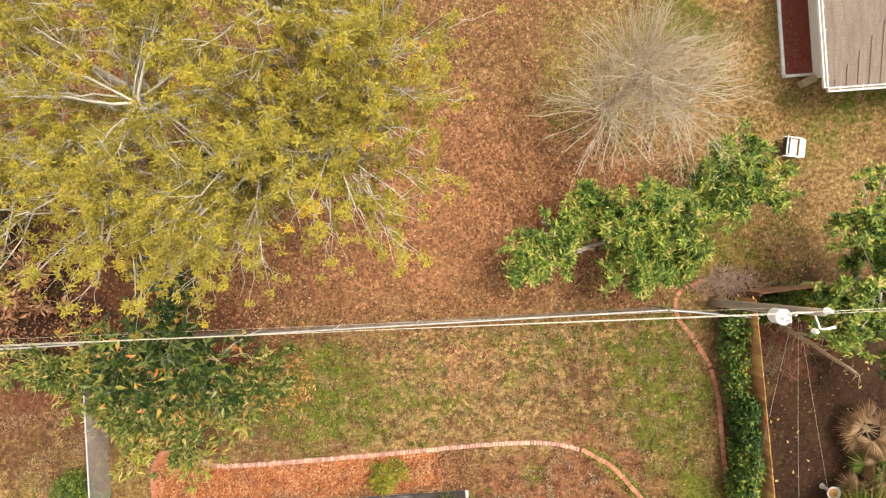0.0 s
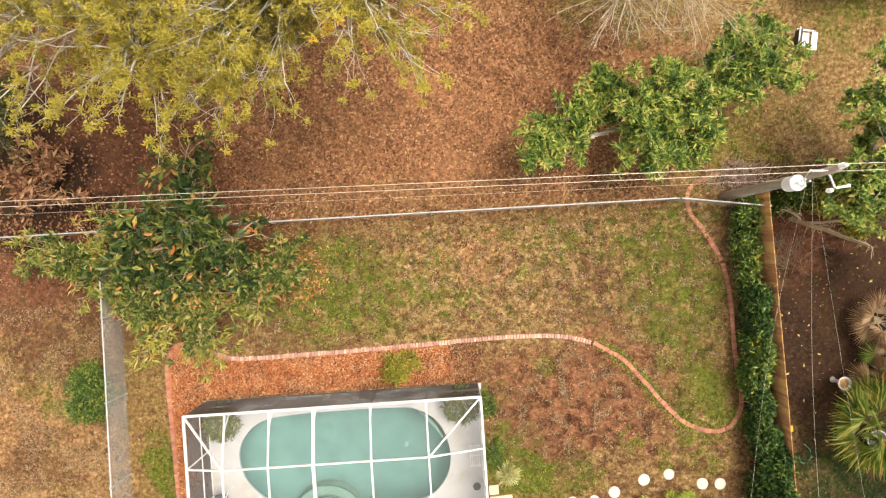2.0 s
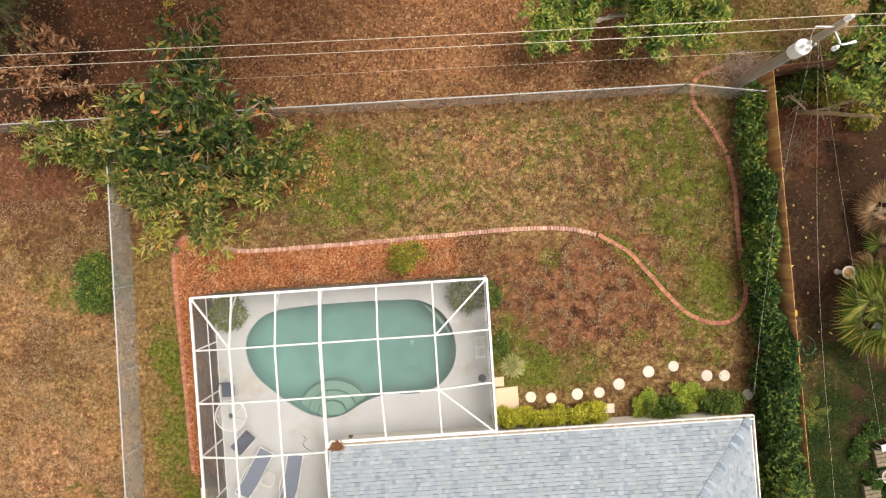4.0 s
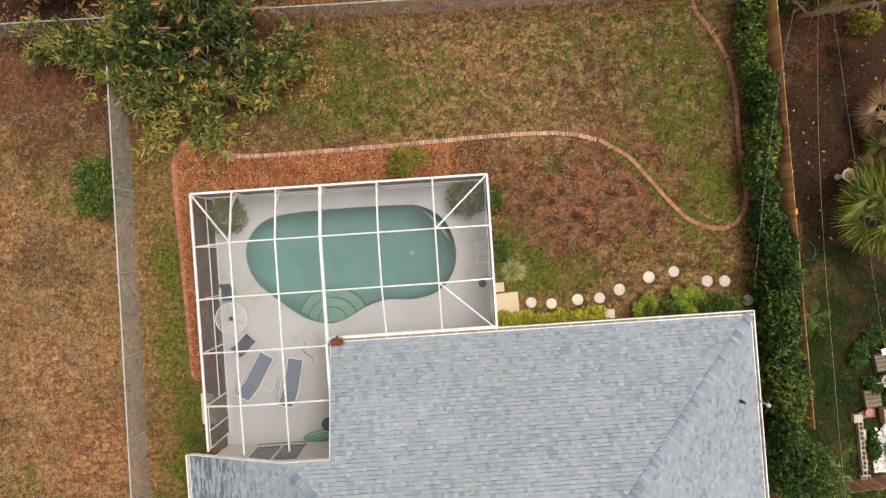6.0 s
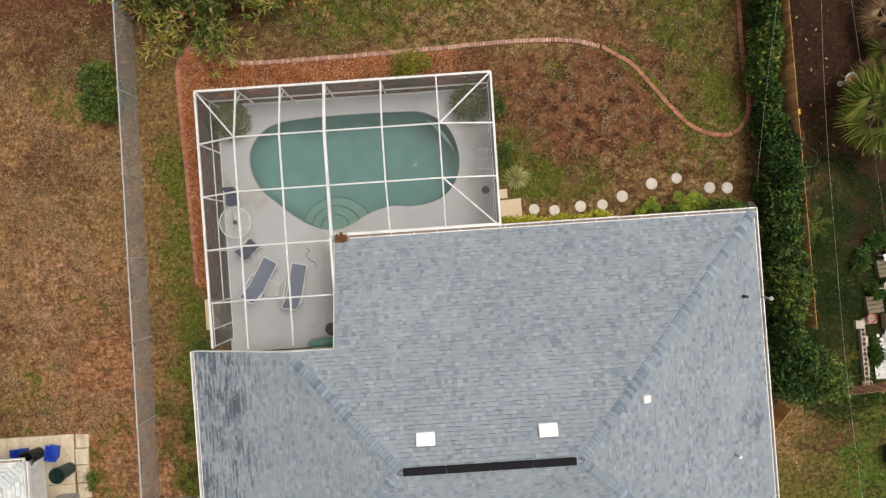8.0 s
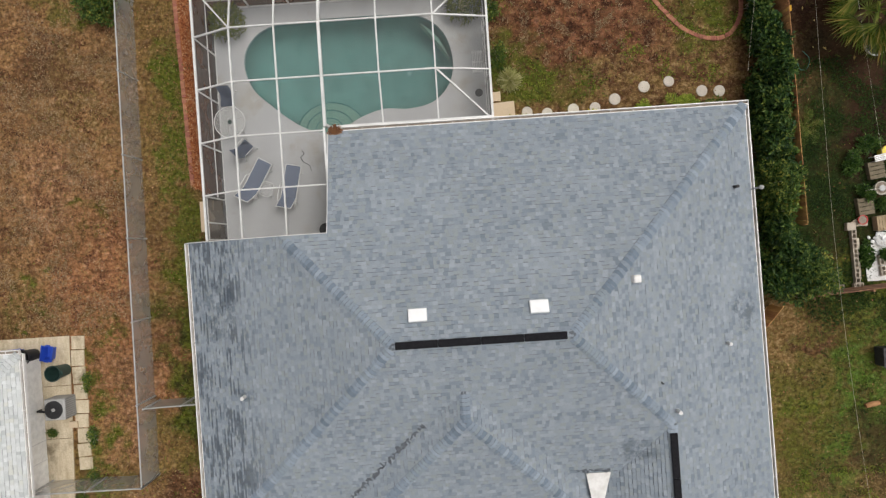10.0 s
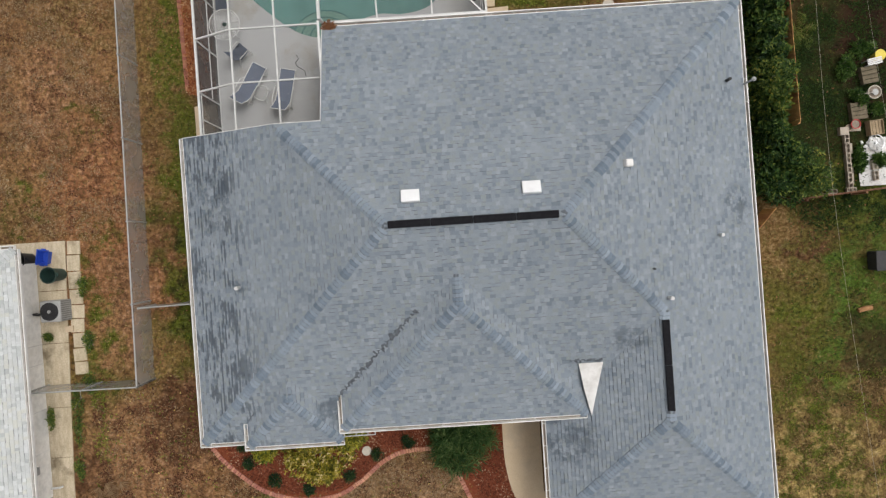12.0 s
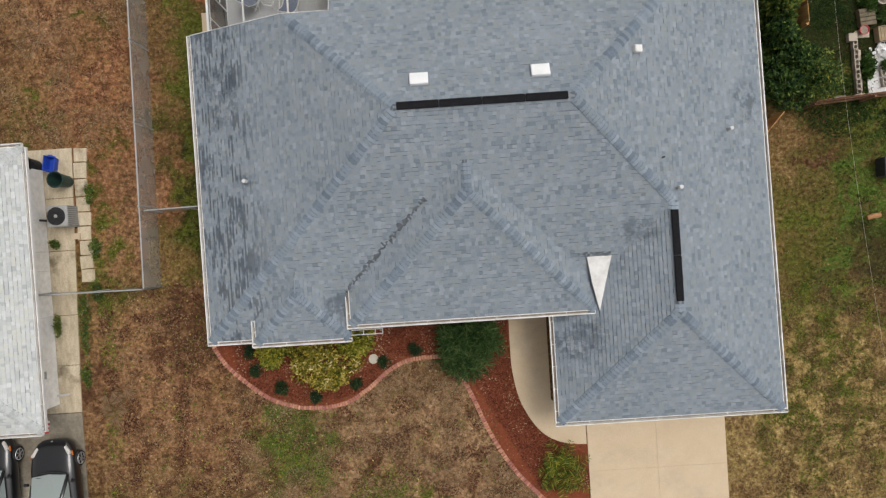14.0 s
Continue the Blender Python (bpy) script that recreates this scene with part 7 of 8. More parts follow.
shrub("round_shrub", "dense green shrub growing against a chain link fence", (-15.3, -9.1, 0), (0.95, 1.15, 1.1), 1500, M_MIDLEAF, (0.13, 0.05), 21)
shrub("bed_shrub", "yellow-green shrub in the mulch bed", (-2.75, -8.95, 0.02), (0.85, 0.75, 0.8), 520, M_BEDLEAF, (0.13, 0.04), 22)
for i, (x, y, r_) in enumerate(((13.4, -2.9, 0.9), (14.6, -3.3, 0.9), (11.35, -4.1, 0.55), (15.9, -4.4, 0.7), (12.9, -3.5, 0.5))):
    shrub("wild_shrub", "low wild green shrub in the neglected side yard", (x, y, 0), (r_, r_ * 0.8, r_ * 0.8), int(520 * r_), M_BEDLEAF if i % 2 else M_MIDLEAF, (0.15, 0.06), 300 + i, "wild shrubs")
heap = thing("twig_heap", "heap of dark dry twigs on bare soil", "twigs", at=(12.9, -5.2, 0))
rs = np.random.default_rng(8)
tb = Tubes()
for _ in range(120):
    p = rs.normal(size=3) * np.array([0.75, 0.4, 0.08]) + np.array([0, 0, 0.14])
    d = rs.normal(size=3) * np.array([1, 1, 0.2])
    tb.add(bend(p - d * 0.25, p + d * 0.3, rs, 0.25, 4), 0.011, 0.005, 3)
tb.mesh("branchwork", M_DARKTWIG, heap)["kind"] = "stuff"
for i, x in enumerate((0.9, 1.75, 2.6, 3.45, 4.25)):
    shrub("variegated_shrub", "clipped yellow-green variegated shrub along the house wall", (x, -15.58, 0), (0.66, 0.38, 0.95), 900, M_LIME, (0.10, 0.05), 30 + i, "variegated hedge")
shrub("dark_shrub", "dark green shrub beside the house wall", (9.45, -15.5, 0), (0.85, 0.5, 0.9), 1000, M_MIDLEAF, (0.12, 0.05), 40)
shrub("dark_shrub", "dark green shrub beside the house wall", (7.1, -15.6, 0), (0.8, 0.5, 0.7), 600, M_MIDLEAF, (0.14, 0.04), 41)
shrub("front_shrub", "yellow-green shrub with pale leaves in the front bed", (-7.8, -32.45, 0.02), (1.5, 1.15, 0.95), 1000, M_CREAM, (0.15, 0.07), 42)
shrub("front_shrub", "yellow-green shrub in the front bed", (-9.7, -31.95, 0.02), (0.75, 0.6, 0.8), 520, M_FRONTLEAF, (0.16, 0.07), 43)
shrub("front_shrub", "yellow-green shrub in the front bed", (-6.35, -31.6, 0.02), (0.8, 0.7, 0.9), 520, M_FRONTLEAF, (0.16, 0.07), 46)
shrub("juniper", "dark green feathery shrub in the front bed", (-1.75, -32.1, 0.02), (1.2, 1.25, 1.2), 1000, M_JUNIPER, (0.46, 0.035), 44)
for i, (x, y) in enumerate(((-10.63, -32.66), (-9.58, -33.5), (-8.19, -33.92), (-6.51, -33.44), (-5.28, -32.65), (-3.96, -32.19), (-10.9, -31.9))):
    shrub("bedding_shrub", "small round dark green bedding plant in mulch", (x, y, 0.02), (0.27, 0.27, 0.3), 160, M_DARKLEAF, (0.09, 0.03), 50 + i, "bedding plants", stems=5)
tagged(part("round_paver", lathe(bmesh.new(), [(0.2, 0.02), (0.2, 0.06), (0.17, 0.07)], (-5.74, -32.54, 0), 18), M_STONE), "round pale stone disc in the front bed", "paver")
shrub("weedy_shrub", "low weedy plant beside the pool cage", (0.75, -12.6, 0), (0.4, 0.6, 0.5), 200, M_MIDLEAF, (0.12, 0.04), 60)
shrub("weedy_shrub", "low weedy plant beside the pool cage", (0.55, -10.6, 0), (0.35, 0.6, 0.5), 200, M_MIDLEAF, (0.12, 0.04), 61)
for i, (x, y) in enumerate(((-10.1, -10.6), (-0.5, -10.5))):
    c = thing("potted_plant", "potted feathery green plant in a cage corner", "plant", group="potted plants", at=(x, y, 0.06))
    part("pot", lathe(bmesh.new(), [(0.16, 0), (0.22, 0.34), (0.25, 0.34), (0.25, 0.3), (0.2, 0.28)], sides=16), M_OLD_CONCRETE, c)
    rs = np.random.default_rng(70 + i)
    A = unit(rs, 420) * np.array([0.66, 0.66, 0.7])
    A[:, 2] = np.abs(A[:, 2]) + 0.35
    V, F = tufts(A, unit(rs, 420), 3, 0.22, 0.035, rs)
    np_mesh("foliage", V, F, M_POTPLANT, c)["kind"] = "stuff"

# tall hedge along the board fence, one bush after another
rs = np.random.default_rng(90)
y = -3.7
i = 0
while y > -23.2:
    x = 11.1 if y > -13 else 11.34
    h = rs.uniform(1.2, 1.45) if y > -13 else rs.uniform(1.4, 1.8)
    wd = 0.5 if y > -13 else 0.7 if y > -17.5 else 0.9
    if y < -17.3:
        x, wd = 11.3, 0.62
    if y < -21:
        x, wd = 11.6, 1.25
    shrub("hedge_bush", "dense dark green hedge bush in front of a board fence", (x + 0.1 + rs.uniform(-0.14, 0.14), y, 0), (wd * rs.uniform(0.82, 1.1), 0.85, h), 1000 if y < -6.4 else 200, M_HEDGE if y < -6.4 and rs.random() < 0.75 else M_MIDLEAF, (0.18, 0.08), 100 + i, "tall hedge", flat=0.9, stems=8)
    y -= rs.uniform(0.95, 1.15)
    i += 1
shrub("citrus_bush", "leafy green bush with yellow fruit colours", (11.3, -18.6, 0), (0.9, 1.0, 2.3), 900, M_MIDLEAF, (0.13, 0.06), 140)
shrub("citrus_bush", "leafy green bush at the hedge end", (12.5, -22.3, 0), (1.0, 1.1, 2.0), 1100, M_MIDLEAF, (0.13, 0.06), 141)


# ---- palms and fronds ----
def fan_palm(label, at, n, stalk, blade, mat, seed, height=0.6, dry=0.0, group="fan palms"):
    rs = np.random.default_rng(seed)
    t = thing("fan_palm", label, "palm", group=group, at=at)
    part("trunk", pipe(bmesh.new(), [(0, 0, 0), (0.03, 0.02, height)], [0.2, 0.15], 10), M_DEADWOOD, t)
    for k in range(n):
        a = k * 2.4 + rs.uniform(-0.2, 0.2)
        el = rs.uniform(0.15, 1.2)
        d = np.array([math.cos(a) * math.cos(el), math.sin(a) * math.cos(el), math.sin(el)])
        p0 = np.array([0, 0, height])
        p1 = p0 + d * stalk * rs.uniform(0.7, 1.1)
        tb = Tubes()
        tb.add(bend(p0, p1, rs, 0.05, 4), 0.018, 0.012, 4)
        side = np.cross(d, [0, 0, 1.0])
        side /= np.linalg.norm(side)
        m = 26
        ang = np.linspace(-1.75, 1.75, m)
        D = np.cos(ang)[:, None] * d + np.sin(ang)[:, None] * side + np.array([0, 0, -0.18])
        Nn = np.repeat(np.cross(side, d)[None], m, 0)
        V, F = leaves(np.repeat(p1[None], m, 0), D, Nn, blade * (0.75 + 0.25 * np.cos(ang)) * rs.uniform(0.85, 1.1, m), 0.055, rs, 0.3)
        fr = np_mesh("frond", V, F, M_DRYPALM if rs.random() < dry else mat, t)
        tb.mesh("stalk", M_DEADWOOD if dry > 0.5 else mat, fr)
    return t


def feather_plant(name, label, category, at, n, length, mat, seed, leaflet=0.22, group="", width=0.03):
    rs = np.random.default_rng(seed)
    t = thing(name, label, category, group=group, at=at)
    for k in range(n):
        a, el = k * 2.4 + rs.uniform(-0.3, 0.3), rs.uniform(0.35, 1.15)
        L_ = length * rs.uniform(0.75, 1.1)
        s = np.linspace(0, 1, 14)
        rad = s * L_ * math.cos(el)
        z = s * L_ * math.sin(el) - 0.55 * L_ * s ** 2 * math.sin(el) * 1.3 + 0.05
        P_ = np.stack([rad * math.cos(a), rad * math.sin(a), z], 1)
        tb = Tubes()
        tb.add(P_, 0.012, 0.004, 3)
        out = np.array([math.cos(a), math.sin(a), 0])
        sd = np.array([-math.sin(a), math.cos(a), 0])
        C = np.concatenate([P_[2:], P_[2:]])
        D = np.concatenate([sd + out * 0.5, -sd + out * 0.5 + 0 * sd]).reshape(2, 3)
        D = np.repeat(D, 12, 0)
        V, F = leaves(C, D + rs.normal(size=D.shape) * 0.08, np.tile([0, 0, 1.0], (24, 1)), leaflet * np.tile(np.sin(np.linspace(0.5, 2.9, 12)) + 0.2, 2), width, rs)
        fr = np_mesh("frond", V, F, mat, t)
        tb.mesh("midrib", mat, fr)
    return t


fan_palm("fan palm with split green fronds in the side yard", (15.3, -12.1, 0), 34, 1.15, 1.15, M_BRIGHTPALM, 1, 1.2, 0.06)
fan_palm("fan palm with orange-brown dying fronds in the side yard", (15.9, -10.7, 0), 12, 0.6, 0.8, M_DRYPALM, 8, 0.6, 0.7)
fan_palm("fan palm with dry tan fronds in the side yard", (16.3, -8.3, 0), 14, 0.7, 0.8, M_DRYPALM, 2, 0.5, 0.9)
fan_palm("fan palm with dry and green fronds in the side yard", (16.6, -10.0, 0), 12, 0.7, 0.8, M_PALM, 3, 0.6, 0.5)
feather_plant("spiky_plant", "thin-leaved spiky green plant beside the fence", "plant", (13.2, -16.3, 0), 16, 1.0, M_PALM, 4, 0.16, width=0.02)
feather_plant("front_palm", "small green feather palm in the front bed", "palm", (1.75, -37.6, 0.02), 20, 1.5, M_FRONTPALM, 5, 0.34, "", 0.045)
feather_plant("fern", "bright green fern beside the house wall", "fern", (8.2, -15.3, 0.1), 20, 1.0, M_FERN, 6, 0.26, "ferns", 0.05)
feather_plant("fern", "bright green fern beside the house wall", "fern", (6.5, -15.4, 0.1), 16, 0.85, M_FERN, 7, 0.24, "ferns", 0.045)
feather_plant("fern", "grassy fern at the corner of the house", "fern", (-12.15, -19.6, 0), 14, 0.75, M_MIDLEAF, 9, 0.1, "ferns", 0.015)
rs = np.random.default_rng(12)
gt = thing("grass_clump", "pale variegated grass clump beside the pool cage", "plant", at=(1.2, -13.6, 0))
nn = 420
D = unit(rs, nn)
D[:, 2] = np.abs(D[:, 2]) * 0.45 + 0.08
V, F = leaves(rs.normal(size=(nn, 3)) * np.array([0.06, 0.06, 0.0]) + [0, 0, 0.02], D, np.tile([0, 0, 1.0], (nn, 1)), rs.uniform(0.38, 0.58, nn), 0.045, rs)
np_mesh("foliage", V, F, leafy("variegated_blades", [(0.0, (0.34, 0.36, 0.12)), (0.6, (0.60, 0.58, 0.28)), (1.0, (0.75, 0.70, 0.48))]), gt)["kind"] = "stuff"

# ---- side yard objects to the east ----
M_BLOCK = surface("grey_concrete_block", (0.42, 0.36, 0.29), (0.52, 0.46, 0.38), 6, 0.9, bump=0.6, piece="object", spread=0.12, dirt=(0.25, 0.2, 0.14), dirt_amount=0.6)


def block_mesh():
    """A hollow block: a grid of cells with two openings."""
    bm = bmesh.new()
    xs_, ys_ = (-0.095, -0.065, 0.065, 0.095), (-0.195, -0.165, -0.015, 0.015, 0.165, 0.195)
    top = {(i, j): bm.verts.new((x, y, 0.19)) for i, x in enumerate(xs_) for j, y in enumerate(ys_)}
    low = {(i, j): bm.verts.new((x, y, 0.0)) for i, x in enumerate(xs_) for j, y in enumerate(ys_)}
    for i in range(3):
        for j in range(5):
            q = ((i, j), (i + 1, j), (i + 1, j + 1), (i, j + 1))
            if not (i == 1 and j in (1, 3)):
                bm.faces.new([top[k] for k in q])
            bm.faces.new([low[k] for k in q][::-1])
    for e in [e for e in bm.edges if e.is_boundary and e.verts[0].co.z > 0.1]:
        k0, k1 = (next(k for k, v in top.items() if v is w) for w in e.verts)
        bm.faces.new((top[k0], low[k0], low[k1], top[k1]))
    bmesh.ops.recalc_face_normals(bm, faces=bm.faces)
    me = bpy.data.meshes.new("concrete_block")
    bm.to_mesh(me)
    bm.free()
    me.materials.append(M_BLOCK)
    return me


BLOCK = block_mesh()
for x, y, rz in [(14.92 + 0.012 * k, -20.85 - 0.405 * k, k % 3 - 1) for k in range(6)] + [(14.2, -23.0, 88), (15.0, -22.98, 92), (16.0, -22.0, 2), (16.2, -22.0, 0), (16.05, -22.45, 3)]:
    o = new("concrete_block", BLOCK)
    o.matrix_basis = pose(x, y, 0.0, 0, 0, rz)
    tagged(o, "hollow grey concrete block bordering a garden bed", "block", group="concrete blocks")
for i, (x0, x1, y0, y1, z) in enumerate(((14.65, 15.0, -20.7, -20.38, 0.2), (14.95, 15.2, -21.75, -21.05, 0.06), (14.98, 15.2, -22.75, -22.0, 0.06), (15.1, 15.6, -20.55, -20.25, 0.05))):
    slab("garden_slab", [(x0, y0), (x1, y0), (x1, y1), (x0, y1)], 0, z, M_BLOCK, "flat worn concrete slab in the side yard", "slab", "")
M_RED = surface("red_plastic", (0.5, 0.03, 0.03), (0.6, 0.05, 0.05), 5, 0.5)
M_YELLOW = surface("yellow_plastic", (0.7, 0.55, 0.05), (0.8, 0.65, 0.1), 5, 0.5)
M_GROUNDCLOTH = surface("white_ground_cloth", (0.66, 0.66, 0.65), (0.74, 0.74, 0.73), 3, 0.8, bump=0.2, dirt=(0.3, 0.26, 0.2), dirt_amount=0.7)
M_WHITESTONE = surface("white_stone", (0.7, 0.7, 0.68), (0.82, 0.82, 0.8), 7, 0.8, bump=0.6, piece="object", spread=0.1)


def pot(at, mat, label, s=1.0, soil=True):
    p = thing("garden_pot", label, "pot", group="garden pots", at=at)
    part("pot", lathe(bmesh.new(), [(0.12 * s, 0), (0.18 * s, 0.25 * s), (0.2 * s, 0.25 * s), (0.2 * s, 0.22 * s), (0.16 * s, 0.2 * s)], sides=16), mat, p)
    part("soil", lathe(bmesh.new(), [(0.165 * s, 0.2 * s), (0.165 * s, 0.212 * s), (0.05, 0.22 * s)], sides=14), M_DEBRIS, p)


pot((15.25, -20.3, 0.05), M_RED, "red plastic pot lying among garden slabs", 1.0)
pot((15.02, -20.42, 0.0), M_OLD_CONCRETE, "clay coloured pot among garden slabs", 0.7)
yb = thing("yellow_bucket", "bright yellow plastic bucket with a lid", "bucket", at=(16.33, -17.56, 0))
part("bucket", lathe(bmesh.new(), [(0.17, 0), (0.21, 0.36), (0.2, 0.37)], sides=20), M_YELLOW, yb)
part("lid", lathe(bmesh.new(), [(0.225, 0.372), (0.225, 0.395), (0.2, 0.405), (0.05, 0.41)], sides=20), M_YELLOW, yb)
pot((16.05, -19.05, 0), M_STONE, "pale stone planter in the side yard", 1.4)
# crumpled white ground cloth with a few stones on it
bm = bmesh.new()
grid = {}
for i in range(15):
    for j in range(21):
        x, y = 15.45 + 0.11 * i, -22.85 + 0.1 * j
        rag = 0.07 * noise.noise(Vector((x * 2.1, y * 2.1, 3)))
        grid[i, j] = bm.verts.new((x + rag, y + rag * (1 if j else 0.3), 0.03 + 0.022 * (1 + noise.noise(Vector((x * 5, y * 5, 1))))))
for i in range(14):
    for j in range(20):
        if not (i < 4 and j > 12 + i) and not (i < 2 and 5 < j < 9):
            bm.faces.new((grid[i, j], grid[i + 1, j], grid[i + 1, j + 1], grid[i, j + 1]))
bmesh.ops.delete(bm, geom=[v for v in bm.verts if not v.link_faces], context="VERTS")
bmesh.ops.recalc_face_normals(bm, faces=bm.faces)
bmesh.ops.solidify(bm, geom=bm.faces, thickness=0.004)
tagged(part("ground_cloth", bm, M_GROUNDCLOTH), "crumpled white ground cloth spread over a garden bed", "cloth")
rs = np.random.default_rng(33)
for k in range(7):
    bm = bmesh.new()
    bmesh.ops.create_icosphere(bm, subdivisions=2, radius=1)
    for v in bm.verts:
        v.co *= 1 + 0.25 * noise.noise(v.co * 1.7 + Vector((k, 0, 0)))
        v.co = Vector((v.co.x * 1, v.co.y * 0.8, v.co.z * 0.5))
    o = part("white_rock", bm, M_WHITESTONE, None, "", False)
    s = rs.uniform(0.06, 0.11)
    o.matrix_basis = pose(15.75 + rs.uniform(-0.2, 0.3), -21.5 + rs.uniform(-0.4, 0.5), 0.06 + s * 0.3, 0, 0, rs.uniform(0, 360)) @ Matrix.Diagonal((s, s, s, 1))
    tagged(o, "white landscaping rock in a garden bed", "rock", group="white rocks")
stp = thing("wooden_steps", "small weathered wooden planter box in the side yard", "planter", at=(15.38, -19.75, 0), rz=6)
for k in range(4):
    part("plank", box(bmesh.new(), -0.25, 0.4, -0.36 + 0.18 * k, -0.2 + 0.18 * k, 0.18, 0.23, 0.008), M_DARKTWIG, stp)
for s in (-0.2, 0.34):
    part("skid", box(bmesh.new(), s - 0.04, s + 0.04, -0.36, 0.36, 0.0, 0.18), M_DARKTWIG, stp)
copy_thing(stp, pose(15.9, -18.3, 0, 0, 0, 8))
cr = thing("wooden_crate", "open tan wooden crate in the side yard", "crate", at=(16.1, -20.48, 0), rz=4)
for sx in (-1, 1):
    part("side", box(bmesh.new(), sx * 0.27 - 0.012, sx * 0.27 + 0.012, -0.3, 0.3, 0, 0.3, 0.004), M_DEADWOOD, cr)
    part("end", box(bmesh.new(), -0.256, 0.256, sx * 0.29 - 0.012, sx * 0.29 + 0.012, 0, 0.3, 0.004), M_DEADWOOD, cr)
for k in range(4):
    part("slat", box(bmesh.new(), -0.25 + 0.128 * k, -0.14 + 0.128 * k, -0.276, 0.276, 0.2, 0.215), M_DEADWOOD, cr)
sv = thing("garden_shovel", "long-handled shovel lying across a stone planter", "shovel", at=(15.9, -19.08, 0.36), rz=4)
part("handle", pipe(bmesh.new(), [(-0.55, 0, 0), (0.05, 0.01, 0.02)], 0.018, 8), M_STONE, sv)
part("blade", lathe(bmesh.new(), [(0.12, 0.0), (0.13, 0.012), (0.04, 0.02)], (0.15, 0.01, 0.01), 12), M_GALV, sv)
ch = thing("garden_bench", "white metal garden bench in the side yard", "bench", at=(15.9, -17.95, 0), rz=10)
for k in range(4):
    part("slat", box(bmesh.new(), -0.1, 0.5, -0.02 + 0.07 * k, 0.035 + 0.07 * k, 0.4, 0.42), M_GUTTER, ch)
for x in (-0.05, 0.45):
    for y in (0.0, 0.2):
        part("leg", pipe(bmesh.new(), [(x, y, 0.4), (x, y, 0)], 0.018, 6), M_WHITE, ch)
wh = thing("cart_wheel", "old spoked metal wheel lying in the garden bed", "wheel", at=(16.15, -21.1, 0.12))
part("tyre", pipe(bmesh.new(), [(0.33 * math.cos(a), 0.33 * math.sin(a), 0) for a in (2 * math.pi * k / 24 for k in range(25))], 0.02, 5, False), M_RIM, wh)
for k in range(8):
    a = math.pi * k / 4
    part("spoke", pipe(bmesh.new(), [(0, 0, 0.02), (0.33 * math.cos(a), 0.33 * math.sin(a), 0)], 0.01, 5), M_RIM, wh)
part("stand", pipe(bmesh.new(), [(0, 0, -0.12), (0, 0, 0.03)], 0.04, 8), M_RIM, wh)
bx = thing("compost_box", "black plastic storage box on the grass", "box", at=(16.0, -25.95, 0))
part("bin", box(bmesh.new(), -0.42, 0.42, -0.38, 0.38, 0, 0.55, 0.03), M_DARK, bx)
part("lid", box(bmesh.new(), -0.45, 0.45, -0.41, 0.41, 0.555, 0.6, 0.015), M_DARK, bx)
tagged(part("log", pipe(bmesh.new(), [(15.05, -28.0, 0.09), (15.3, -27.93, 0.1), (15.6, -27.9, 0.09)], [0.09, 0.11, 0.1], 10), surface("orange_log", (0.32, 0.15, 0.06), (0.45, 0.25, 0.12), 6, 0.9)), "short orange-brown log lying on the grass", "log")
bb = thing("bird_bath", "white pedestal planter with an orange-brown basin", "bird bath", at=(14.7, -10.65, 0))
part("pedestal", lathe(bmesh.new(), [(0.12, 0), (0.11, 0.04), (0.07, 0.12), (0.07, 0.5), (0.14, 0.6)], sides=18), M_WHITE, bb)
part("bowl", lathe(bmesh.new(), [(0.12, 0.6), (0.25, 0.68), (0.27, 0.75), (0.24, 0.76), (0.2, 0.70), (0.05, 0.67)], sides=20), M_WHITE, bb)
part("water", lathe(bmesh.new(), [(0.19, 0.70), (0.19, 0.705), (0.1, 0.706)], sides=18), surface("rusty_basin", (0.4, 0.2, 0.08), (0.5, 0.28, 0.12), 6, 0.6), bb, "rust coloured basin")
hs = tagged(part("garden_hose", pipe(bmesh.new(), spline([(13.35, -13.2, 0.03), (13.6, -13.5, 0.03), (13.5, -13.9, 0.03), (13.2, -13.95, 0.03), (13.1, -13.6, 0.03)], 0.12), 0.014, 5), M_TEAL), "coiled thin green garden hose on grass", "hose")

# ---- back lot: neighbour's roof corner and glider ----
M_MAROON = surface("maroon_mulch", (0.17, 0.04, 0.03), (0.26, 0.085, 0.055), 9, 0.95, bump=1.0, dist=0.03, spec=0.1)
M_BROWNROOF = surface("brown_metal_roof", (0.105, 0.076, 0.058), (0.18, 0.14, 0.108), 1.5, 0.7, bump=0.2, dirt=(0.16, 0.12, 0.09), dirt_amount=0.6, stretch=(6, 0.5, 1))
back = thing("back_house", "neighbouring house with a ribbed brown roof", "house")
part("wall", box(bmesh.new(), 15.45, 15.65, 5.9, 22, 0, 2.1), M_WALL, back)
part("wall", box(bmesh.new(), 15.65, 27, 5.9, 6.1, 0, 2.1), M_WALL, back)
bm = bmesh.new()
z = 2.12
q = [bm.verts.new(p) for p in ((14.66, 5.0, z), (27, 5.0, z), (27, 12.0, z + 1.4), (20.5, 12, z + 1.4), (14.66, 22, z))]
bm.faces.new([q[0], q[1], q[2], q[3]])
bm.faces.new([q[0], q[3], q[4]])
rf = part("roof", bm, M_BROWNROOF, back)
bm = bmesh.new()
for k in range(28):
    x = 14.9 + 0.42 * k
    bar(bm, (x, 5.02, z + 0.02), (x, min(12, 5.0 + (x - 14.66) * 1.15), z + 0.02 + 0.2 * min(7, (x - 14.66) * 1.15)), 0.05, 0.03)
part("ribs", bm, M_BROWNROOF, rf)
house, keep = back, house
gutter((14.66, 5.0), (27, 5.0), z + 0.02, (0, -1))
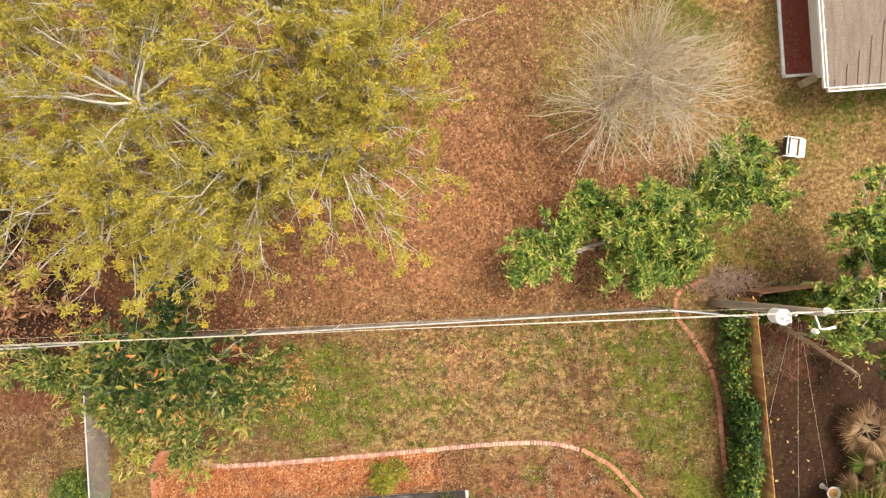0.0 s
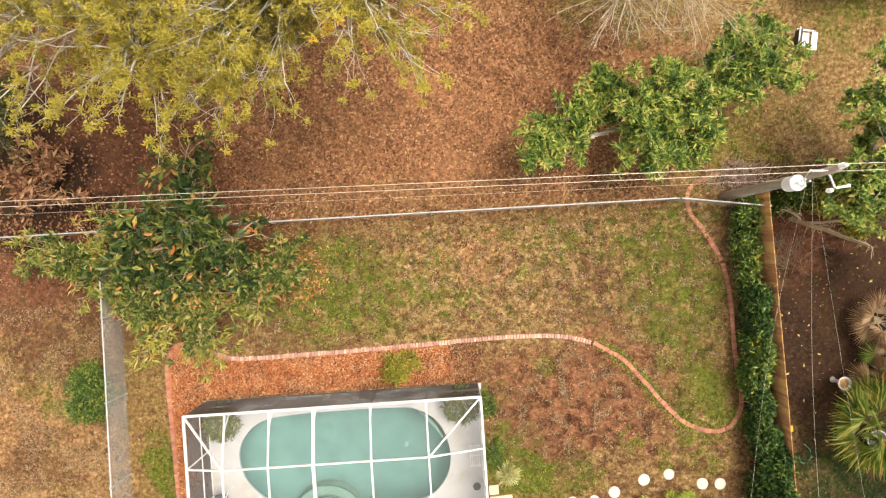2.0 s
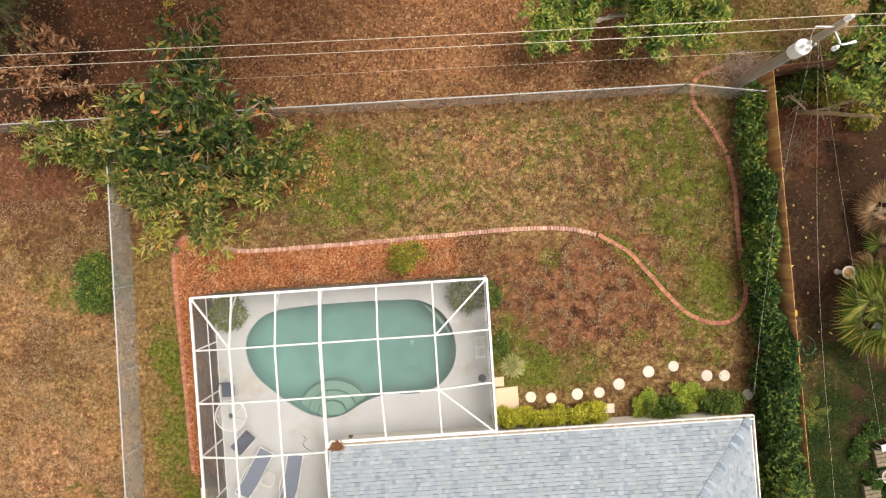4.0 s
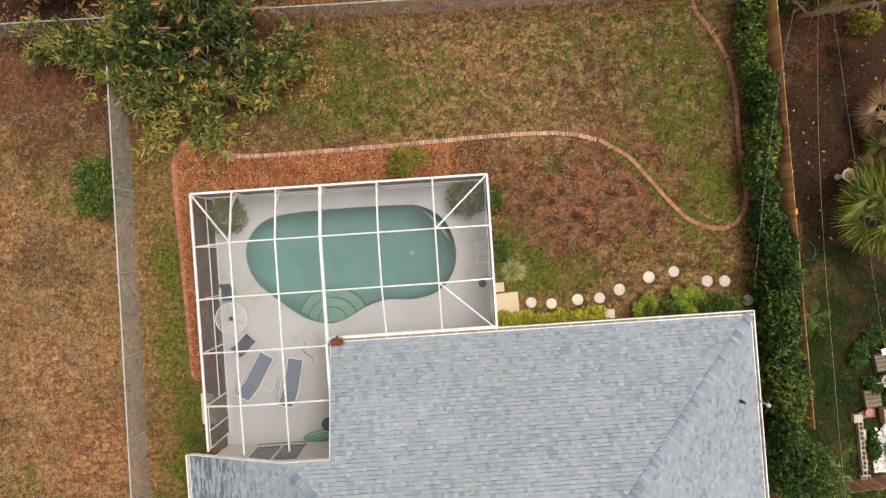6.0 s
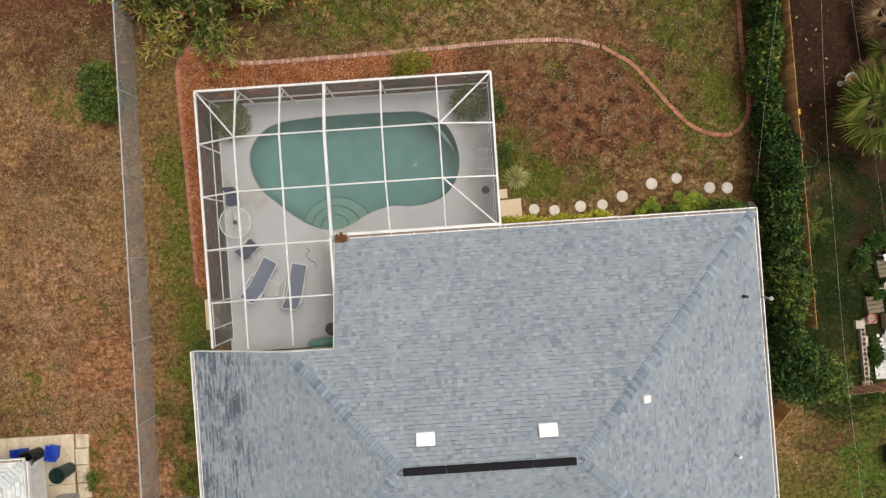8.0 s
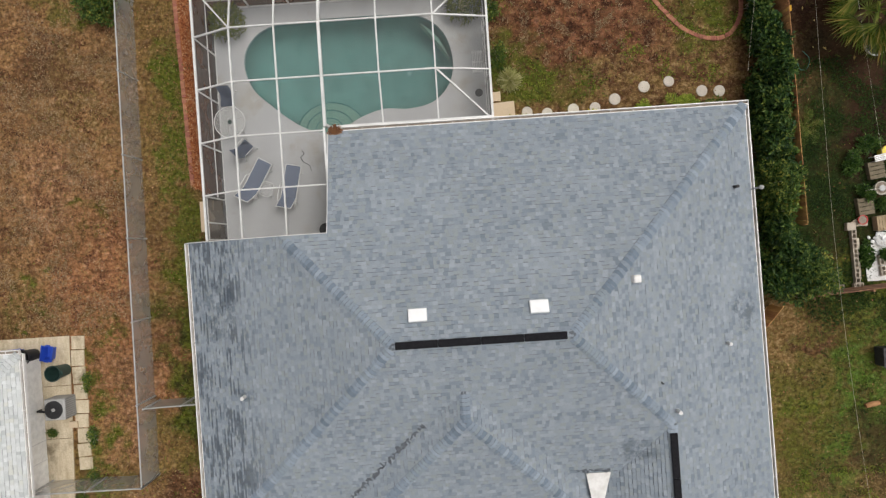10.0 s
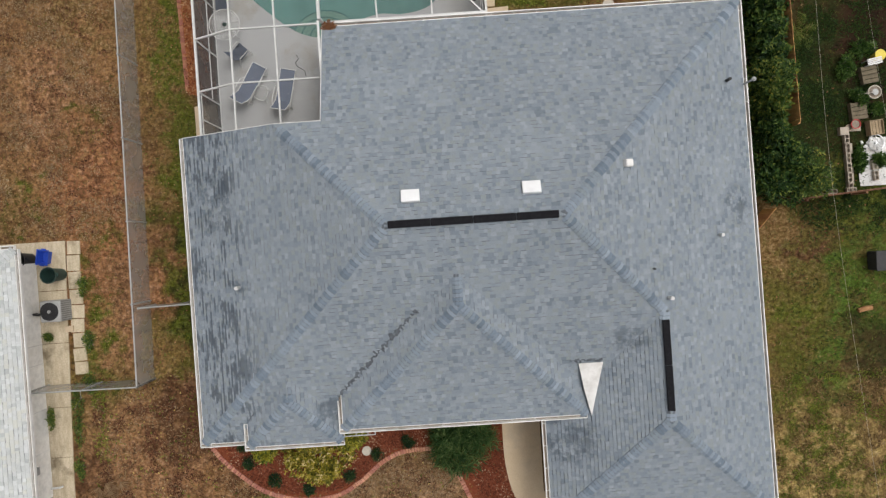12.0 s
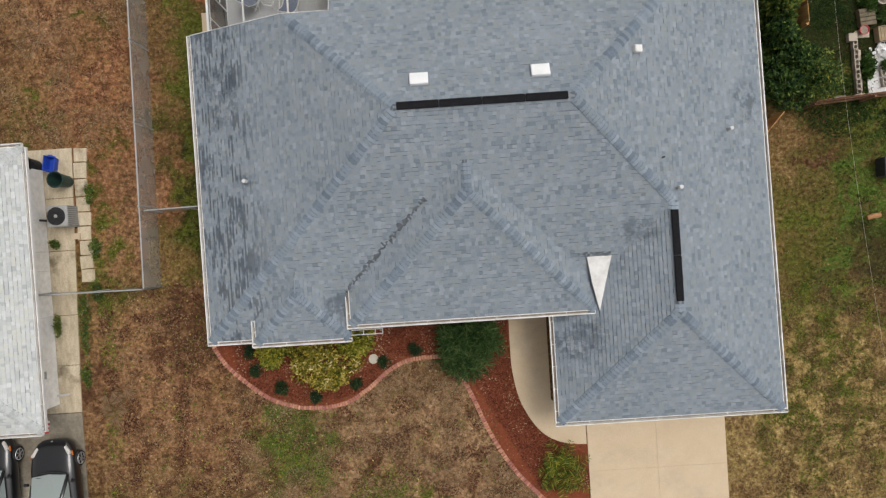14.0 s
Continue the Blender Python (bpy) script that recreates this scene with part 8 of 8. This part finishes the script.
gutter((14.66, 5.0), (14.66, 22), z + 0.02, (-1, 0))
house = keep
slab("mulch_bed_3", [(14.3, 6.1), (15.44, 6.1), (15.44, 22), (14.3, 22)], -0.02, 0.03, M_MAROON, "dark red mulch bed beside the back house", "mulch bed")
cb = thing("bed_curb", "white painted curb round a mulch bed", "curb", kind="structure")
part("curb", box(bmesh.new(), 14.18, 14.29, 6.0, 22, 0, 0.12, 0.01), M_WHITE, cb)
part("curb", box(bmesh.new(), 14.18, 15.4, 5.98, 6.09, 0, 0.12, 0.01), M_WHITE, cb)
hr = thing("hose_reel", "grey wooden hose box at the bed corner", "hose box", at=(15.1, 5.75, 0), rz=25)
for k in range(3):
    part("plank", box(bmesh.new(), -0.3, 0.3, -0.15 + 0.1 * k, -0.07 + 0.1 * k, 0.3, 0.34), M_DEADWOOD, hr)
part("box", box(bmesh.new(), -0.28, 0.28, -0.14, 0.14, 0, 0.3), M_DEADWOOD, hr)
gl_ = thing("garden_glider", "white metal two-seat garden glider on dry grass", "garden seat", at=(14.2, 3.1, 0), rz=-100)
gl_.scale = (0.8, 0.8, 0.8)
part("seat", box(bmesh.new(), -0.42, 0.42, -0.3, 0.25, 0.4, 0.45, 0.015), M_WHITE, gl_)
part("canopy_panel", box(bmesh.new(), -0.45, 0.45, 0.32, 0.62, 0.5, 0.54, 0.012), M_WHITE, gl_)
for k in range(4):
    part("back_slat", bar(bmesh.new(), (-0.36 + 0.24 * k, -0.36, 0.45), (-0.36 + 0.24 * k, -0.52, 0.95), 0.06, 0.02), M_WHITE, gl_)
part("back_rail", bar(bmesh.new(), (-0.46, -0.52, 0.96), (0.46, -0.52, 0.96), 0.05, 0.05), M_WHITE, gl_)
part("back_cushion", box(bmesh.new(), -0.44, 0.44, -0.5, -0.3, 0.45, 0.85, 0.03), M_DARK, gl_)
for sx in (-1, 1):
    part("arm", bar(bmesh.new(), (sx * 0.47, -0.5, 0.62), (sx * 0.47, 0.35, 0.62), 0.06, 0.04), M_WHITE, gl_)
    for y_ in (-0.45, 0.55):
        part("leg", bar(bmesh.new(), (sx * 0.47, y_, 0.0), (sx * 0.46, y_ * 0.8, 0.62), 0.04, 0.04), M_WHITE, gl_)

tub = thing("plastic_tub", "round white plastic tub with a dark inside", "tub", at=(16.25, -13.2, 0))
part("tub", lathe(bmesh.new(), [(0.34, 0), (0.40, 0.22), (0.43, 0.22), (0.43, 0.19), (0.38, 0.17), (0.33, 0.04)], sides=28), M_WHITE, tub)
# flat near-black disc that fills the tub below its rim
part("water", lathe(bmesh.new(), [(0.37, 0.14), (0.37, 0.15), (0.1, 0.152)], sides=24), M_DARK, tub)
for i, (x, y, a, b) in enumerate(((15.4, -21.75, 0.22, 0.6), (15.5, -19.2, 0.4, 0.35), (15.75, -17.2, 0.5, 0.35), (16.2, -19.75, 0.3, 0.25), (15.0, -17.9, 0.35, 0.6), (16.2, -21.8, 0.25, 0.3))):
    shrub("garden_plant", "leafy green plant growing in a cluttered garden bed", (x, y, 0), (a, b, 0.3), 260, M_SIDEPLANT, (0.13, 0.05), 230 + i, "garden bed plants", stems=6)
for i, (x, y, a, b) in enumerate(((-17.05, -28.9, 0.35, 0.5), (-17.6, -29.6, 0.25, 0.7), (-17.7, -30.8, 0.25, 0.8), (-17.75, -32.4, 0.22, 0.6), (-17.0, -27.2, 0.2, 0.5), (-17.1, -24.9, 0.18, 0.4), (-18.62, -26.9, 0.15, 0.2), (-18.75, -30.3, 0.1, 0.5))):
    shrub("weed_clump", "low green weeds along the edge of concrete", (x, y, 0.0 if x > -18 else 0.05), (a, b, 0.22), 130, M_MIDLEAF, (0.09, 0.035), 200 + i, "weed clumps", stems=4)
fd = thing("palm_debris", "heap of dry brown palm fronds on the lawn", "palm fronds", at=(-16.6, -33.6, 0.02))
rs = np.random.default_rng(44)
for k in range(12):
    a = rs.uniform(0, 6.28)
    c_ = np.array([rs.uniform(-0.45, 0.45), rs.uniform(-0.7, 0.7), rs.uniform(0.03, 0.12)])
    m = 18
    an = a + np.linspace(-0.9, 0.9, m)
    V, F = leaves(np.repeat(c_[None], m, 0), np.stack([np.cos(an), np.sin(an), rs.uniform(-0.05, 0.12, m)], 1), np.tile([0, 0, 1.0], (m, 1)), rs.uniform(0.35, 0.6, m), 0.03, rs)
    np_mesh("frond", V, F, M_DRYPALM, fd)

# ---- ground litter and grass ----
def scatter(n, x0, x1, y0, y1, rs, weight=None):
    p = np.stack([rs.uniform(x0, x1, n), rs.uniform(y0, y1, n)], 1)
    if weight is not None:
        p = p[rs.random(len(p)) < weight(p)]
    return p


def patchy(p, s, seed, lo=-0.1, hi=0.25):
    v = np.array([noise.noise(Vector((a * s, b * s, seed))) for a, b in p])
    return np.clip((v - lo) / (hi - lo), 0, 1)


def clear(p):
    """Outside the buildings, paving and pool."""
    x, y = p[:, 0], p[:, 1]
    bad = (x > -11.2) & (x < 9.9) & (y < -15.9) & (y > -31) | (x > 1.3) & (x < 9.9) & (y < -30) & (y > -35.1) | (x > -11) & (x < 0.4) & (y < -9.7) & (y > -16)
    bad |= (x > 2.9) & (x < 8.8) & (y < -34) | (x < -17.1) & (y < -22.8) | (x > 0) & (x < 3) & (y < -29) & (y > -36.4) | (x > 14.1) & (y > 5)
    return p[~bad]


M_LITTER = leafy("fallen_leaves", [(0.0, (0.08, 0.03, 0.013)), (0.4, (0.19, 0.082, 0.036)), (0.75, (0.28, 0.135, 0.062)), (0.95, (0.37, 0.205, 0.105)), (1.0, (0.45, 0.27, 0.14))], 0.8, 0.6)
M_STRAWLEAF = leafy("dry_grass", [(0.0, (0.07, 0.042, 0.016)), (0.5, (0.175, 0.11, 0.042)), (1.0, (0.33, 0.235, 0.112))], 0.9, 0.6)
M_GRASS = leafy("green_grass", [(0.0, (0.025, 0.048, 0.006)), (0.5, (0.075, 0.11, 0.013)), (1.0, (0.17, 0.19, 0.03))], 0.8, 0.6)
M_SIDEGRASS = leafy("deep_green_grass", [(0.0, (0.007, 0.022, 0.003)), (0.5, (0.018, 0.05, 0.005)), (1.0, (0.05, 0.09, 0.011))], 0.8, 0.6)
M_DARKCHIP = leafy("dark_mulch_chips", [(0.0, (0.08, 0.02, 0.01)), (0.6, (0.20, 0.055, 0.026)), (0.95, (0.32, 0.11, 0.055)), (1.0, (0.55, 0.42, 0.28))], 0.9, 1.0)
M_BRIGHTGRASS = leafy("bright_grass", [(0.0, (0.05, 0.09, 0.008)), (0.5, (0.13, 0.18, 0.016)), (1.0, (0.27, 0.29, 0.04))], 0.8, 0.9)
M_DEADWEED = leafy("dead_weed_leaves", [(0.0, (0.035, 0.013, 0.007)), (0.6, (0.11, 0.042, 0.02)), (1.0, (0.20, 0.085, 0.042))], 0.9, 0.9)
M_PALEWEED = leafy("pale_weed_leaves", [(0.0, (0.16, 0.095, 0.05)), (0.6, (0.27, 0.19, 0.11)), (1.0, (0.38, 0.29, 0.18))], 0.9, 0.9)
M_ORANGELEAF = leafy("orange_leaves", [(0.0, (0.20, 0.07, 0.025)), (0.6, (0.42, 0.17, 0.05)), (1.0, (0.60, 0.34, 0.14))], 0.6, 0.9)
M_YELLOWLEAF = leafy("yellow_leaves", [(0.0, (0.36, 0.24, 0.06)), (1.0, (0.62, 0.50, 0.18))], 0.7, 0.9)
M_CHIP = leafy("mulch_chips", [(0.0, (0.11, 0.026, 0.009)), (0.45, (0.34, 0.105, 0.034)), (0.8, (0.50, 0.22, 0.09)), (1.0, (0.62, 0.42, 0.24))], 0.9, 1.0)


def litter(name, label, p, L, W, mat, rs, z=0.012, lift=0.25):
    n = len(p)
    a = rs.uniform(0, 2 * math.pi, n)
    D = np.stack([np.cos(a), np.sin(a), rs.uniform(-0.05, lift, n)], 1)
    N = unit(rs, n) * 0.35 + np.array([0, 0, 1.0])
    s = rs.uniform(0.6, 1.3, n)
    V, F = leaves(np.stack([p[:, 0], p[:, 1], np.full(n, z)], 1), D, N, L * s, W * s, rs, 0.15)
    o = np_mesh(name, V, F, mat)
    return tagged(o, label, "leaf litter" if "leaf" in name else "grass", kind="stuff")


rs = np.random.default_rng(77)


def back_lot(p):
    x, y = p[:, 0], p[:, 1]
    w = np.where(y > -2.9, 1.0, np.clip(0.5 + (y + 2.9) / 3.0, 0, 1) * 0.6)
    # fewer bright leaves where the ground colour carries tree shade
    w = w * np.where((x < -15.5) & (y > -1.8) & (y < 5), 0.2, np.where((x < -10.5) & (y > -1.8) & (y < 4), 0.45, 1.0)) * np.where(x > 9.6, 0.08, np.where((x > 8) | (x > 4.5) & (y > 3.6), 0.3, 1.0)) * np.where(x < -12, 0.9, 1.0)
    return w * (0.35 + 0.65 * patchy(p, 0.5, 3.0, -0.4, 0.2))


litter("leaf_litter", "brown fallen leaves covering the back lot", clear(scatter(110000, -21, 15, -5.5, 12, rs, back_lot)), 0.125, 0.07, M_LITTER, rs)
litter("leaf_scatter", "scattered brown fallen leaves on the lawns", clear(scatter(22000, -21, 17, -40, -3, rs, lambda p: (0.25 + 0.75 * patchy(p, 0.35, 9.0, 0.0, 0.4)) * np.where(p[:, 0] > 12, 0.25, np.where(p[:, 0] < -14.3, 0.3, 1.0)))), 0.09, 0.05, M_LITTER, rs)


def mulch_area(p):
    x, y = p[:, 0], p[:, 1]
    a = (y < -8.3) & (y > -9.7) & (x > -12.2) & (x < -0.7) | (x > -12.2) & (x < -11.0) & (y < -8) & (y > -17.2)
    b = (y < -31.1) & (y > -34.2) & (x > -11.5) & (x < -3) & (((x + 8.2) / 3.9) ** 2 + ((y + 31.2) / 3.0) ** 2 < 1) | (x > -5) & (x < -0.1) & (y < -29.5) & (y > -32.5) | (x > -1.2 + (-34.5 - y) * 0.55) & (x < 0.1 + np.clip(-34.0 - y, 0, 5) * 0.75) & (y < -32.5) & (y > -38.5)
    return np.where(a | b, 1.0, 0.0)


litter("mulch_leaf_chips", "reddish wood chips of the garden beds", scatter(90000, -12.5, 0, -18, -7.9, rs, mulch_area), 0.10, 0.035, M_CHIP, rs, 0.03)
sprinkle = scatter(6000, -12.2, 0.6, -9.9, -8.1, rs)
sprinkle = sprinkle[rs.random(len(sprinkle)) < 0.08 + 0.6 * patchy(sprinkle, 1.3, 201.0, 0.0, 0.3)]
litter("bed_dry_leaves", "pale dry leaves strewn over the mulch bed", sprinkle, 0.12, 0.05, M_DRYLEAF, rs, 0.045, 0.3)
seam = rs.normal(size=(1500, 2)) * np.array([0.4, 0.5]) + np.array([-0.25, -8.9])
litter("bed_edge_weeds", "brown dead weeds where the mulch bed ends", seam[(seam[:, 1] < -8.2) & (seam[:, 1] > -9.75)], 0.11, 0.045, M_LITTER, rs, 0.035, 0.6)
foot = np.column_stack([rs.uniform(-10.9, 0.2, 1500), -9.74 + np.abs(rs.normal(size=1500)) * 0.12])
litter("cage_foot_leaves", "dry leaves drifted against the foot of the pool cage", foot[rs.random(1500) < 0.15 + 0.8 * patchy(foot, 1.1, 211.0, -0.05, 0.25)], 0.11, 0.05, M_LITTER, rs, 0.045, 0.3)
litter("bed_leaf_chips", "dark red wood chips of the front garden bed", scatter(110000, -12.5, 3, -39, -29, rs, mulch_area), 0.10, 0.035, M_DARKCHIP, rs, 0.03)


def dry_area(p):
    x, y = p[:, 0], p[:, 1]
    w = np.where((x > 10) & (y < -22) & (y > -33), 0.2, np.where((x > 12.2) & (y > -32), 0.03, np.where((x < -11.5) & (x > -14) & (y < -22), 0.15, 1.0)))
    return w * (0.3 + 0.7 * patchy(p, 0.6, 5.0, -0.3, 0.2))


litter("dry_grass", "dry tan grass tufts on the lawns", clear(scatter(95000, -21, 18, -41, -2.8, rs, dry_area)), 0.10, 0.028, M_STRAWLEAF, rs, 0.0, 0.9)


def green_area(p):
    w = np.zeros(len(p))
    for cx, cy, ax, ay, am, kind in ZONES:
        if kind in ("green", "vivid"):
            d = np.hypot((p[:, 0] - cx) / ax, (p[:, 1] - cy) / ay)
            w = np.maximum(w, np.clip(1.25 - d, 0, 1) * am)
    return np.clip(w * 1.2, 0.05, 1) * np.where(p[:, 0] < -14.3, 0.35, 1.0) * (0.04 + 0.96 * patchy(p, 1.6, 15.0, 0.03, 0.2))


def side_area(p):
    return (0.1 + 0.9 * patchy(p, 0.9, 21.0, -0.15, 0.2)) * np.clip((p[:, 1] + 25.5) / 2.0, 0.12, 1)


def patch_area(p):
    w = np.zeros(len(p))
    for cx, cy, r_ in ((-5.46, -4.08, 0.9), (-4.98, -6.22, 0.8), (-5.99, -7.32, 0.8), (-3.8, -7.15, 0.6), (-6.88, -6.63, 0.7), (-2.0, -5.87, 0.5), (-3.25, -6.02, 0.5), (-6.3, -4.8, 0.7), (-1.0, -4.6, 0.6), (2.6, -5.4, 0.5), (0.9, -13.0, 0.7), (2.4, -13.6, 0.8), (4.6, -13.9, 0.7), (7.9, -13.4, 0.6), (9.4, -13.6, 0.7), (3.0, -9.3, 0.5), (6.4, -12.6, 0.6), (0.9, -10.4, 0.6)):
        w = np.maximum(w, np.clip(1.3 - np.hypot(p[:, 0] - cx, p[:, 1] - cy) / r_, 0, 1))
    return w * (0.15 + 0.85 * patchy(p, 1.9, 31.0, -0.15, 0.15))


litter("grass_patches", "bright green grass patches in the lawn", scatter(80000, -8, 10.5, -14.6, -3.2, rs, patch_area), 0.12, 0.035, M_BRIGHTGRASS, rs, 0.0, 0.9)
fringe = np.array([(q.x, q.y) for q in spline(EDGE_LOOP[:8], 0.01)])
fringe = np.repeat(fringe, 6, 0)
fringe = fringe + rs.normal(size=fringe.shape) * 0.16
litter("grass_fringe", "bright green grass along the brick edging", fringe[rs.random(len(fringe)) < 0.08 + 0.7 * patchy(fringe, 0.9, 41.0, -0.25, 0.2)], 0.11, 0.035, M_BRIGHTGRASS, rs, 0.0, 0.9)


def weed_area(p):
    d = np.hypot((p[:, 0] - 4.4) / 4.0, (p[:, 1] + 10.9) / 2.5)
    return np.clip(1.4 - d, 0, 1) * patchy(p, 2.2, 51.0, 0.05, 0.3)


litter("dead_weeds", "dark maroon dead weeds in the bare bed", scatter(34000, -0.3, 9, -14, -8.4, rs, weed_area), 0.11, 0.045, M_DEADWEED, rs, 0.0, 0.6)
litter("pale_weeds", "pale tan dead grass clumps in the bare bed", scatter(26000, 0.6, 9, -14, -8.4, rs, lambda p: np.clip(1.3 - np.hypot((p[:, 0] - 4.4) / 4.0, (p[:, 1] + 10.9) / 2.6), 0, 1) * patchy(p, 2.3, 61.0, 0.12, 0.3)), 0.13, 0.035, M_PALEWEED, rs, 0.0, 0.7)
fx_ = clear(scatter(150000, -18, 1.5, -41.5, -28.8, rs))
fx_ = fx_[mulch_area(fx_) < 0.5]
fx_ = fx_[~((fx_[:, 0] > -11.9) & (fx_[:, 1] > -31.6))]
east = np.clip((fx_[:, 0] + 12.5) / 2.5, 0, 1)
litter("front_dead_weeds", "dark brown dead weeds in the front lawn", fx_[rs.random(len(fx_)) < (0.62 - 0.2 * east) * patchy(fx_, 1.4, 71.0, 0.06, 0.2)], 0.10, 0.04, M_DEADWEED, rs, 0.0, 0.6)
litter("front_dry_grass", "pale pinkish tan dry grass in the front lawn", fx_[rs.random(len(fx_)) < (0.16 + 0.34 * east) * patchy(fx_, 0.9, 81.0, -0.25, 0.15)], 0.11, 0.03, M_PALEWEED, rs, 0.0, 0.7)
litter("front_green_grass", "green weeds in the front lawn", fx_[rs.random(len(fx_)) < (0.10 * patchy(fx_, 1.6, 91.0, 0.18, 0.3) + 0.75 * np.clip(1.25 - np.hypot((fx_[:, 0] + 9.0) / 1.7, (fx_[:, 1] + 36.3) / 2.0), 0, 1) * patchy(fx_, 0.8, 95.0, -0.2, 0.2) + 0.7 * np.clip(1.2 - np.abs(fx_[:, 0] + 17.2) / 0.7, 0, 1) * patchy(fx_, 0.7, 96.0, -0.1, 0.2) + 0.5 * np.clip(1.2 - np.hypot((fx_[:, 0] + 5.5) / 1.6, (fx_[:, 1] + 38.5) / 1.4), 0, 1))], 0.12, 0.035, M_BRIGHTGRASS, rs, 0.0, 0.9)
litter("pale_leaf_specks", "small pale leaves strewn over the front lawn", fx_[::420], 0.08, 0.06, M_YELLOWLEAF, rs, 0.02, 0.1)
pile = rs.normal(size=(260, 2)) * np.array([0.13, 0.09]) + np.array([-5.72, -15.68])
litter("roof_leaf_pile", "orange-brown fallen leaves caught in the roof corner", pile, 0.09, 0.05, M_LITTER, rs, 2.46, 0.3)
spill = rs.normal(size=(420, 2)) * np.array([0.75, 0.8]) + np.array([-6.9, -4.7])
litter("orange_leaf_scatter", "orange magnolia leaves fallen on the lawn", spill, 0.17, 0.07, M_ORANGELEAF, rs, 0.02, 0.3)
nook = scatter(22000, 4.5, 15, -2.7, 9, rs, lambda p: np.where((p[:, 0] > 9.4) | (p[:, 1] > 3.4), 1.0, 0.0))
litter("back_green_grass", "olive green grass under the bare tree", nook[rs.random(len(nook)) < 0.55 * patchy(nook, 0.9, 221.0, -0.05, 0.25)], 0.13, 0.034, M_BRIGHTGRASS, rs, 0.0, 0.9)
litter("back_dry_grass", "straw coloured dry grass under the bare tree", nook[rs.random(len(nook)) < 0.6 * patchy(nook, 0.9, 231.0, -0.15, 0.25)], 0.12, 0.03, M_STRAWLEAF, rs, 0.0, 0.9)
mead = scatter(60000, 10.0, 18, -42, -30.5, rs)
mead = mead[~((mead[:, 0] < 10.1) & (mead[:, 1] > -35.2))]
litter("meadow_dry_grass", "straw coloured dry grass beside the driveway", mead[rs.random(len(mead)) < 0.6 * patchy(mead, 1.4, 111.0, -0.15, 0.2)], 0.12, 0.03, M_STRAWLEAF, rs, 0.0, 0.8)
litter("meadow_green_grass", "green grass beside the driveway", mead[rs.random(len(mead)) < np.clip(0.55 + (mead[:, 1] + 34) * 0.06, 0.15, 0.6) * patchy(mead, 1.1, 121.0, 0.0, 0.25)], 0.12, 0.03, M_BRIGHTGRASS, rs, 0.0, 0.9)
def lawn_area(p):
    return np.clip((-3.1 - p[:, 1]) * 2, 0, 1) * np.clip((p[:, 1] + 8.0) * 2 + np.clip(p[:, 0] - 5, 0, 4), 0, 1)


lawn = scatter(90000, -8.5, 10.3, -12, -3, rs, lawn_area)
litter("lawn_dead_weeds", "dark brown dead weeds in the back lawn", lawn[rs.random(len(lawn)) < 0.55 * patchy(lawn, 3.0, 131.0, 0.08, 0.24)], 0.10, 0.04, M_DEADWEED, rs, 0.0, 0.6)
litter("lawn_pale_grass", "pale dry grass in the back lawn", lawn[rs.random(len(lawn)) < 0.6 * patchy(lawn, 2.0, 141.0, 0.1, 0.28)], 0.11, 0.03, M_PALEWEED, rs, 0.0, 0.7)
litter("lawn_green_tufts", "dark green weed tufts in the back lawn", lawn[rs.random(len(lawn)) < 0.5 * patchy(lawn, 2.6, 171.0, 0.14, 0.28)], 0.12, 0.035, M_GRASS, rs, 0.0, 0.9)
lot = scatter(60000, -21, -14.4, -23, -5.5, rs)
litter("lot_dead_weeds", "dark brown dead weeds on the western lot", lot[rs.random(len(lot)) < 0.4 * patchy(lot, 1.7, 151.0, 0.1, 0.3)], 0.09, 0.035, M_DEADWEED, rs, 0.0, 0.5)
litter("lot_pale_grass", "pale dry grass on the western lot", lot[rs.random(len(lot)) < 0.55 * patchy(lot, 0.8, 161.0, -0.1, 0.25)], 0.10, 0.03, M_PALEWEED, rs, 0.0, 0.5)
litter("yellow_leaf_scatter", "yellowed leaves fallen on the bare side yard", scatter(38, 12.6, 17, -14.5, -4.5, rs), 0.17, 0.08, M_YELLOWLEAF, rs, 0.02, 0.1)
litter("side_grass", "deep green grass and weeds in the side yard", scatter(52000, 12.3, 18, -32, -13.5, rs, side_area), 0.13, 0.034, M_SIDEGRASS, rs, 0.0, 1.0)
litter("green_grass", "green grass and weeds in the lawns", clear(scatter(190000, -21, 18, -41, 8, rs, green_area)), 0.14, 0.034, M_GRASS, rs, 0.0, 1.0)
